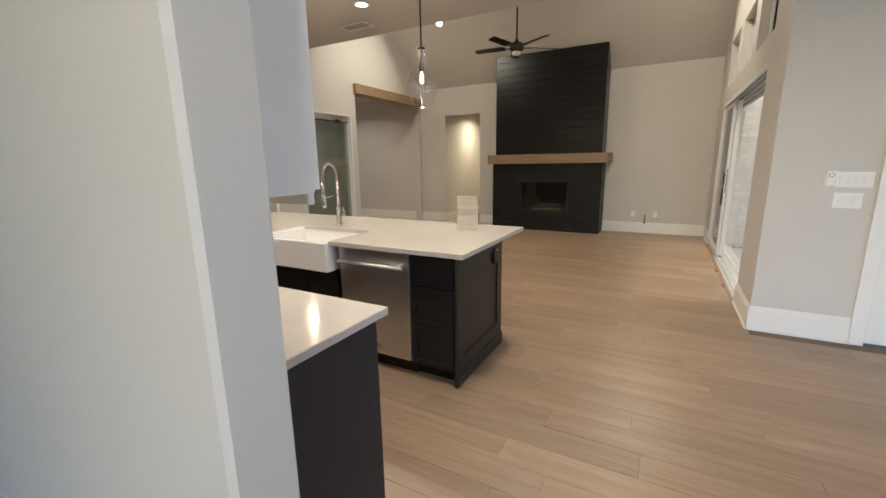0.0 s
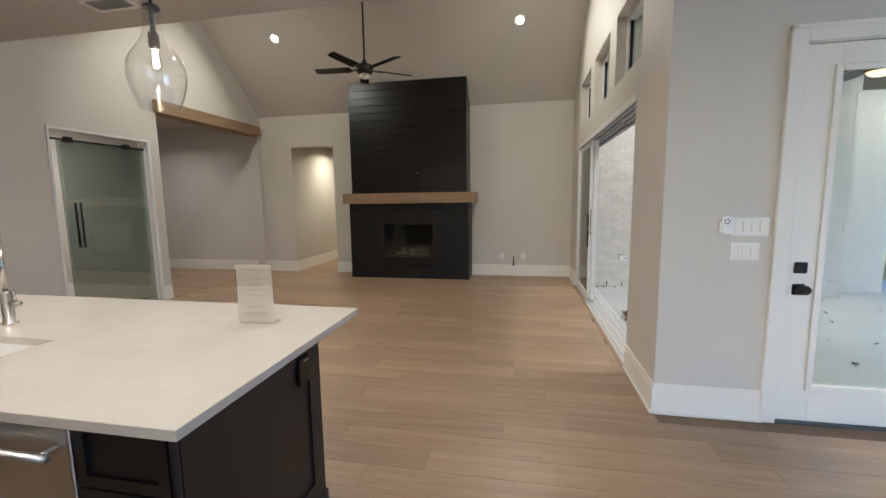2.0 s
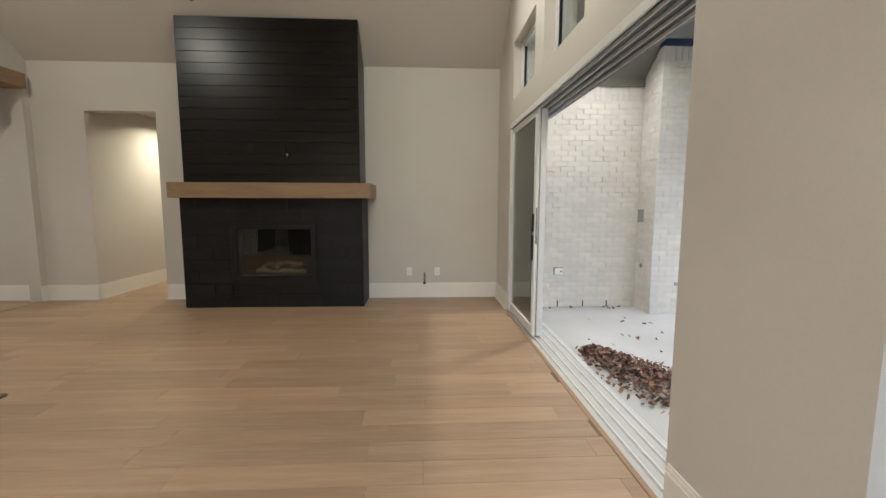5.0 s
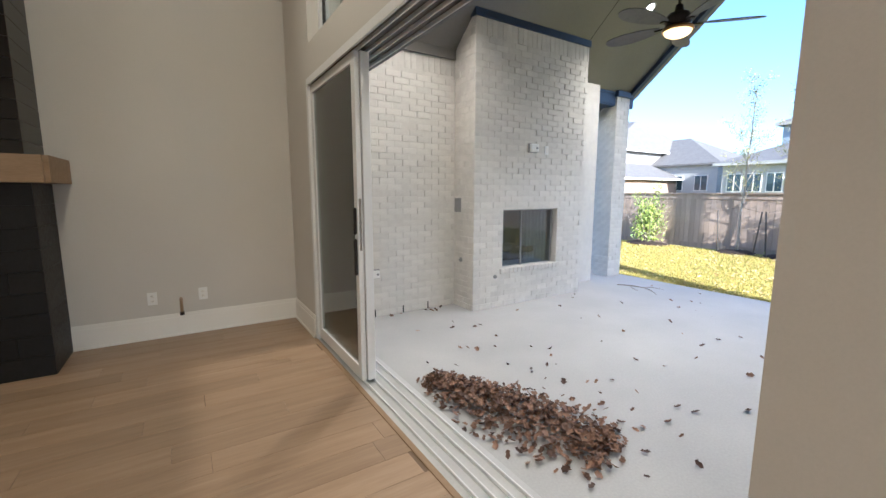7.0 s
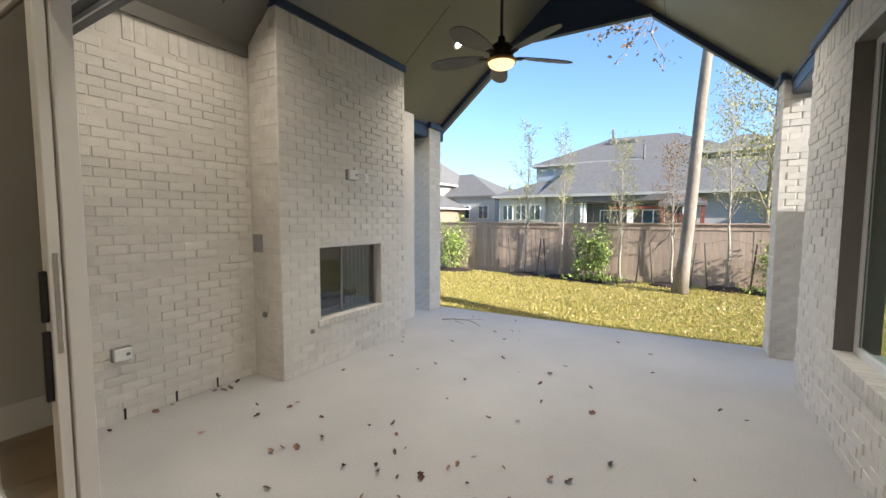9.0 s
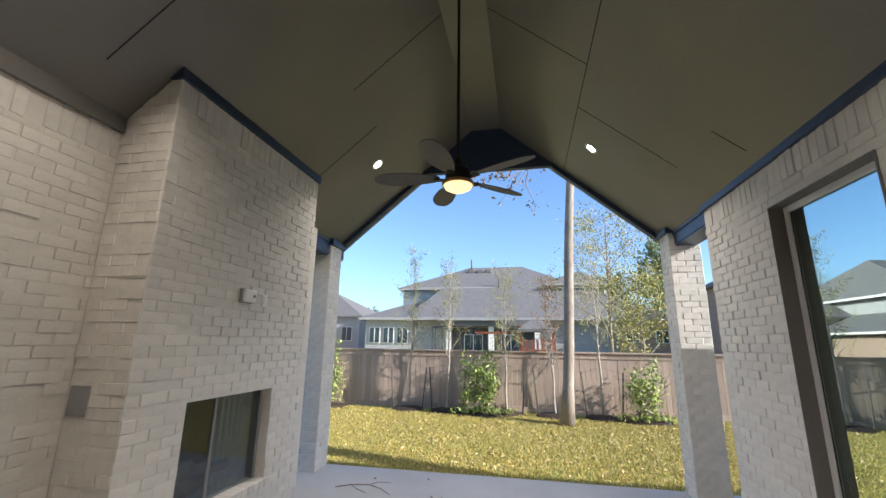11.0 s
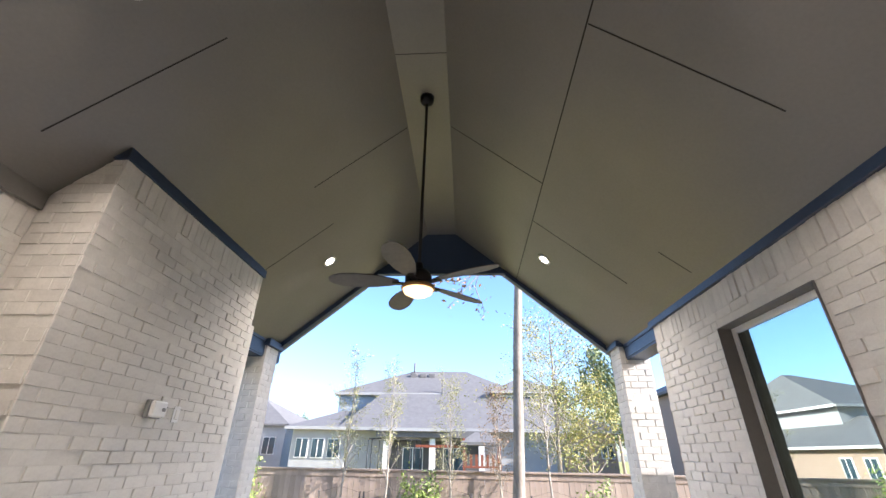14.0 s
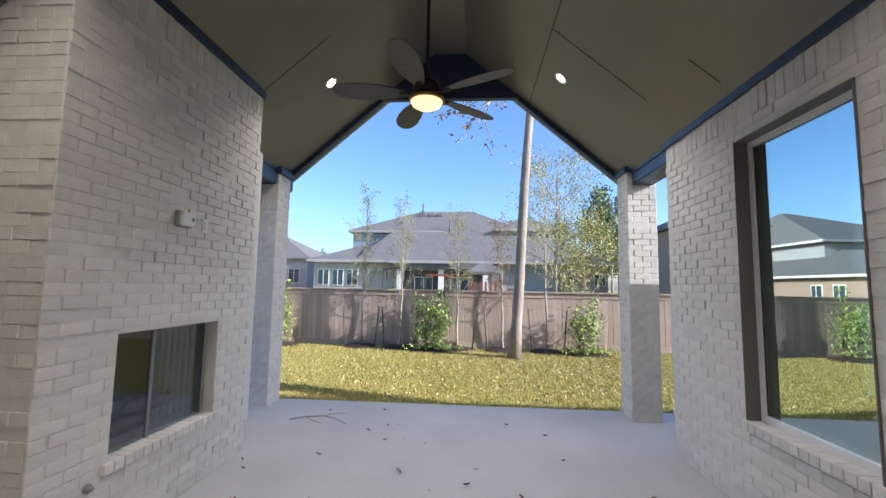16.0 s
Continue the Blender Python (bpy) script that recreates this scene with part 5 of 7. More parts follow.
# ---- small fittings on the patio walls ----
def weather_box(name, x, y, z, label, w=0.12, h=0.12, d=0.07, axis="-y", lid=True):
    turn = {"-y": 0, "-x": -90, "+y": 180}[axis]
    e = holder(name, (x, y, z), label, "electrical box", turn=turn)
    box("back_box", (-w / 2, w / 2, -0.035, 0, -h / 2, h / 2), M_GREYBOX, e, "", 0.006, 1)
    if lid:
        box("cover", (-w / 2 + 0.006, w / 2 - 0.006, -d, -0.035, -h / 2 + 0.006, h / 2 - 0.006), M_PLASTIC, e, "pale weatherproof cover", 0.012, 2)
        box("latch", (w * 0.12, w * 0.34, -d - 0.004, -d, -0.012, 0.012), M_GREYBOX, e, "grey latch", 0.003, 1)
    return e


weather_box("outdoor_outlet", 4.07, CH_Y - 0.004, 1.924, "white weatherproof outlet box on brick chimney", 0.15, 0.12)
wall_plate("light_switch", 4.345, 1.912, 1, "white switch plate on brick chimney", CH_Y - 0.004)
weather_box("outdoor_outlet", 1.97, CB - 0.004, 0.37, "grey weatherproof outlet box low on brick", 0.13, 0.11, 0.06)
sb = holder("speaker_plate", (CH_X0 - 0.004, 9.86, 1.18), "square grey blank plate on chimney side", "cover plate", turn=-90)
box("plate", (-0.075, 0.075, -0.008, 0, -0.09, 0.09), M_GREYBOX, sb, "", 0.003, 1)
for sx in (-0.06, 0.06):
    for sz in (-0.075, 0.075):
        box("screw", (sx - 0.004, sx + 0.004, -0.010, -0.008, sz - 0.004, sz + 0.004), M_NICKEL, sb)
gv = holder("gas_valve", (CH_X0 - 0.004, 9.78, 0.47), "small grey gas key valve on brick", "valve", turn=-90)
bm = bmesh.new()
tube_into(bm, [(0, 0, 0), (0, -0.012, 0), (0, -0.012, 0), (0, -0.03, 0)], [0.03, 0.03, 0.012, 0.012], 14)
part("escutcheon", bm, M_GREYBOX, gv)
gv2 = holder("gas_valve", (3.48, CH_Y - 0.004, 0.25), "small grey valve stub beside the firebox sill", "valve")
bm = bmesh.new()
tube_into(bm, [(0, 0, 0), (0, -0.012, 0), (0, -0.012, 0), (0, -0.035, 0)], [0.026, 0.026, 0.013, 0.013], 14)
part("escutcheon", bm, M_GREYBOX, gv2)


for x in (1.72, 1.98, 2.36, 2.72):
    wp = holder("weep_vent", (x, CB - 0.004, PATIO_Z + 0.05), "narrow dark weep slot at the wall base", "vent", "weep slots")
    box("slot", (-0.007, 0.007, -0.006, 0.0, -0.045, 0.045), M_BLACK, wp)
fo = holder("floor_outlet", (-2.93, 6.95, 0), "round brass-grey floor outlet cover in planks", "outlet")
lathe("cover", [(0, 0.004), (0.05, 0.004), (0.062, 0.002), (0.064, 0.0), (0, 0.0)], M_BRONZE, fo, "", 24)
lathe("lid", [(0, 0.006), (0.03, 0.006), (0.034, 0.004), (0, 0.004)], M_NICKEL, fo, "metal lid", 20)

# ---- columns, beams, gable ----
COLS = []
for y0, y1 in ((9.99, 10.35), (4.955, 5.32)):
    c = holder("patio_column", (6.677, (y0 + y1) / 2, PATIO_Z), "square whitewashed brick patio column", "column", "patio columns")
    box("core", (-0.18 + B, 0.18 - B, -0.18 + B, 0.18 - B, 0, 3.05 - PATIO_Z), M_MORTAR, c)
    COLS.append((c, y0, y1))
for nm, dims in (("patio_beam", (CH_X1 - 0.4, 7.0, 10.02, 10.30, 2.82, 3.08)), ("patio_beam", (RW_X1 - 0.3, 7.0, 4.99, 5.25, 2.80, 3.02))):
    b = holder(nm, ((dims[0] + dims[1]) / 2, (dims[2] + dims[3]) / 2, dims[4]), "navy painted boxed beam over the patio columns", "beam", "patio beams")
    hx, hy, h = (dims[1] - dims[0]) / 2, (dims[3] - dims[2]) / 2, dims[5] - dims[4]
    box("face_board", (-hx, hx, -hy, hy, 0.02, h), M_NAVY, b, "", 0.003, 1)
    box("soffit_board", (-hx, hx, -hy + 0.01, hy - 0.01, 0, 0.02), M_NAVY, b)
    box("trim_strip", (-hx, hx, -hy - 0.014, hy + 0.014, h - 0.07, h - 0.02), M_NAVY, b, "", 0.002, 1)
cap_l = tagged(box("trim", (6.46, 6.90, 9.94, 10.02, 2.97, 3.06), M_NAVY, None, "", 0.003, 1), "navy painted column cap trim", "trim", kind="structure")
tagged(box("trim", (6.46, 6.90, 5.26, 5.36, 2.97, 3.04), M_NAVY, None, "", 0.003, 1), "navy painted column cap trim", "trim", kind="structure")
tagged(box("trim", (EAST_OUT, RW_X1 + 0.03, DOORWALL_OUT - 0.02, DOORWALL_OUT + 0.03, 2.945, 3.03), M_NAVY, None, "", 0.003, 1), "navy painted frieze board above brick", "trim", kind="structure")
tagged(box("trim", (EAST_OUT, CH_X0, CB - 0.03, CB + 0.02, 2.99, 3.11), M_SOFFIT, None, "", 0.003, 1), "dark painted frieze board above brick", "trim", kind="structure")
# gable infill and rake boards at the garden side
GX = 6.83
bm = bmesh.new()
zc, zr = 4.195, patio_roof(P_MID - P_STRIP)
yw = P_HALF - (zc - P_PLATE) / P_PITCH
prof = [(P_MID - yw, zc), (P_MID + yw, zc), (P_MID + P_STRIP, zr), (P_MID - P_STRIP, zr)]
f0, f1 = [bm.verts.new((GX, y, z)) for y, z in prof], [bm.verts.new((GX + 0.05, y, z)) for y, z in prof]
bm.faces.new(f0)
bm.faces.new(f1[::-1])
for i in range(4):
    bm.faces.new((f0[i], f0[(i + 1) % 4], f1[(i + 1) % 4], f1[i]))
tagged(part("gable_panel", bm, M_NAVY), "navy painted gable infill panel", "gable", kind="structure")
tagged(box("trim", (GX - 0.02, GX + 0.07, P_MID - yw - 0.03, P_MID + yw + 0.03, zc - 0.04, zc + 0.03), M_NAVY, None, "", 0.003, 1), "navy painted collar trim across gable", "trim", kind="structure")
for s in (-1, 1):
    bm = bmesh.new()
    ya, yb = P_MID + s * (yw - 0.02), P_MID + s * P_HALF
    q = [(GX - 0.02, ya, patio_roof(ya) - 0.085), (GX + 0.07, ya, patio_roof(ya) - 0.085), (GX + 0.07, yb, patio_roof(yb) - 0.085), (GX - 0.02, yb, patio_roof(yb) - 0.085)]
    add_prism(bm, q + [(x, y, z + 0.08) for x, y, z in q])
    tagged(part("trim", bm, M_NAVY), "navy painted rake board along the gable", "trim", kind="structure")

# panel joints in the soffit: thin dark battens let into the slopes
bm = bmesh.new()
for s in (-1, 1):
    def slope_box(xa, xb, ya, yb, w=0.004):
        q = []
        for x, y in ((xa, ya), (xb, ya), (xb, yb), (xa, yb)):
            q.append((x, y, patio_roof(y) - 0.0035))
        add_prism(bm, q + [(x, y, z + 0.006) for x, y, z in q])
    for x in (2.76, 5.12):
        slope_box(x - 0.004, x + 0.004, P_MID + s * 1.15, P_MID + s * 2.05)
    for x in (4.42, 1.95):
        slope_box(x - 0.004, x + 0.004, P_MID + s * 0.24, P_MID + s * 1.14)
    slope_box(4.37, 4.378, P_MID + s * 2.06, P_MID + s * 2.29)
    if s < 0:
        slope_box(P_X0, GX, P_MID + s * 1.14, P_MID + s * 1.148)
tagged(part("trim", bm, M_BLACK), "thin dark joints between soffit panels", "trim", kind="structure")
tagged(box("trim", (3.52, 3.526, P_MID - P_STRIP, P_MID + P_STRIP, zr - 0.003, zr + 0.002), M_BLACK), "thin dark joint across the ridge panel", "trim", kind="structure")

pslope = math.degrees(math.atan(P_PITCH))
PCAN = 11.0
for x in (5.76, 2.30):
    for s in (-1, 1):
        y = P_MID + s * 1.365
        can_light(x, y, patio_roof(y), -s * pslope, PCAN if x > 4 else PCAN * 0.75, "white recessed patio light in dark soffit, switched on", (1.0, 0.80, 0.56), cone=2.05, plumb=True)


def patio_fan():
    e = holder("ceiling_fan", (4.03, 7.656, 2.835), "dark patio fan with petal blades and lit bowl", "ceiling fan")
    top = zr - 2.835
    lathe("canopy", [(0, top), (0.072, top), (0.066, top - 0.05), (0.03, top - 0.085), (0, top - 0.085)], M_BLACK, e, "", 24)
    tube("downrod", [(0, 0, 0.16), (0, 0, top - 0.04)], 0.0135, M_BLACK, e, "", 12)
    lathe("motor_housing", [(0, 0.19), (0.03, 0.19), (0.04, 0.13), (0.085, 0.115), (0.105, 0.08), (0.105, 0.03), (0.085, 0.0), (0, -0.005)], M_BRONZE, e, "", 30)
    k = lathe("light_kit", [(0.085, 0.0), (0.125, -0.005), (0.132, -0.02), (0.128, -0.034), (0.118, -0.036), (0.118, -0.01), (0.085, 0.0)], surf("amber_metal", (0.42, 0.25, 0.09), (0.36, 0.2, 0.07), 5, 0.4, 0, 40, metal=0.6), e, "amber metal light rim", 30)
    lathe("bowl", [(0.118, -0.034), (0.105, -0.06), (0.07, -0.08), (0, -0.088)], glow("lit_bowl", (1.0, 0.58, 0.20), 0.75), k, "glowing glass bowl", 30)
    blade_mat = surf("grey_weathered_blade", (0.115, 0.112, 0.108), (0.09, 0.088, 0.085), 4, 0.5, 0.2, 30)
    for i in range(5):
        a = radians(25.5 + 72 * i)
        prof = [(0.15, 0.028), (0.22, 0.052), (0.34, 0.078), (0.48, 0.088), (0.58, 0.080), (0.65, 0.056), (0.685, 0.02)]
        pts = [(r, -s) for r, s in prof] + [(r, s) for r, s in prof[::-1]]
        tilt = radians(13)
        bm = bmesh.new()
        rings = []
        for dz in (-0.004, 0.004):
            rings.append([bm.verts.new((r * math.cos(a) - s * math.sin(a) * math.cos(tilt), r * math.sin(a) + s * math.cos(a) * math.cos(tilt), 0.025 + s * math.sin(tilt) + dz)) for r, s in pts])
        bm.faces.new(rings[0][::-1])
        bm.faces.new(rings[1])
        for p in range(len(pts)):
            q = (p + 1) % len(pts)
            bm.faces.new((rings[0][p], rings[0][q], rings[1][q], rings[1][p]))
        b = part("blade", bm, blade_mat, e, "grey petal blade")
        bm = bmesh.new()
        add_box(bm, 0.08, 0.20, -0.022, 0.022, 0.008, 0.018)
        bm.transform(Matrix.Rotation(a, 4, "Z"))
        part("blade_arm", bm, M_BRONZE, b)
    down_lamp(4.03, 7.656, 2.74, 5.0, (1.0, 0.87, 0.68), 0.2, 2.3)


patio_fan()

# ---- large patio window ----
pw = holder("window_4", ((WIN_X0 + WIN_X1) / 2, DOORWALL + 0.06, WIN_Z0), "tall white-framed window in brick with rowlock sill", "window", kind="structure")
hw, h = (WIN_X1 - WIN_X0) / 2, WIN_Z1 - WIN_Z0
for dims in ((-hw, -hw + 0.05, 0.04, 0.10, 0, h), (hw - 0.05, hw, 0.04, 0.10, 0, h), (-hw + 0.05, hw - 0.05, 0.04, 0.10, 0, 0.055), (-hw + 0.05, hw - 0.05, 0.04, 0.10, h - 0.05, h)):
    box("window_frame", dims, M_ALU, pw, "", 0.004, 1)
for dims in ((-hw + 0.05, -hw + 0.066, 0.05, 0.085, 0.055, h - 0.05), (hw - 0.066, hw - 0.05, 0.05, 0.085, 0.055, h - 0.05)):
    box("gasket", dims, M_BRONZE, pw, "dark glazing gasket")
box("pane", (-hw + 0.05, hw - 0.05, 0.074, 0.084, 0.055, h - 0.05), glass("patio_window_pane", (0.70, 0.80, 0.78), through_part=0.6, mirror=0.50, sheen=(0.84, 0.97, 0.94)), pw, "clear reflective glass").visible_shadow = False
for i in range(14):
    a = -hw - 0.03 + i * (2 * hw + 0.06) / 14
    box("sill_brick", (a + 0.003, a + (2 * hw + 0.06) / 14 - 0.003, 0.10, DOORWALL_OUT - DOORWALL - 0.06 + 0.03, -0.065, 0.004 + random.uniform(-0.002, 0.002)), M_BRICK, pw, "", 0.003, 1)

# added liners, tinted dark to hold the shade of the brick reveal
M_REVEAL = surf("shaded_reveal_tint", (0.17, 0.155, 0.14), (0.145, 0.132, 0.12), 3, 0.6, 0.2, 40)
for dims in ((-hw, -hw + 0.006, 0.10, 0.205, 0.006, h), (hw - 0.006, hw, 0.10, 0.205, 0.006, h), (-hw + 0.006, hw - 0.006, 0.10, 0.205, h - 0.006, h)):
    box("reveal_liner", dims, M_REVEAL, pw, "reveal liner with its shade in the colour")

# rowlock bricks outside the slider
row = tagged(box("threshold", (EAST_OUT - 0.11, EAST_OUT - 0.006, SL_Y0, SL_Y1, PATIO_Z - 0.02, -0.05), M_MORTAR), "brick rowlock threshold outside the slider", "threshold", kind="structure")
n = 44
for i in range(n):
    a = SL_Y0 + i * (SL_Y1 - SL_Y0) / n
    box("brick", (EAST_OUT - 0.105, EAST_OUT + 0.02, a + 0.0035, a + (SL_Y1 - SL_Y0) / n - 0.0035, PATIO_Z, -0.03 + random.uniform(-0.0015, 0.0015)), M_BRICK, row, "", 0.003, 1)


# ---- leaves and twigs on the slab ----
def leaf_material(name, dark, light):
    m, n, l, b = nodes_of(name)
    r = n.new("ShaderNodeValToRGB")
    r.color_ramp.elements[0].color, r.color_ramp.elements[1].color = (*dark, 1), (*light, 1)
    l.new(n.new("ShaderNodeNewGeometry").outputs["Random Per Island"], r.inputs[0])
    l.new(r.outputs[0], b.inputs["Base Color"])
    b.inputs["Roughness"].default_value = 0.6
    return m


M_DRYLEAF = leaf_material("dry_oak_leaf", (0.045, 0.022, 0.014), (0.30, 0.175, 0.11))
rng = np.random.default_rng(5)


def dry_leaves(name, spots, mat, label, size=(0.032, 0.062)):
    """Curled lobed leaves: two folded rows of faces on each side of the midrib."""
    verts, faces = [], []
    for x, y, z in spots:
        L = rng.uniform(*size)
        w, c, tw = L * rng.uniform(0.28, 0.42), rng.uniform(0.1, 0.8), rng.uniform(-0.4, 0.4)
        R = Euler((rng.uniform(-0.7, 0.7), rng.uniform(-0.7, 0.7), rng.uniform(0, 6.28))).to_matrix()
        base = len(verts)
        for i, (u, ww) in enumerate(((-0.5, 0.15), (-0.18, 1.0), (0.15, 0.62), (0.3, 0.9), (0.5, 0.08))):
            for s in (-1, 0, 1):
                v = Vector((u * L, s * w * ww, abs(s) * w * c * ww + u * u * L * c + tw * u * s * w))
                v = R @ v
                verts.append((x + v.x, y + v.y, z + v.z))
        for i in range(4):
            for s in range(2):
                a = base + i * 3 + s
                faces.append((a, a + 1, a + 4, a + 3))
    return tagged(link_mesh(name, verts, faces, mat), label, "fallen leaves", kind="stuff")


spots = []
while len(spots) < 1700:
    u, v = rng.uniform(0, 1), rng.normal(0, 0.36)
    if abs(v) > 1:
        continue
    wide = 0.14 + 0.26 * min(1, u * 2.2) * (1.15 - 0.4 * max(0, u - 0.75) * 4)
    cx, cy = 1.70 + 0.42 * u, 8.18 - 1.42 * u
    x, y = cx + v * wide, cy + v * wide * 0.35 + rng.normal(0, 0.03)
    if x < EAST_OUT + 0.05:
        continue
    h = max(0, 1 - (abs(v) / 0.85) ** 2) * 0.075 * min(1, 0.25 + u * 3) * min(1, 0.3 + (1 - u) * 4)
    spots.append((x, y, PATIO_Z + 0.014 + rng.uniform(0, 1) * h))
dry_leaves("leaf_pile", spots, M_DRYLEAF, "swept pile of dry brown oak leaves", (0.03, 0.06))
spots = []
for _ in range(85):
    r = abs(rng.normal(0, 1.0))
    spots.append((float(np.clip(1.95 + rng.normal(0, 0.8) + 0.35 * r, 1.45, 6.6)), float(np.clip(7.35 + rng.normal(0, 1.0), 5.5, 9.4)), PATIO_Z + 0.014))
for _ in range(34):
    spots.append((rng.uniform(2.4, 6.7), rng.uniform(5.5, 9.4), PATIO_Z + 0.014))
for _ in range(14):
    spots.append((rng.uniform(1.5, 3.0), 9.9 + rng.uniform(-0.1, 0.02), PATIO_Z + 0.012))
dry_leaves("fallen_leaves", spots, M_DRYLEAF, "scattered dry brown leaves on the concrete")
tw = holder("twig", (6.15, 9.05, PATIO_Z + 0.01), "bare fallen twig lying on concrete", "twig")
bm = bmesh.new()
tube_into(bm, [(-0.1, 0.42, 0.0), (-0.02, 0.25, 0.012), (0.05, 0.05, 0.006), (-0.03, -0.12, 0.004), (-0.2, -0.3, 0.002)], [0.007, 0.008, 0.007, 0.005, 0.003], 6)
tube_into(bm, [(0.05, 0.05, 0.006), (0.14, -0.05, 0.014), (0.18, -0.2, 0.006)], [0.005, 0.004, 0.002], 6)
tube_into(bm, [(-0.02, 0.25, 0.012), (-0.16, 0.12, 0.016), (-0.22, -0.02, 0.004)], [0.005, 0.004, 0.002], 6)
part("stem", bm, M_BARK, tw, "", True)

# ---- garden ----
def scatter_grass(name, count, x0, x1, y0, y1, label, h=(0.022, 0.055)):
    g = np.random.default_rng(11)
    px, py = g.uniform(x0, x1, count), g.uniform(y0, y1, count)
    verts, faces = [], []
    for x, y in zip(px, py):
        for _ in range(3):
            a, t, hh = g.uniform(0, 6.28), g.uniform(0.2, 0.9), g.uniform(*h)
            ox, oy = g.normal(0, 0.018, 2)
            w = 0.006
            dx, dy = math.cos(a), math.sin(a)
            b = len(verts)
            verts += [(x + ox - dy * w, y + oy + dx * w, LAWN_Z - 0.02), (x + ox + dy * w, y + oy - dx * w, LAWN_Z - 0.02), (x + ox + dx * hh * t, y + oy + dy * hh * t, LAWN_Z - 0.02 + hh)]
            faces.append((b, b + 1, b + 2))
    return tagged(link_mesh(name, verts, faces, M_BLADE), label, "grass", kind="stuff")


M_BLADE = leaf_material("grass_blade", (0.18, 0.195, 0.032), (0.60, 0.46, 0.12))
scatter_grass("grass", 85000, 6.95, 12.9, 0.0, 16.0, "short yellowing lawn grass")
scatter_grass("grass", 14000, 6.95, 13.0, 16.0, 26.0, "short yellowing lawn grass")
scatter_grass("grass", 9000, 3.0, 6.95, 11.3, 24.0, "short yellowing lawn grass")
M_STRAW = leaf_material("straw_leaf", (0.30, 0.19, 0.07), (0.72, 0.58, 0.30))
lv = [(rng.uniform(7.0, 12.9), rng.uniform(1.0, 16.0), LAWN_Z + 0.02) for _ in range(5200)]
dry_leaves("fallen_leaves", lv, M_STRAW, "pale dry leaves scattered over the lawn", (0.025, 0.055))

# fence
FX, F_TOP = 13.1, 1.35
fence = holder("fence", (FX, 8.0, LAWN_Z), "weathered cedar board fence with cap rail", "fence")
W_P = 0.141


def slab_mesh(name, dims, mat):
    me = bpy.data.meshes.new(name)
    me.from_pydata(box_verts(*dims), [], BOX_FACES)
    me.materials.append(mat)
    return me


picket = slab_mesh("picket", (-0.009, 0.009, -0.068, 0.068, 0.03, F_TOP - LAWN_Z - 0.05), M_FENCE)
picket_b = slab_mesh("picket", (-0.009, 0.009, -0.066, 0.067, 0.035, F_TOP - LAWN_Z - 0.05), M_FENCE)
for i in range(120):
    ob = new("picket", picket if i % 3 else picket_b)
    ob.parent = fence
    ob.location = (random.uniform(-0.003, 0.003), 1.0 - 8.0 + i * W_P, 0)
for z0, z1, d in ((F_TOP - LAWN_Z - 0.05, F_TOP - LAWN_Z - 0.005, 0.06), (F_TOP - LAWN_Z - 0.19, F_TOP - LAWN_Z - 0.06, -0.02), (0.0, 0.14, -0.02)):
    for y in range(-15, 22, 4):
        if d > 0:
            box("cap_board", (-0.07, 0.07, y, y + 3.995, z0, z1), M_FENCE, fence, "", 0.004, 1)
        else:
            box("kick_board", (-0.028, -0.009, y, y + 3.995, z0, z1), M_FENCE, fence, "", 0.003, 1)
M_FENCE_I = surf("weathered_cedar_far", (0.42, 0.32, 0.245), (0.31, 0.235, 0.18), 3, 0.8, 0.6, 25, stretch=(4, 4, 0.5), vary=0.16, island=True)
verts, faces = [], []
for y in list(np.arange(-7.0, 0.93, W_P)) + list(np.arange(1.0 + 120 * W_P, 26, W_P)):
    b = len(verts)
    verts += box_verts(-0.009, 0.009, y - 8.0 - 0.068, y - 8.0 + 0.068, 0.03, F_TOP - LAWN_Z - 0.05)
    faces += [tuple(b + i for i in f) for f in BOX_FACES]
tagged(link_mesh("pickets", verts, faces, M_FENCE_I, fence), kind="stuff")
side_fence = holder("fence", (3.0, 24.0, LAWN_Z), "weathered cedar side fence beyond the lawn", "fence")
verts, faces = [], []
for x in np.arange(-8, 10.1, W_P):
    b = len(verts)
    verts += box_verts(x - 0.068, x + 0.068, -0.009, 0.009, 0.03, 1.65)
    faces += [tuple(b + i for i in f) for f in BOX_FACES]
tagged(link_mesh("pickets", verts, faces, M_FENCE_I, side_fence), kind="stuff")
box("cap_board", (-8, 10.1, -0.06, 0.06, 1.65, 1.69), M_FENCE, side_fence)


# ---- trees and shrubs ----
def leaf_cloud(verts, faces, centres, size, g):
    for c in centres:
        L = g.uniform(0.6, 1.2) * size
        R = Euler((g.uniform(-1.4, 1.4), g.uniform(-1.4, 1.4), g.uniform(0, 6.28))).to_matrix()
        b = len(verts)
        for u, v in ((-0.5, 0), (0, -0.28), (0.5, 0), (0, 0.28)):
            p = R @ Vector((u * L, v * L, 0.12 * L * abs(v)))
            verts.append((c[0] + p.x, c[1] + p.y, c[2] + p.z))
        faces.append((b, b + 1, b + 2, b + 3))


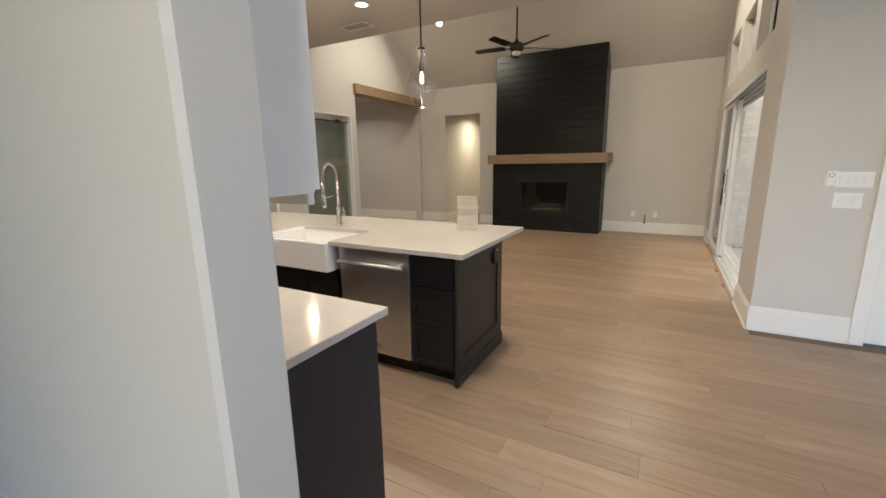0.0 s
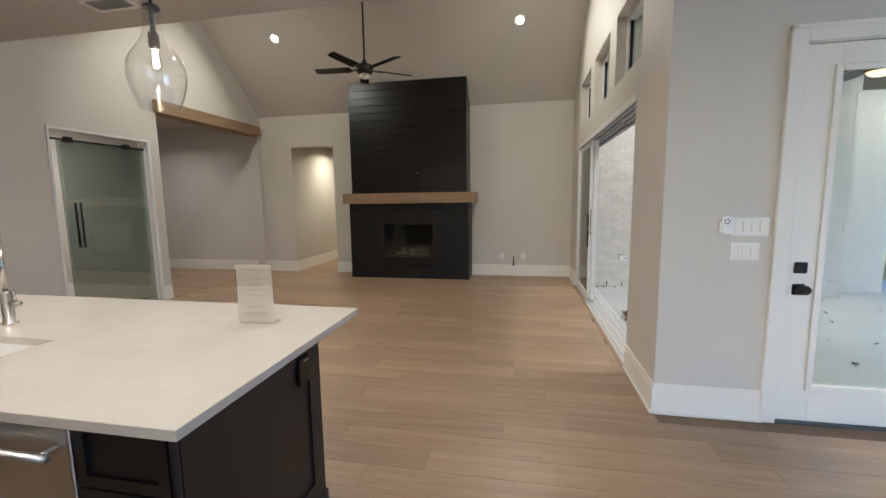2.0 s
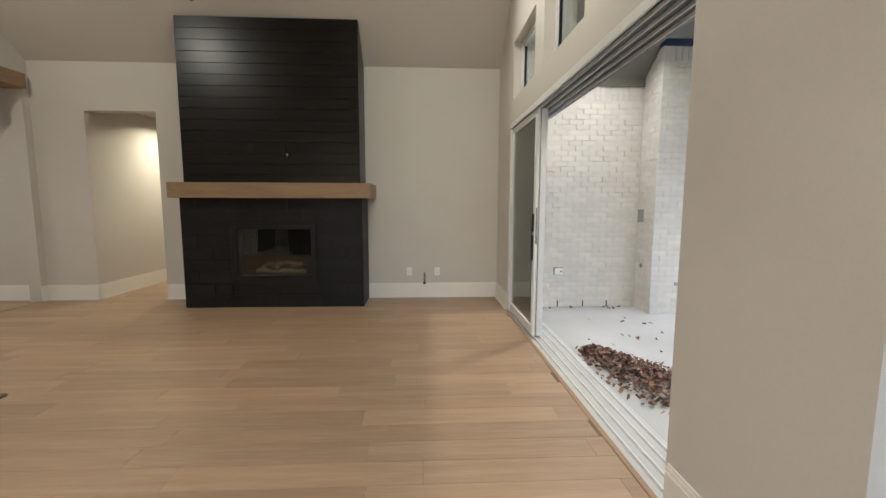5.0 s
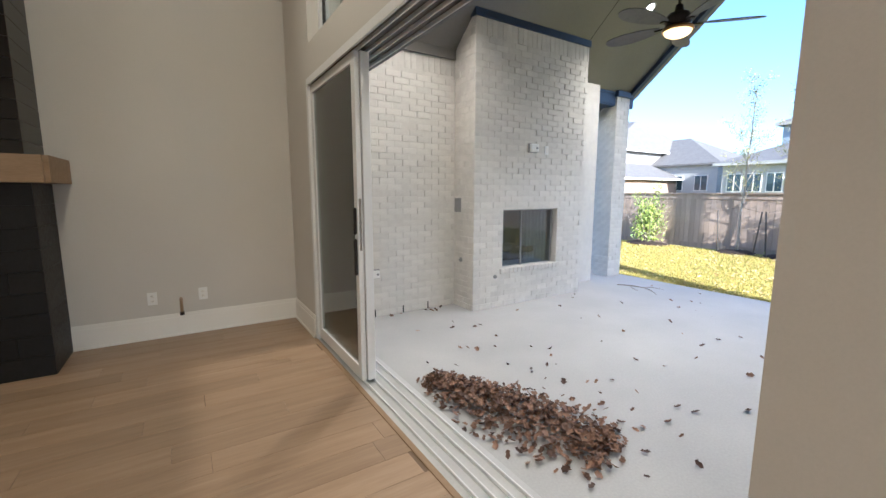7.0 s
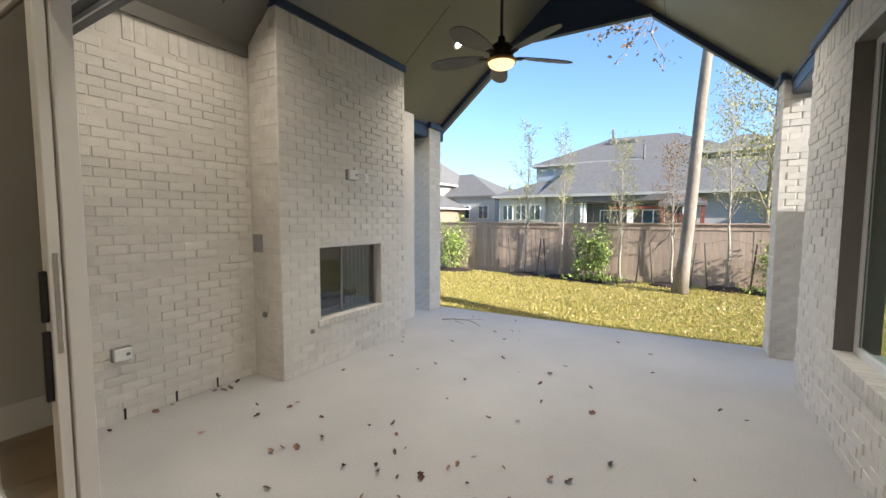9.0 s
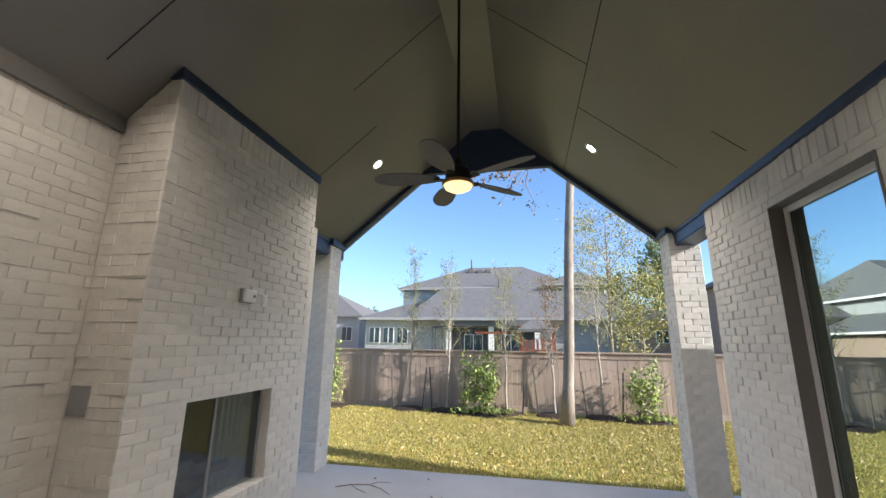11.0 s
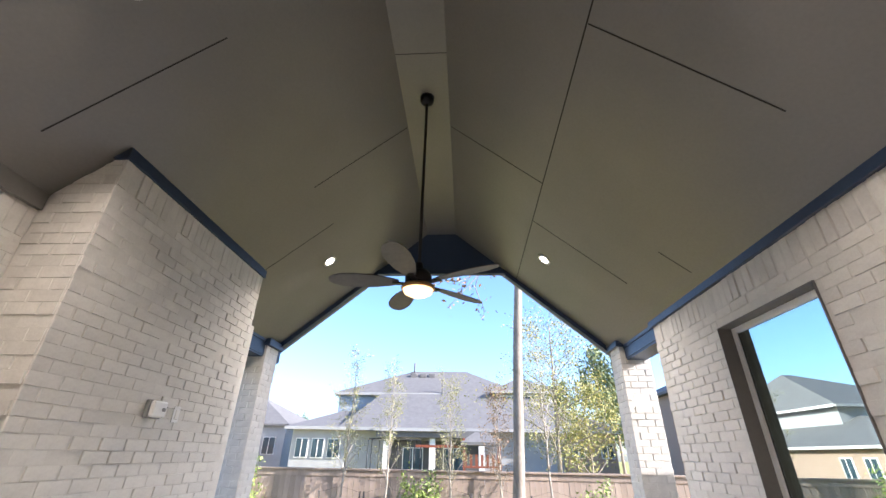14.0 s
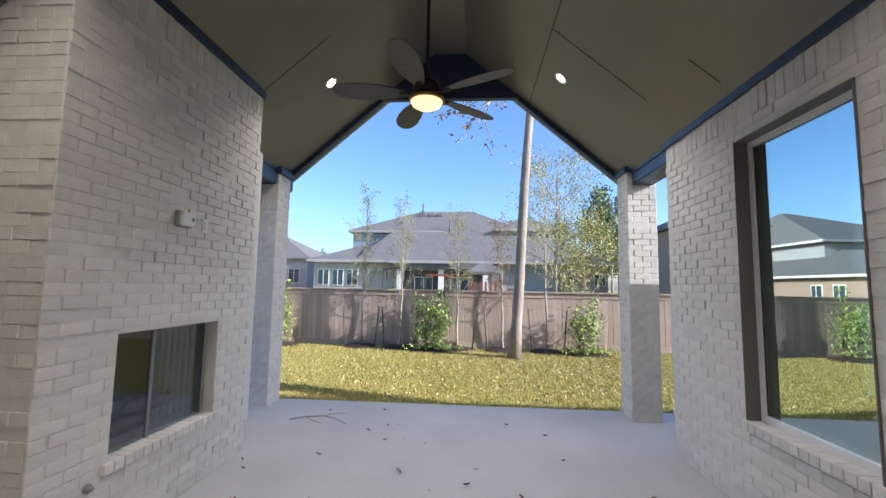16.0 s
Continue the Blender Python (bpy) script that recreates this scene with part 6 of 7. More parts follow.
def limb(bm, g, start, direction, length, radius, depth, tips, droop=0.0, spread=0.55, kids=(3, 5), jag=0.14):
    pts, d, p = [Vector(start)], Vector(direction).normalized(), Vector(start)
    n = 5
    for i in range(n):
        d = (d + Vector((g.normal(0, jag), g.normal(0, jag), g.normal(0, jag * 0.6) - droop))).normalized()
        p = p + d * length / n
        pts.append(p.copy())
    tube_into(bm, pts, [radius * (1 - 0.75 * i / n) for i in range(n + 1)], 5 if radius < 0.03 else 8)
    if depth == 0:
        tips += [pts[-1], pts[-2], pts[-3]]
        return
    for _ in range(int(g.integers(*kids))):
        k = int(g.integers(1, n + 1))
        side = Vector((g.normal(), g.normal(), g.normal() * 0.5 + 0.25)).normalized()
        limb(bm, g, pts[k], (d * (1 - spread) + side * spread), length * g.uniform(0.4, 0.62), radius * 0.42, depth - 1, tips, droop, spread, kids, jag)
    tips.append(pts[-1])


def tree(name, at, height, trunk_r, label, leaf_mat, leaf_size, per_tip, seed, trunk_to=0.35, first=14, spread=0.5, depth=1, limb_len=0.3, lean=(0, 0), upward=0.9, bark=None, leaf_spread=0.12):
    g = np.random.default_rng(seed)
    e = holder(name, at, label, "tree")
    bm = bmesh.new()
    n = 12
    pts = [(lean[0] * k / n + 0.012 * math.sin(k * 1.3 + seed), lean[1] * k / n + 0.012 * math.cos(k * 1.7 + seed), height * k / n) for k in range(n + 1)]
    rad = [trunk_r * (1 - 0.85 * k / n) for k in range(n + 1)]
    rad[0] *= 1.35
    tube_into(bm, pts, rad, 10)
    part("trunk", bm, bark or M_BARK, e, "", True)
    bm, tips = bmesh.new(), []
    for i in range(first):
        f = trunk_to + (0.98 - trunk_to) * (i + g.uniform(0, 1)) / first
        k = min(int(f * n), n - 1)
        base = Vector(pts[k]).lerp(Vector(pts[k + 1]), f * n - k)
        a = i * 2.4 + g.uniform(-0.4, 0.4)
        limb(bm, g, base, (math.cos(a), math.sin(a), upward), height * limb_len * (1.15 - f * 0.6), trunk_r * 0.38 * (1.2 - f), depth, tips, 0.0, spread)
    tagged(part("branchwork", bm, bark or M_BARK, e, "", True), kind="stuff")
    verts, faces, cs = [], [], []
    for t in tips:
        for _ in range(per_tip):
            cs.append((t.x + g.normal(0, leaf_spread), t.y + g.normal(0, leaf_spread), t.z + g.normal(0, leaf_spread)))
    leaf_cloud(verts, faces, cs, leaf_size, g)
    tagged(link_mesh("crown", verts, faces, leaf_mat, e), kind="stuff")
    return e


M_LEAF_YG = leaf_material("olive_leaf", (0.18, 0.20, 0.06), (0.46, 0.41, 0.17))
M_LEAF_RED = leaf_material("russet_leaf", (0.14, 0.10, 0.05), (0.34, 0.20, 0.09))
M_LEAF_G = leaf_material("shrub_leaf", (0.10, 0.17, 0.03), (0.42, 0.48, 0.10))
M_LEAF_GOLD = leaf_material("golden_leaf", (0.14, 0.18, 0.05), (0.48, 0.40, 0.10))
M_LEAF_PINE = leaf_material("pine_needle", (0.07, 0.11, 0.045), (0.17, 0.20, 0.08))
M_PALE = surf("pale_young_bark", (0.42, 0.37, 0.30), (0.28, 0.24, 0.19), 8, 0.9, 0.6, 40)
M_STAKE = surf("grey_stake", (0.10, 0.085, 0.07), None, 8, 0.9, 0.5, 40)


def mulch_bed(x, y, rx, ry, seed):
    g = np.random.default_rng(seed)
    verts = [(x, y, LAWN_Z + 0.09)]
    n = 22
    for ring, (f, z) in enumerate(((0.55, 0.07), (0.85, 0.035), (1.0, -0.025))):
        for k in range(n):
            a = 2 * math.pi * k / n
            r = f * g.uniform(0.85, 1.12)
            verts.append((x + rx * r * math.cos(a), y + ry * r * math.sin(a), LAWN_Z + z + g.uniform(-0.012, 0.012)))
    faces = [(0, 1 + k, 1 + (k + 1) % n) for k in range(n)]
    for ring in range(2):
        o = 1 + ring * n
        faces += [(o + k, o + n + k, o + n + (k + 1) % n, o + (k + 1) % n) for k in range(n)]
    tagged(link_mesh("mulch_bed", verts, faces, M_MULCH, smooth=True), "low mound of dark mulch at the fence", "mulch", kind="stuff")


for i, (x, y, h, m) in enumerate([(12.75, 10.47, 4.3, M_LEAF_YG), (12.7, 9.33, 4.0, M_LEAF_YG), (12.7, 7.72, 3.75, M_LEAF_YG), (12.6, 6.46, 3.5, M_LEAF_RED), (12.6, 5.25, 4.7, M_LEAF_YG)]):
    tree("young_tree", (x, y, LAWN_Z), h, 0.035, "slender staked young tree with sparse leaves" if i != 3 else "slender young tree with sparse russet leaves", m, 0.042, 8, 20 + i, 0.30, 26, 0.34, 1, 0.19 if i < 4 else 0.26, (0.0, 0.05 * (i - 2)), 1.9, M_PALE, 0.06)
    mulch_bed(x, y, 0.42, 0.52, 50 + i)
    for s in (-1, 1):
        st = holder("tree_stake", (x - 0.1, y + s * 0.42, LAWN_Z), "thin leaning wooden tree stake", "stake", "tree stakes")
        tube("pole", [(0, 0, -0.03), (0.04, s * 0.10, 1.15)], 0.019, M_STAKE, st, "", 6)
        tube("tie", [(0.04, s * 0.10, 1.12), (0.1, -s * 0.42, 1.25)], 0.003, M_STAKE, st, "", 4)


def shrub(x, y, r, h, seed, label, mat=M_LEAF_G, count=2600):
    g = np.random.default_rng(seed)
    e = holder("shrub", (x, y, LAWN_Z), label, "shrub")
    bm, tips = bmesh.new(), []
    for i in range(13):
        a = i * 2.4
        limb(bm, g, (0.05 * math.cos(a), 0.05 * math.sin(a), 0), (math.cos(a) * g.uniform(0.1, 0.75), math.sin(a) * g.uniform(0.1, 0.75), 1.1), h * g.uniform(0.75, 1.0), 0.016, 1, tips, 0.0, 0.5, (3, 5))
    tagged(part("branchwork", bm, M_BARK, e, "", True), kind="stuff")
    verts, faces, cs = [], [], []
    per = max(4, count // max(1, len(tips)))
    for t in tips:
        for _ in range(per):
            p = Vector((t.x, t.y, t.z)) + Vector((g.normal(0, 0.085), g.normal(0, 0.085), g.normal(0, 0.1)))
            if p.z > 0.05 and math.hypot(p.x, p.y) < r * g.uniform(0.85, 1.2):
                cs.append(p)
    for _ in range(int(count * 0.35)):
        a, zz = g.uniform(0, 6.28), g.uniform(0.1, 0.92)
        rr = r * math.sqrt(g.uniform(0.15, 1)) * math.sin(math.pi * min(0.97, zz * 0.72 + 0.22)) * (0.85 + 0.3 * math.sin(3 * a + seed))
        cs.append((rr * math.cos(a), rr * math.sin(a), zz * h))
    leaf_cloud(verts, faces, cs, 0.085, g)
    tagged(link_mesh("foliage", verts, faces, mat, e), kind="stuff")
    mulch_bed(x, y, 0.5, 0.75, seed)


shrub(12.45, 8.42, 0.52, 1.25, 71, "dense green evergreen shrub at the fence")
shrub(12.45, 4.30, 0.48, 1.1, 72, "open green shrub among flowers at the fence", count=1500)
shrub(12.6, 12.95, 0.5, 1.35, 73, "green shrub at the fence beside the lawn")
M_PETAL = leaf_material("pansy_petal", (0.10, 0.04, 0.16), (0.55, 0.42, 0.08))
fv, ff = [], []
g = np.random.default_rng(4)
leaf_cloud(fv, ff, [(12.25 + g.normal(0, 0.1), 4.25 + g.normal(0, 0.4), LAWN_Z + 0.14 + g.uniform(0, 0.12)) for _ in range(160)], 0.06, g)
tagged(link_mesh("flowers", fv, ff, M_PETAL), "purple and yellow pansies in a bed", "flowers", kind="stuff")
fv, ff = [], []
leaf_cloud(fv, ff, [(12.2 + g.normal(0, 0.12), (4.25, 8.3)[k % 2] + g.normal(0, 0.42), LAWN_Z + 0.07 + g.uniform(0, 0.13)) for k in range(700)], 0.08, g)
tagged(link_mesh("ground_cover", fv, ff, M_LEAF_G), "low green planting round the shrubs", "plants", kind="stuff")

# tall trunk with one leafy side branch in view
big = holder("tall_tree", (11.56, 6.26, LAWN_Z), "tall bare pale trunk with high oak branches", "tree")
bm = bmesh.new()
pts = [(0.02 * math.sin(k), -0.055 * k - 0.02 * math.sin(k * 0.9), k * 0.85) for k in range(17)]
rad = [0.138 * (1 - 0.035 * k) for k in range(17)]
rad[0] = 0.185
tube_into(bm, pts, rad, 14)
part("trunk", bm, M_BARK, big, "", True)
bm, tips = bmesh.new(), []
g = np.random.default_rng(9)
for z, dy, dx, L in ((6.9, 1.0, -0.25, 1.9), (7.3, 0.9, -0.5, 2.2), (8.0, 0.7, 0.5, 1.8), (7.6, 0.5, -0.9, 1.9), (9.0, -0.9, 0.2, 2.6), (10.5, 0.6, 0.6, 2.6), (11.5, -0.5, -0.7, 2.4), (12.6, 0.3, 0.2, 2.4)):
    limb(bm, g, (0, -0.065 * z / 0.85, z), (dx, dy, 0.05 if z < 9 else 0.5), L, 0.035, 1, tips, 0.05, 0.5, (4, 7), 0.2)
tagged(part("branchwork", bm, M_BARK, big, "", True), kind="stuff")
fv, ff = [], []
leaf_cloud(fv, ff, [(t.x + g.normal(0, 0.13), t.y + g.normal(0, 0.13), t.z + g.normal(0, 0.11)) for t in tips for _ in range(6)], 0.12, g)
tagged(link_mesh("crown", fv, ff, M_LEAF_RED, big), kind="stuff")

# trees beyond the fence
tree("golden_tree", (19.5, 3.7, LAWN_Z), 7.4, 0.11, "broad half-bare golden green tree behind fence", M_LEAF_GOLD, 0.095, 26, 31, 0.22, 22, 0.55, 1, 0.36, (0, -0.2), 0.7, None, 0.28)
tree("golden_tree", (20.5, 2.1, LAWN_Z), 4.6, 0.08, "leafy golden green tree behind fence", M_LEAF_GOLD, 0.11, 20, 32, 0.2, 22, 0.55, 1, 0.36, (0, 0.1), 0.7, None, 0.28)
for i, (x, y, h) in enumerate([(44, -5.8, 12.0), (47, -8.0, 11.5), (50, -3.0, 9.0), (60, 30, 6.0), (52, -10.5, 8.0)]):
    tree("pine_tree", (x, y, LAWN_Z), h, 0.16, "far pine with a tufted open crown", M_LEAF_PINE, 0.4, 11, 41 + i, 0.42, 16, 0.5, 1, 0.16, (0, 0.2), 0.25, None, 0.35)


# ---- houses beyond ----
M_SHINGLE = surf("grey_shingle", (0.165, 0.157, 0.15), (0.125, 0.118, 0.113), 2.5, 0.9, 0.5, 12)
M_SIDING = surf("pale_grey_siding", (0.40, 0.39, 0.37), (0.35, 0.34, 0.325), 1.5, 0.75, 0.3, 20)
M_TANBRICK = surf("tan_brick", (0.40, 0.29, 0.21), (0.30, 0.21, 0.155), 14, 0.85, 0.5, 60, stretch=(1, 1, 3))
M_FARGLASS = surf("window_glass_dark", (0.05, 0.075, 0.09), (0.035, 0.055, 0.07), 1, 0.08, 0, 5)
M_REDWOOD = surf("red_stained_timber", (0.24, 0.065, 0.03), (0.17, 0.045, 0.02), 5, 0.7, 0.3, 30)


def hip_roof(parent, x0, x1, y0, y1, z, rise, over=0.45, mat=None, name="roof"):
    a, b, c, d = x0 - over, x1 + over, y0 - over, y1 + over
    run = min(b - a, d - c) / 2
    if d - c > b - a:
        r0, r1 = ((a + b) / 2, c + run), ((a + b) / 2, d - run)
    else:
        r0, r1 = (a + run, (c + d) / 2), (b - run, (c + d) / 2)
    v = [(a, c, z), (b, c, z), (b, d, z), (a, d, z), (a, c, z + 0.18), (b, c, z + 0.18), (b, d, z + 0.18), (a, d, z + 0.18), (*r0, z + rise), (*r1, z + rise)]
    f = [(3, 2, 1, 0), (0, 1, 5, 4), (1, 2, 6, 5), (2, 3, 7, 6), (3, 0, 4, 7)]
    if d - c > b - a:
        f += [(4, 5, 8), (5, 6, 9, 8), (6, 7, 9), (7, 4, 8, 9)]
    else:
        f += [(4, 5, 9, 8), (5, 6, 9), (6, 7, 8, 9), (7, 4, 8)]
    return link_mesh(name, v, f, mat or M_SHINGLE, parent)


def house_window(parent, x, y, z, w, h, axis="x", side=-1):
    e = holder("window", (0, 0, 0))
    e.parent = parent
    if axis == "x":
        box("frame", (x + side * 0.08, x, y - w / 2 - 0.06, y + w / 2 + 0.06, z - 0.06, z + h + 0.06), M_TRIM, e)
        box("pane", (x + side * 0.10, x + side * 0.08, y - w / 2, y + w / 2, z, z + h), M_FARGLASS, e)
        box("mullion", (x + side * 0.12, x + side * 0.10, y - 0.03, y + 0.03, z, z + h), M_TRIM, e)
    else:
        box("frame", (x - w / 2 - 0.09, x + w / 2 + 0.09, y + side * 0.08, y, z - 0.09, z + h + 0.09), M_TRIM, e)
        box("pane", (x - w / 2, x + w / 2, y + side * 0.10, y + side * 0.08, z, z + h), M_FARGLASS, e)
        box("mullion", (x - 0.03, x + 0.03, y + side * 0.12, y + side * 0.10, z, z + h), M_TRIM, e)


def ridge_roof(parent, x0, x1, y0, y1, z, rx, ry0, ry1, rz, name="roof"):
    """Hipped roof with a given ridge: eaves rectangle at z, ridge from (rx, ry0) to (rx, ry1) at rz."""
    v = [(x0, y0, z), (x1, y0, z), (x1, y1, z), (x0, y1, z)]
    v += [(x, y, z + 0.2) for x, y, _ in v] + [(rx, ry0, rz), (rx, ry1, rz)]
    f = [(3, 2, 1, 0), (0, 1, 5, 4), (1, 2, 6, 5), (2, 3, 7, 6), (3, 0, 4, 7), (4, 5, 8), (5, 6, 9, 8), (6, 7, 9), (7, 4, 8, 9)]
    roof = link_mesh(name, v, f, M_SHINGLE, parent)
    box("fascia", (x0 - 0.03, x0, y0, y1, z - 0.02, z + 0.2), M_SIDING, roof, "pale fascia board")
    return roof


hs = holder("neighbour_house", (0, 0, 0), "two-storey grey house with broad hipped shingle roof", "house")
box("wall", (37, 56, -4.1, 17, LAWN_Z, 3.5), M_SIDING, hs)
box("wall", (36.5, 47, 17, 21.4, LAWN_Z, 3.5), M_SIDING, hs)
box("brick_wall", (36.4, 37, -4.1, -0.2, LAWN_Z, 3.5), M_TANBRICK, hs)
ridge_roof(hs, 36.0, 57, -4.6, 17.6, 3.45, 46.5, 7.3, 13.3, 9.88)
ridge_roof(hs, 36.02, 48, 13.0, 21.95, 3.45, 42.0, 15.0, 19.0, 5.4)
box("upper_wall", (42, 51, 11.0, 19.6, 3.5, 6.86), surf("blue_grey_siding", (0.30, 0.35, 0.41), (0.26, 0.31, 0.37), 1.5, 0.75, 0.3, 20), hs)
ridge_roof(hs, 41.5, 51.5, 9.5, 20.0, 6.80, 46.5, 10.0, 13.3, 9.82)
box("upper_wall", (41.0, 46.5, -0.6, 4.6, 3.5, 7.0), M_SIDING, hs)
ridge_roof(hs, 40.5, 47.0, -1.1, 5.1, 6.95, 43.7, 1.6, 2.4, 8.7)
for y in (0.4, 2.0, 3.6):
    house_window(hs, 41.0, y, 6.1, 1.1, 0.6)
ridge_roof(hs, 35.4, 41.0, 8.6, 14.6, 3.40, 40.5, 11.0, 11.6, 5.9, "porch_gable")
for y in (20.5, 19.2, 17.9):
    house_window(hs, 36.5, y, 1.45, 0.9, 1.3)
for y in (-1.2, -3.4):
    house_window(hs, 36.4, y, 1.75, 0.85, 0.9)
# no real recess: dark flat panel that paints the porch's shade
porch = box("porch_recess", (36.9, 36.98, 6.0, 14.0, LAWN_Z, 2.75), surf("porch_shade", (0.10, 0.095, 0.09), None, 2, 0.8), hs, "flat panel with the porch's shade in its colour")
for y in (6.2, 10.0, 13.6):
    box("porch_column", (35.9, 36.3, y - 0.22, y + 0.22, LAWN_Z, 2.9), M_TRIM, hs, "white porch column")
for y in (11.6, 8.4):
    house_window(hs, 36.9, y, 0.3, 1.5, 1.9)
box("porch_roof", (35.6, 37.2, 5.6, 14.4, 2.95, 3.44), M_SHINGLE, hs)
for y in (12.5, 11.5, 10.6):
    box("roof_vent", (45.0, 45.5, y, y + 0.7, 9.0, 9.42), M_SHINGLE, hs, "", 0.05, 1)
tube("vent_pipe", [(41.5, 9.6, 5.8), (41.5, 9.6, 8.2)], 0.09, M_SHINGLE, hs)
tube("vent_pipe", [(46, 12.9, 9.4), (46, 12.9, 10.7)], 0.1, M_SHINGLE, hs)

ps = holder("playset", (30, 6.4, LAWN_Z), "red-stained timber garden playset", "playset")
for y in (-1.1, 1.1):
    for x in (-0.7, 0.7):
        box("post", (x - 0.07, x + 0.07, y - 0.07, y + 0.07, 0, 3.0), M_REDWOOD, ps)
box("deck", (-0.8, 0.8, -1.2, 1.2, 1.35, 1.45), M_REDWOOD, ps)
for k in range(7):
    box("rail_slat", (-0.8, -0.76, -1.1 + k * 0.34, -0.95 + k * 0.34, 1.45, 2.1), M_REDWOOD, ps)
hip_roof(ps, -0.75, 0.75, -1.15, 1.15, 2.6, 0.8, 0.15, M_SHINGLE)
box("swing_beam", (-0.08, 0.08, 1.1, 4.2, 2.45, 2.6), M_REDWOOD, ps)
tramp = holder("trampoline", (30, 12.0, LAWN_Z), "round trampoline with dark safety net poles", "trampoline")
for k in range(8):
    a = k * math.pi / 4
    tube("pole", [(1.7 * math.cos(a), 1.7 * math.sin(a), 0), (1.7 * math.cos(a), 1.7 * math.sin(a), 2.9)], 0.03, M_BLACK, tramp, "", 6)
lathe("mat", [(0, 0.85), (1.7, 0.85), (1.75, 0.8), (1.7, 0.75), (0, 0.75)], M_BLACK, tramp, "", 28)
lathe("net_hoop", [(1.68, 2.85), (1.73, 2.85), (1.73, 2.9), (1.68, 2.9)], M_BLACK, tramp, "", 28, closed=True)

h2 = holder("neighbour_house", (0, 0, 0), "pale far house with a grey hipped roof", "house")
box("wall", (46, 58, 26, 40, LAWN_Z, 4.2), M_SIDING, h2)
hip_roof(h2, 46, 58, 26, 40, 4.2, 3.6)
for y in (27.5, 30.0):
    house_window(h2, 46, y, 1.6, 1.2, 1.5)
h3 = holder("neighbour_house", (0, 0, 0), "two-storey brick house with grey roof beyond fence", "house")
box("wall", (24, 36, -20, -6.2, LAWN_Z, 5.6), M_TANBRICK, h3)
hip_roof(h3, 24, 36, -20, -6.2, 5.6, 3.2)
for z in (1.0, 3.8):
    house_window(h3, 24, -7.6, z, 0.9, 1.3)
h4 = holder("neighbour_house", (0, 0, 0), "tan brick house with grey roof beyond side fence", "house")
box("wall", (20, 56, 30, 44, LAWN_Z, 2.65), M_TANBRICK, h4)
ridge_roof(h4, 19.5, 56.5, 29.5, 44.5, 2.62, 46.0, 36.5, 37.5, 6.2)
box("gutter", (19.4, 56.5, 29.35, 29.5, 2.62, 2.80), M_TRIM, h4, "white eaves gutter")
box("upper_wall", (38, 56, 33, 43, 2.7, 5.8), M_SIDING, h4)
ridge_roof(h4, 37.4, 56.6, 32.5, 43.5, 5.8, 47.0, 36.0, 37.0, 9.9)
box("gutter", (37.4, 56.6, 32.35, 32.5, 5.78, 5.98), M_TRIM, h4, "white eaves gutter")
for x in (33.2, 35.2, 24.0):
    house_window(h4, x, 30, 0.6, 0.9, 1.4, "y", -1)
shrub(9.0, 22.5, 0.9, 1.9, 88, "large green shrub by the side fence", count=2000)

# ---- brickwork, brick by brick ----
BR_L, BR_H, JT, BED = 0.191, 0.069, 0.013, 0.004
brick_meshes = {}


def brick_mesh(du, dz, axis, out):
    """A brick face block with a chamfered front; du along the wall, dz high, standing out by a few millimetres."""
    key = (round(du, 3), round(dz, 3), axis, out)
    if key not in brick_meshes:
        c, t = 0.005, 0.012
        u, z = du / 2, dz / 2
        back = [(-u, 0, -z), (u, 0, -z), (u, 0, z), (-u, 0, z)]
        mid = [(-u, t - c, -z), (u, t - c, -z), (u, t - c, z), (-u, t - c, z)]
        top = [(-u + c, t, -z + 0.0012), (u - c, t, -z + 0.0012), (u - c, t, z - 0.0012), (-u + c, t, z - 0.0012)]
        vs = back + mid + top
        if axis == "x":
            vs = [(a, out * (b - t), z_) for a, b, z_ in vs]
        else:
            vs = [(out * (b - t), a, z_) for a, b, z_ in vs]
        f = [(8, 9, 10, 11)]
        for o in (0, 4):
            f += [(o + i, o + (i + 1) % 4, o + 4 + (i + 1) % 4, o + 4 + i) for i in range(4)]
        me = bpy.data.meshes.new("brick")
        me.from_pydata(vs, [], f)
        bm = bmesh.new()
        bm.from_mesh(me)
        bmesh.ops.recalc_face_normals(bm, faces=bm.faces)
        bm.to_mesh(me)
        bm.free()
        me.materials.append(M_BRICK)
        brick_meshes[key] = me
    return brick_meshes[key]


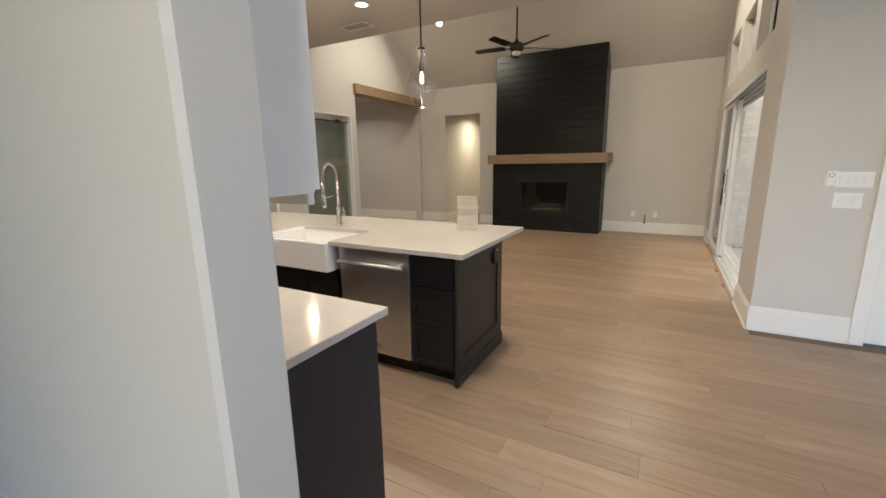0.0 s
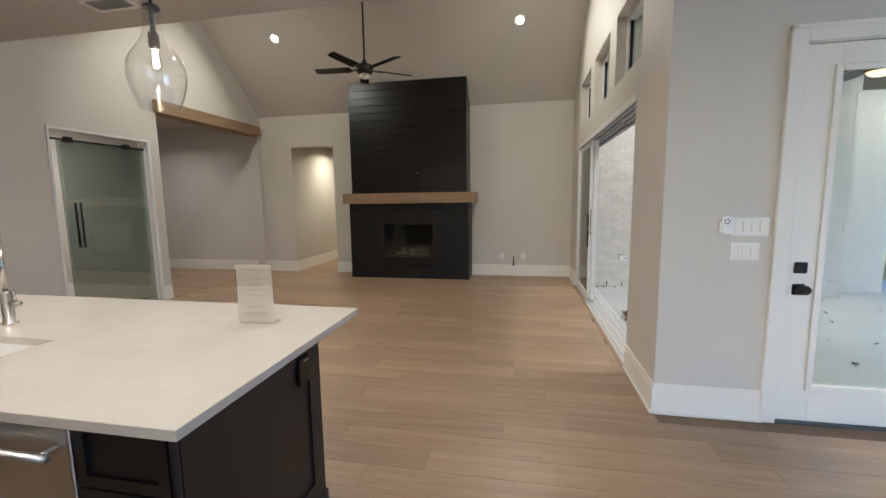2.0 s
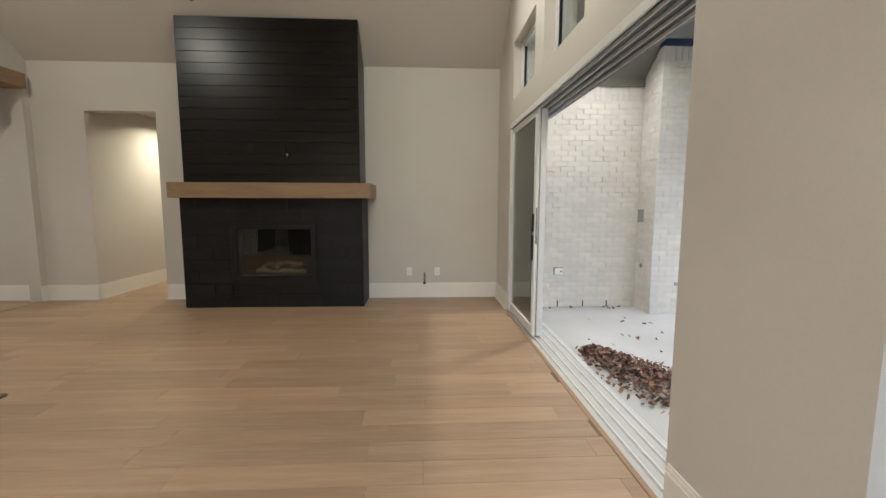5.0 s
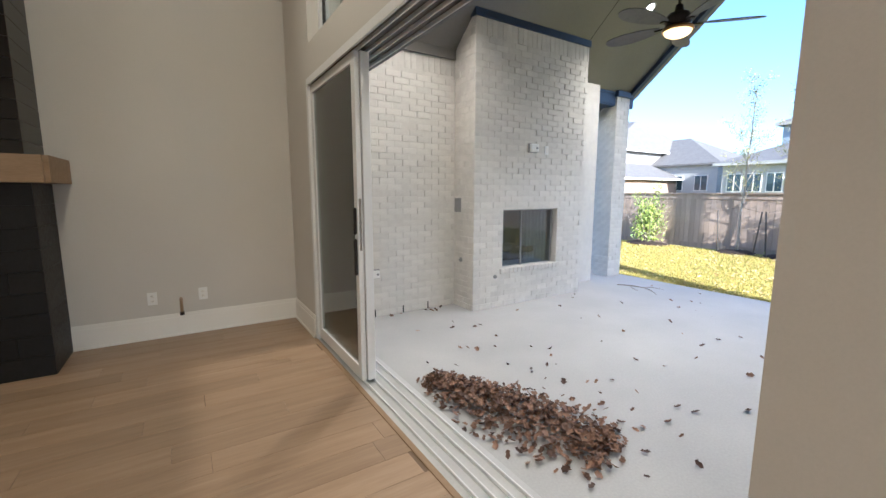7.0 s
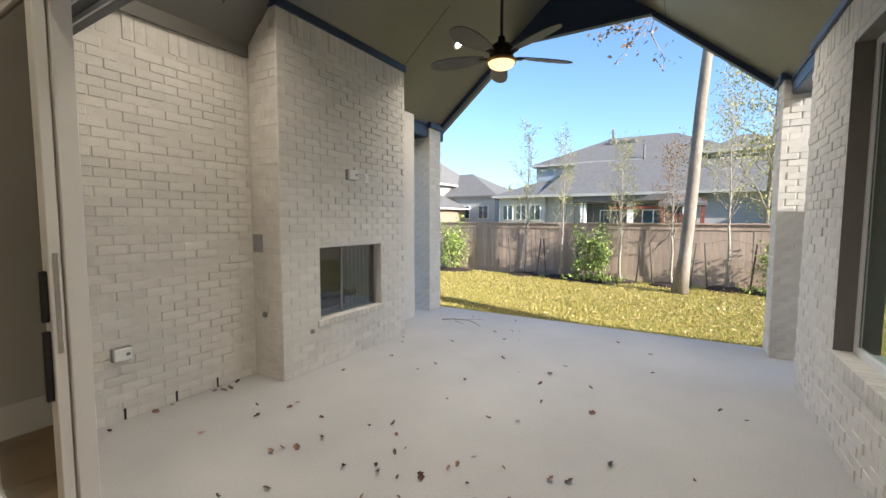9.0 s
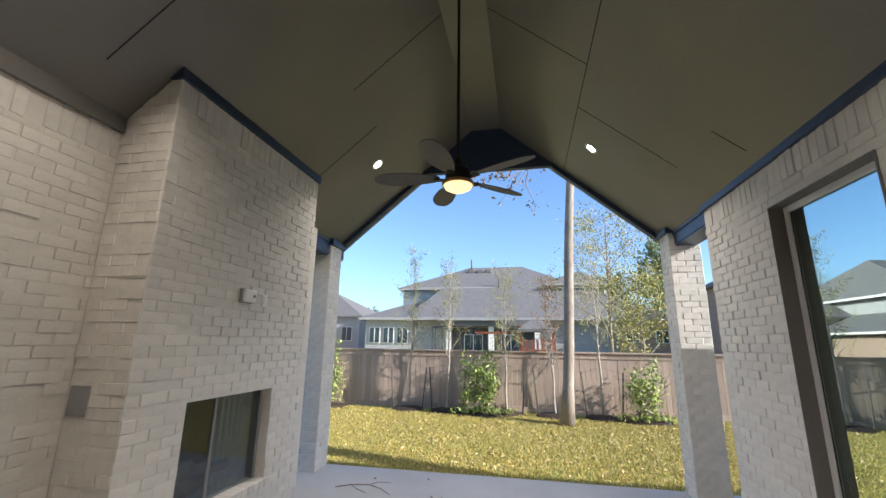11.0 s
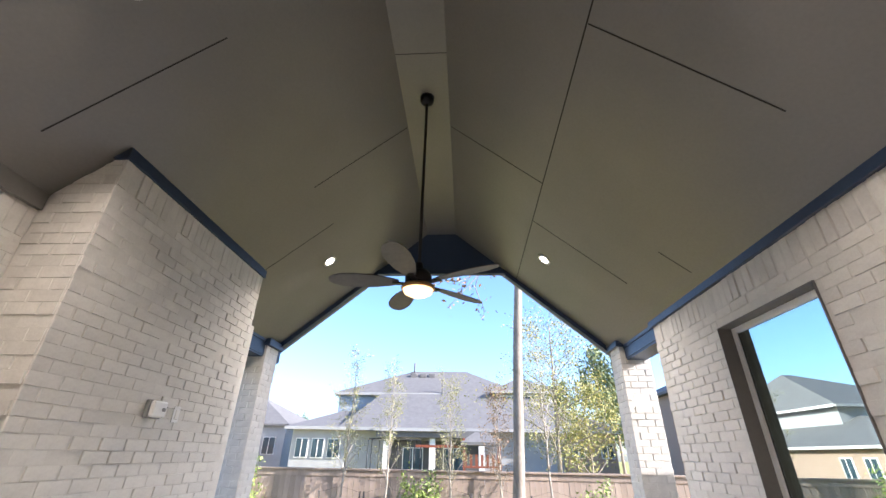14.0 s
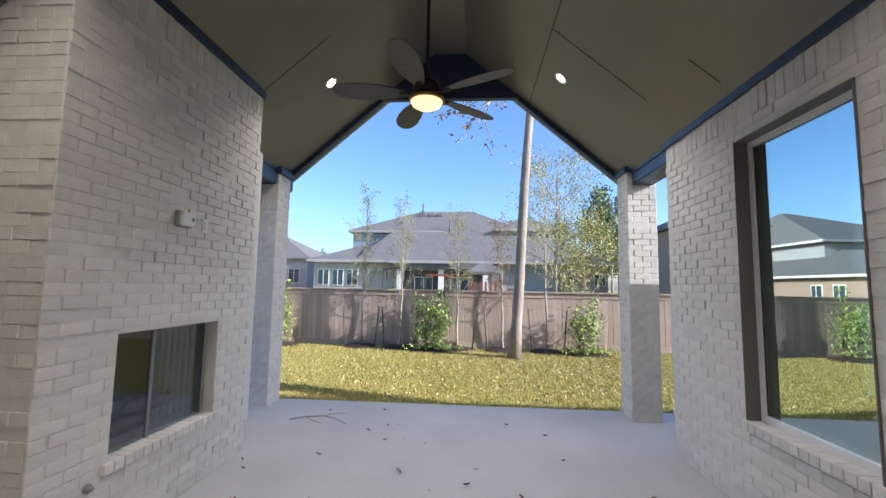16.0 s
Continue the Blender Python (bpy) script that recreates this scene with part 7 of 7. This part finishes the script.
def lay_bricks(parent, axis, out, face, u0, u1, z0, z1, holes=(), soldier=True, near=None, limit=300, origin=(0, 0, 0)):
    """Running bond on one wall face. holes: (ua, ub, za, zb). near: test of (u, z) for bricks that are parts of their own."""
    pieces = []
    top = z1 - (0.20 if soldier else 0)
    r, z = 0, z0
    while z + 0.03 < top:
        h = min(BR_H, top - z - 0.004)
        u = u0 - (0.0 if r % 2 else (BR_L + JT) / 2)
        while u < u1 - 0.01:
            a, b = max(u, u0), min(u + BR_L, u1)
            spans = [(a, b)]
            for ha, hb, za, zb in holes:
                if z + h > za + 0.004 and z < zb - 0.004:
                    spans = [s for p, q in spans for s in ((p, min(q, ha - 0.001)), (max(p, hb + 0.001), q)) if s[1] - s[0] > 0.025]
            pieces += [(p, q, z, z + h) for p, q in spans if q - p > 0.025]
            u += BR_L + JT
        z += BR_H + BED
        r += 1
    if soldier:
        u = u0
        while u + 0.03 < u1:
            pieces.append((u, min(u + BR_H, u1), top + 0.002, z1 - 0.004))
            u += BR_H + JT
    verts, faces, made = [], [], 0
    for a, b, za, zb in pieces:
        lift = random.gauss(0, 0.003)
        cu, cz = (a + b) / 2, (za + zb) / 2
        if made < limit and (near is None or near(cu, cz)):
            ob = new("brick", brick_mesh(b - a, zb - za, axis, out))
            loc = (cu, face + out * lift, cz) if axis == "x" else (face + out * lift, cu, cz)
            ob.parent = parent
            ob.location = [p - q for p, q in zip(loc, origin)]
            ob.rotation_euler = (0, random.gauss(0, 0.006), 0) if axis == "x" else (random.gauss(0, 0.006), 0, 0)
            made += 1
        else:
            k = len(verts)
            for v in brick_mesh(b - a, zb - za, axis, out).vertices:
                p = (v.co.x + cu, v.co.y + face + out * lift, v.co.z + cz) if axis == "x" else (v.co.x + face + out * lift, v.co.y + cu, v.co.z + cz)
                verts.append([m - q for m, q in zip(p, origin)])
            faces += [tuple(k + i for i in pl.vertices) for pl in brick_mesh(b - a, zb - za, axis, out).polygons]
    if verts:
        ob = link_mesh("bricks", verts, faces, M_BRICK_I, parent)
        tagged(ob, kind="stuff")


lay_bricks(CH, "x", -1, CH_Y, CH_X0, CH_X1, PATIO_Z + 0.004, CH_TOP, [(FB_X0, FB_X1, FB_Z0 - 0.066, FB_Z1)], True, lambda u, z: z > 0.2, 300, CHO)
lay_bricks(CH, "y", -1, CH_X0, CH_Y + 0.013, CB, PATIO_Z + 0.004, CH_TOP, (), False, lambda u, z: False, 0, CHO)
lay_bricks(PW_N, "x", -1, CB, EAST_OUT, CH_X0, PATIO_Z + 0.004, 2.995, (), True, lambda u, z: u > 1.9, 300)
lay_bricks(PW_S, "x", 1, DOORWALL_OUT, EAST_OUT, RW_X1, PATIO_Z + 0.004, 2.95, [(WIN_X0, WIN_X1, WIN_Z0 - 0.07, WIN_Z1), (DOOR_X0 - 0.06, DOOR_X1 + 0.06, PATIO_Z, DOOR_TOP + 0.05)], True, lambda u, z: u > 3.0 and z > 0.2, 300)
for c, y0, y1 in COLS:
    o = tuple(c.location)
    lay_bricks(c, "y", -1, 6.497, y0, y1, PATIO_Z + 0.004, 2.98, (), False, None, 100, o)
    if y0 > 8:
        lay_bricks(c, "x", -1, y0, 6.51, 6.857, PATIO_Z + 0.004, 2.98, (), False, None, 100, o)
    else:
        lay_bricks(c, "x", 1, y1, 6.51, 6.857, PATIO_Z + 0.004, 2.98, (), False, None, 100, o)

# ---- floor planks ----
PL_W = 0.180
plank_rng = random.Random(3)
plank_meshes = {}


def plank_mesh(length):
    key = round(length, 2)
    if key not in plank_meshes:
        me = bpy.data.meshes.new("plank")
        h = length / 2 - 0.0008
        w, c = PL_W / 2 - 0.0008, 0.0016
        vs = [(-h, -w, -0.004), (h, -w, -0.004), (h, w, -0.004), (-h, w, -0.004), (-h, -w, -c * 0.5), (h, -w, -c * 0.5), (h, w, -c * 0.5), (-h, w, -c * 0.5), (-h + c, -w + c, 0), (h - c, -w + c, 0), (h - c, w - c, 0), (-h + c, w - c, 0)]
        f = [(8, 9, 10, 11)] + [(o + i, o + (i + 1) % 4, o + 4 + (i + 1) % 4, o + 4 + i) for o in (0, 4) for i in range(4)]
        me.from_pydata(vs, [], f)
        me.materials.append(M_PLANK)
        plank_meshes[key] = me
    return plank_meshes[key]


far_v, far_f, made = [], [], 0
y = -2.96
while y < 13.1:
    x0 = WEST if 1.5 < y < 9.9 else -9.1
    x1 = 5.3 if y < DOORWALL - 0.1 else EAST
    if y > NORTH:
        x0, x1 = HALL_X0, -2.6
    x = x0 - plank_rng.uniform(0.1, 1.3)
    while x < x1 - 0.05:
        L = 1.22
        a, b = max(x, x0), min(x + L, x1)
        if b - a > 0.06:
            if 2.0 < y < 9.9 and b <= EAST + 0.01 and made < 300:
                ob = new("plank", plank_mesh(b - a))
                ob.parent = FLOOR
                ob.location = ((a + b) / 2, y, 0)
                made += 1
            else:
                k = len(far_v)
                far_v += box_verts(a + 0.001, b - 0.001, y - PL_W / 2 + 0.001, y + PL_W / 2 - 0.001, -0.004, 0)
                far_f += [tuple(k + i for i in f) for f in BOX_FACES]
        x += L
    y += PL_W
# foyer and study boards
yy = 4.6
while yy < 9.9:
    for i in range(3):
        k = len(far_v)
        far_v += box_verts(-9.1 + i * 1.3, -7.802 + i * 1.3, yy - PL_W / 2 + 0.001, yy + PL_W / 2 - 0.001, -0.004, -0.0005)
        far_f += [tuple(k + j for j in f) for f in BOX_FACES]
    yy += PL_W
ob = link_mesh("planks", far_v, far_f, M_PLANK_I, FLOOR)
tagged(ob, kind="stuff")
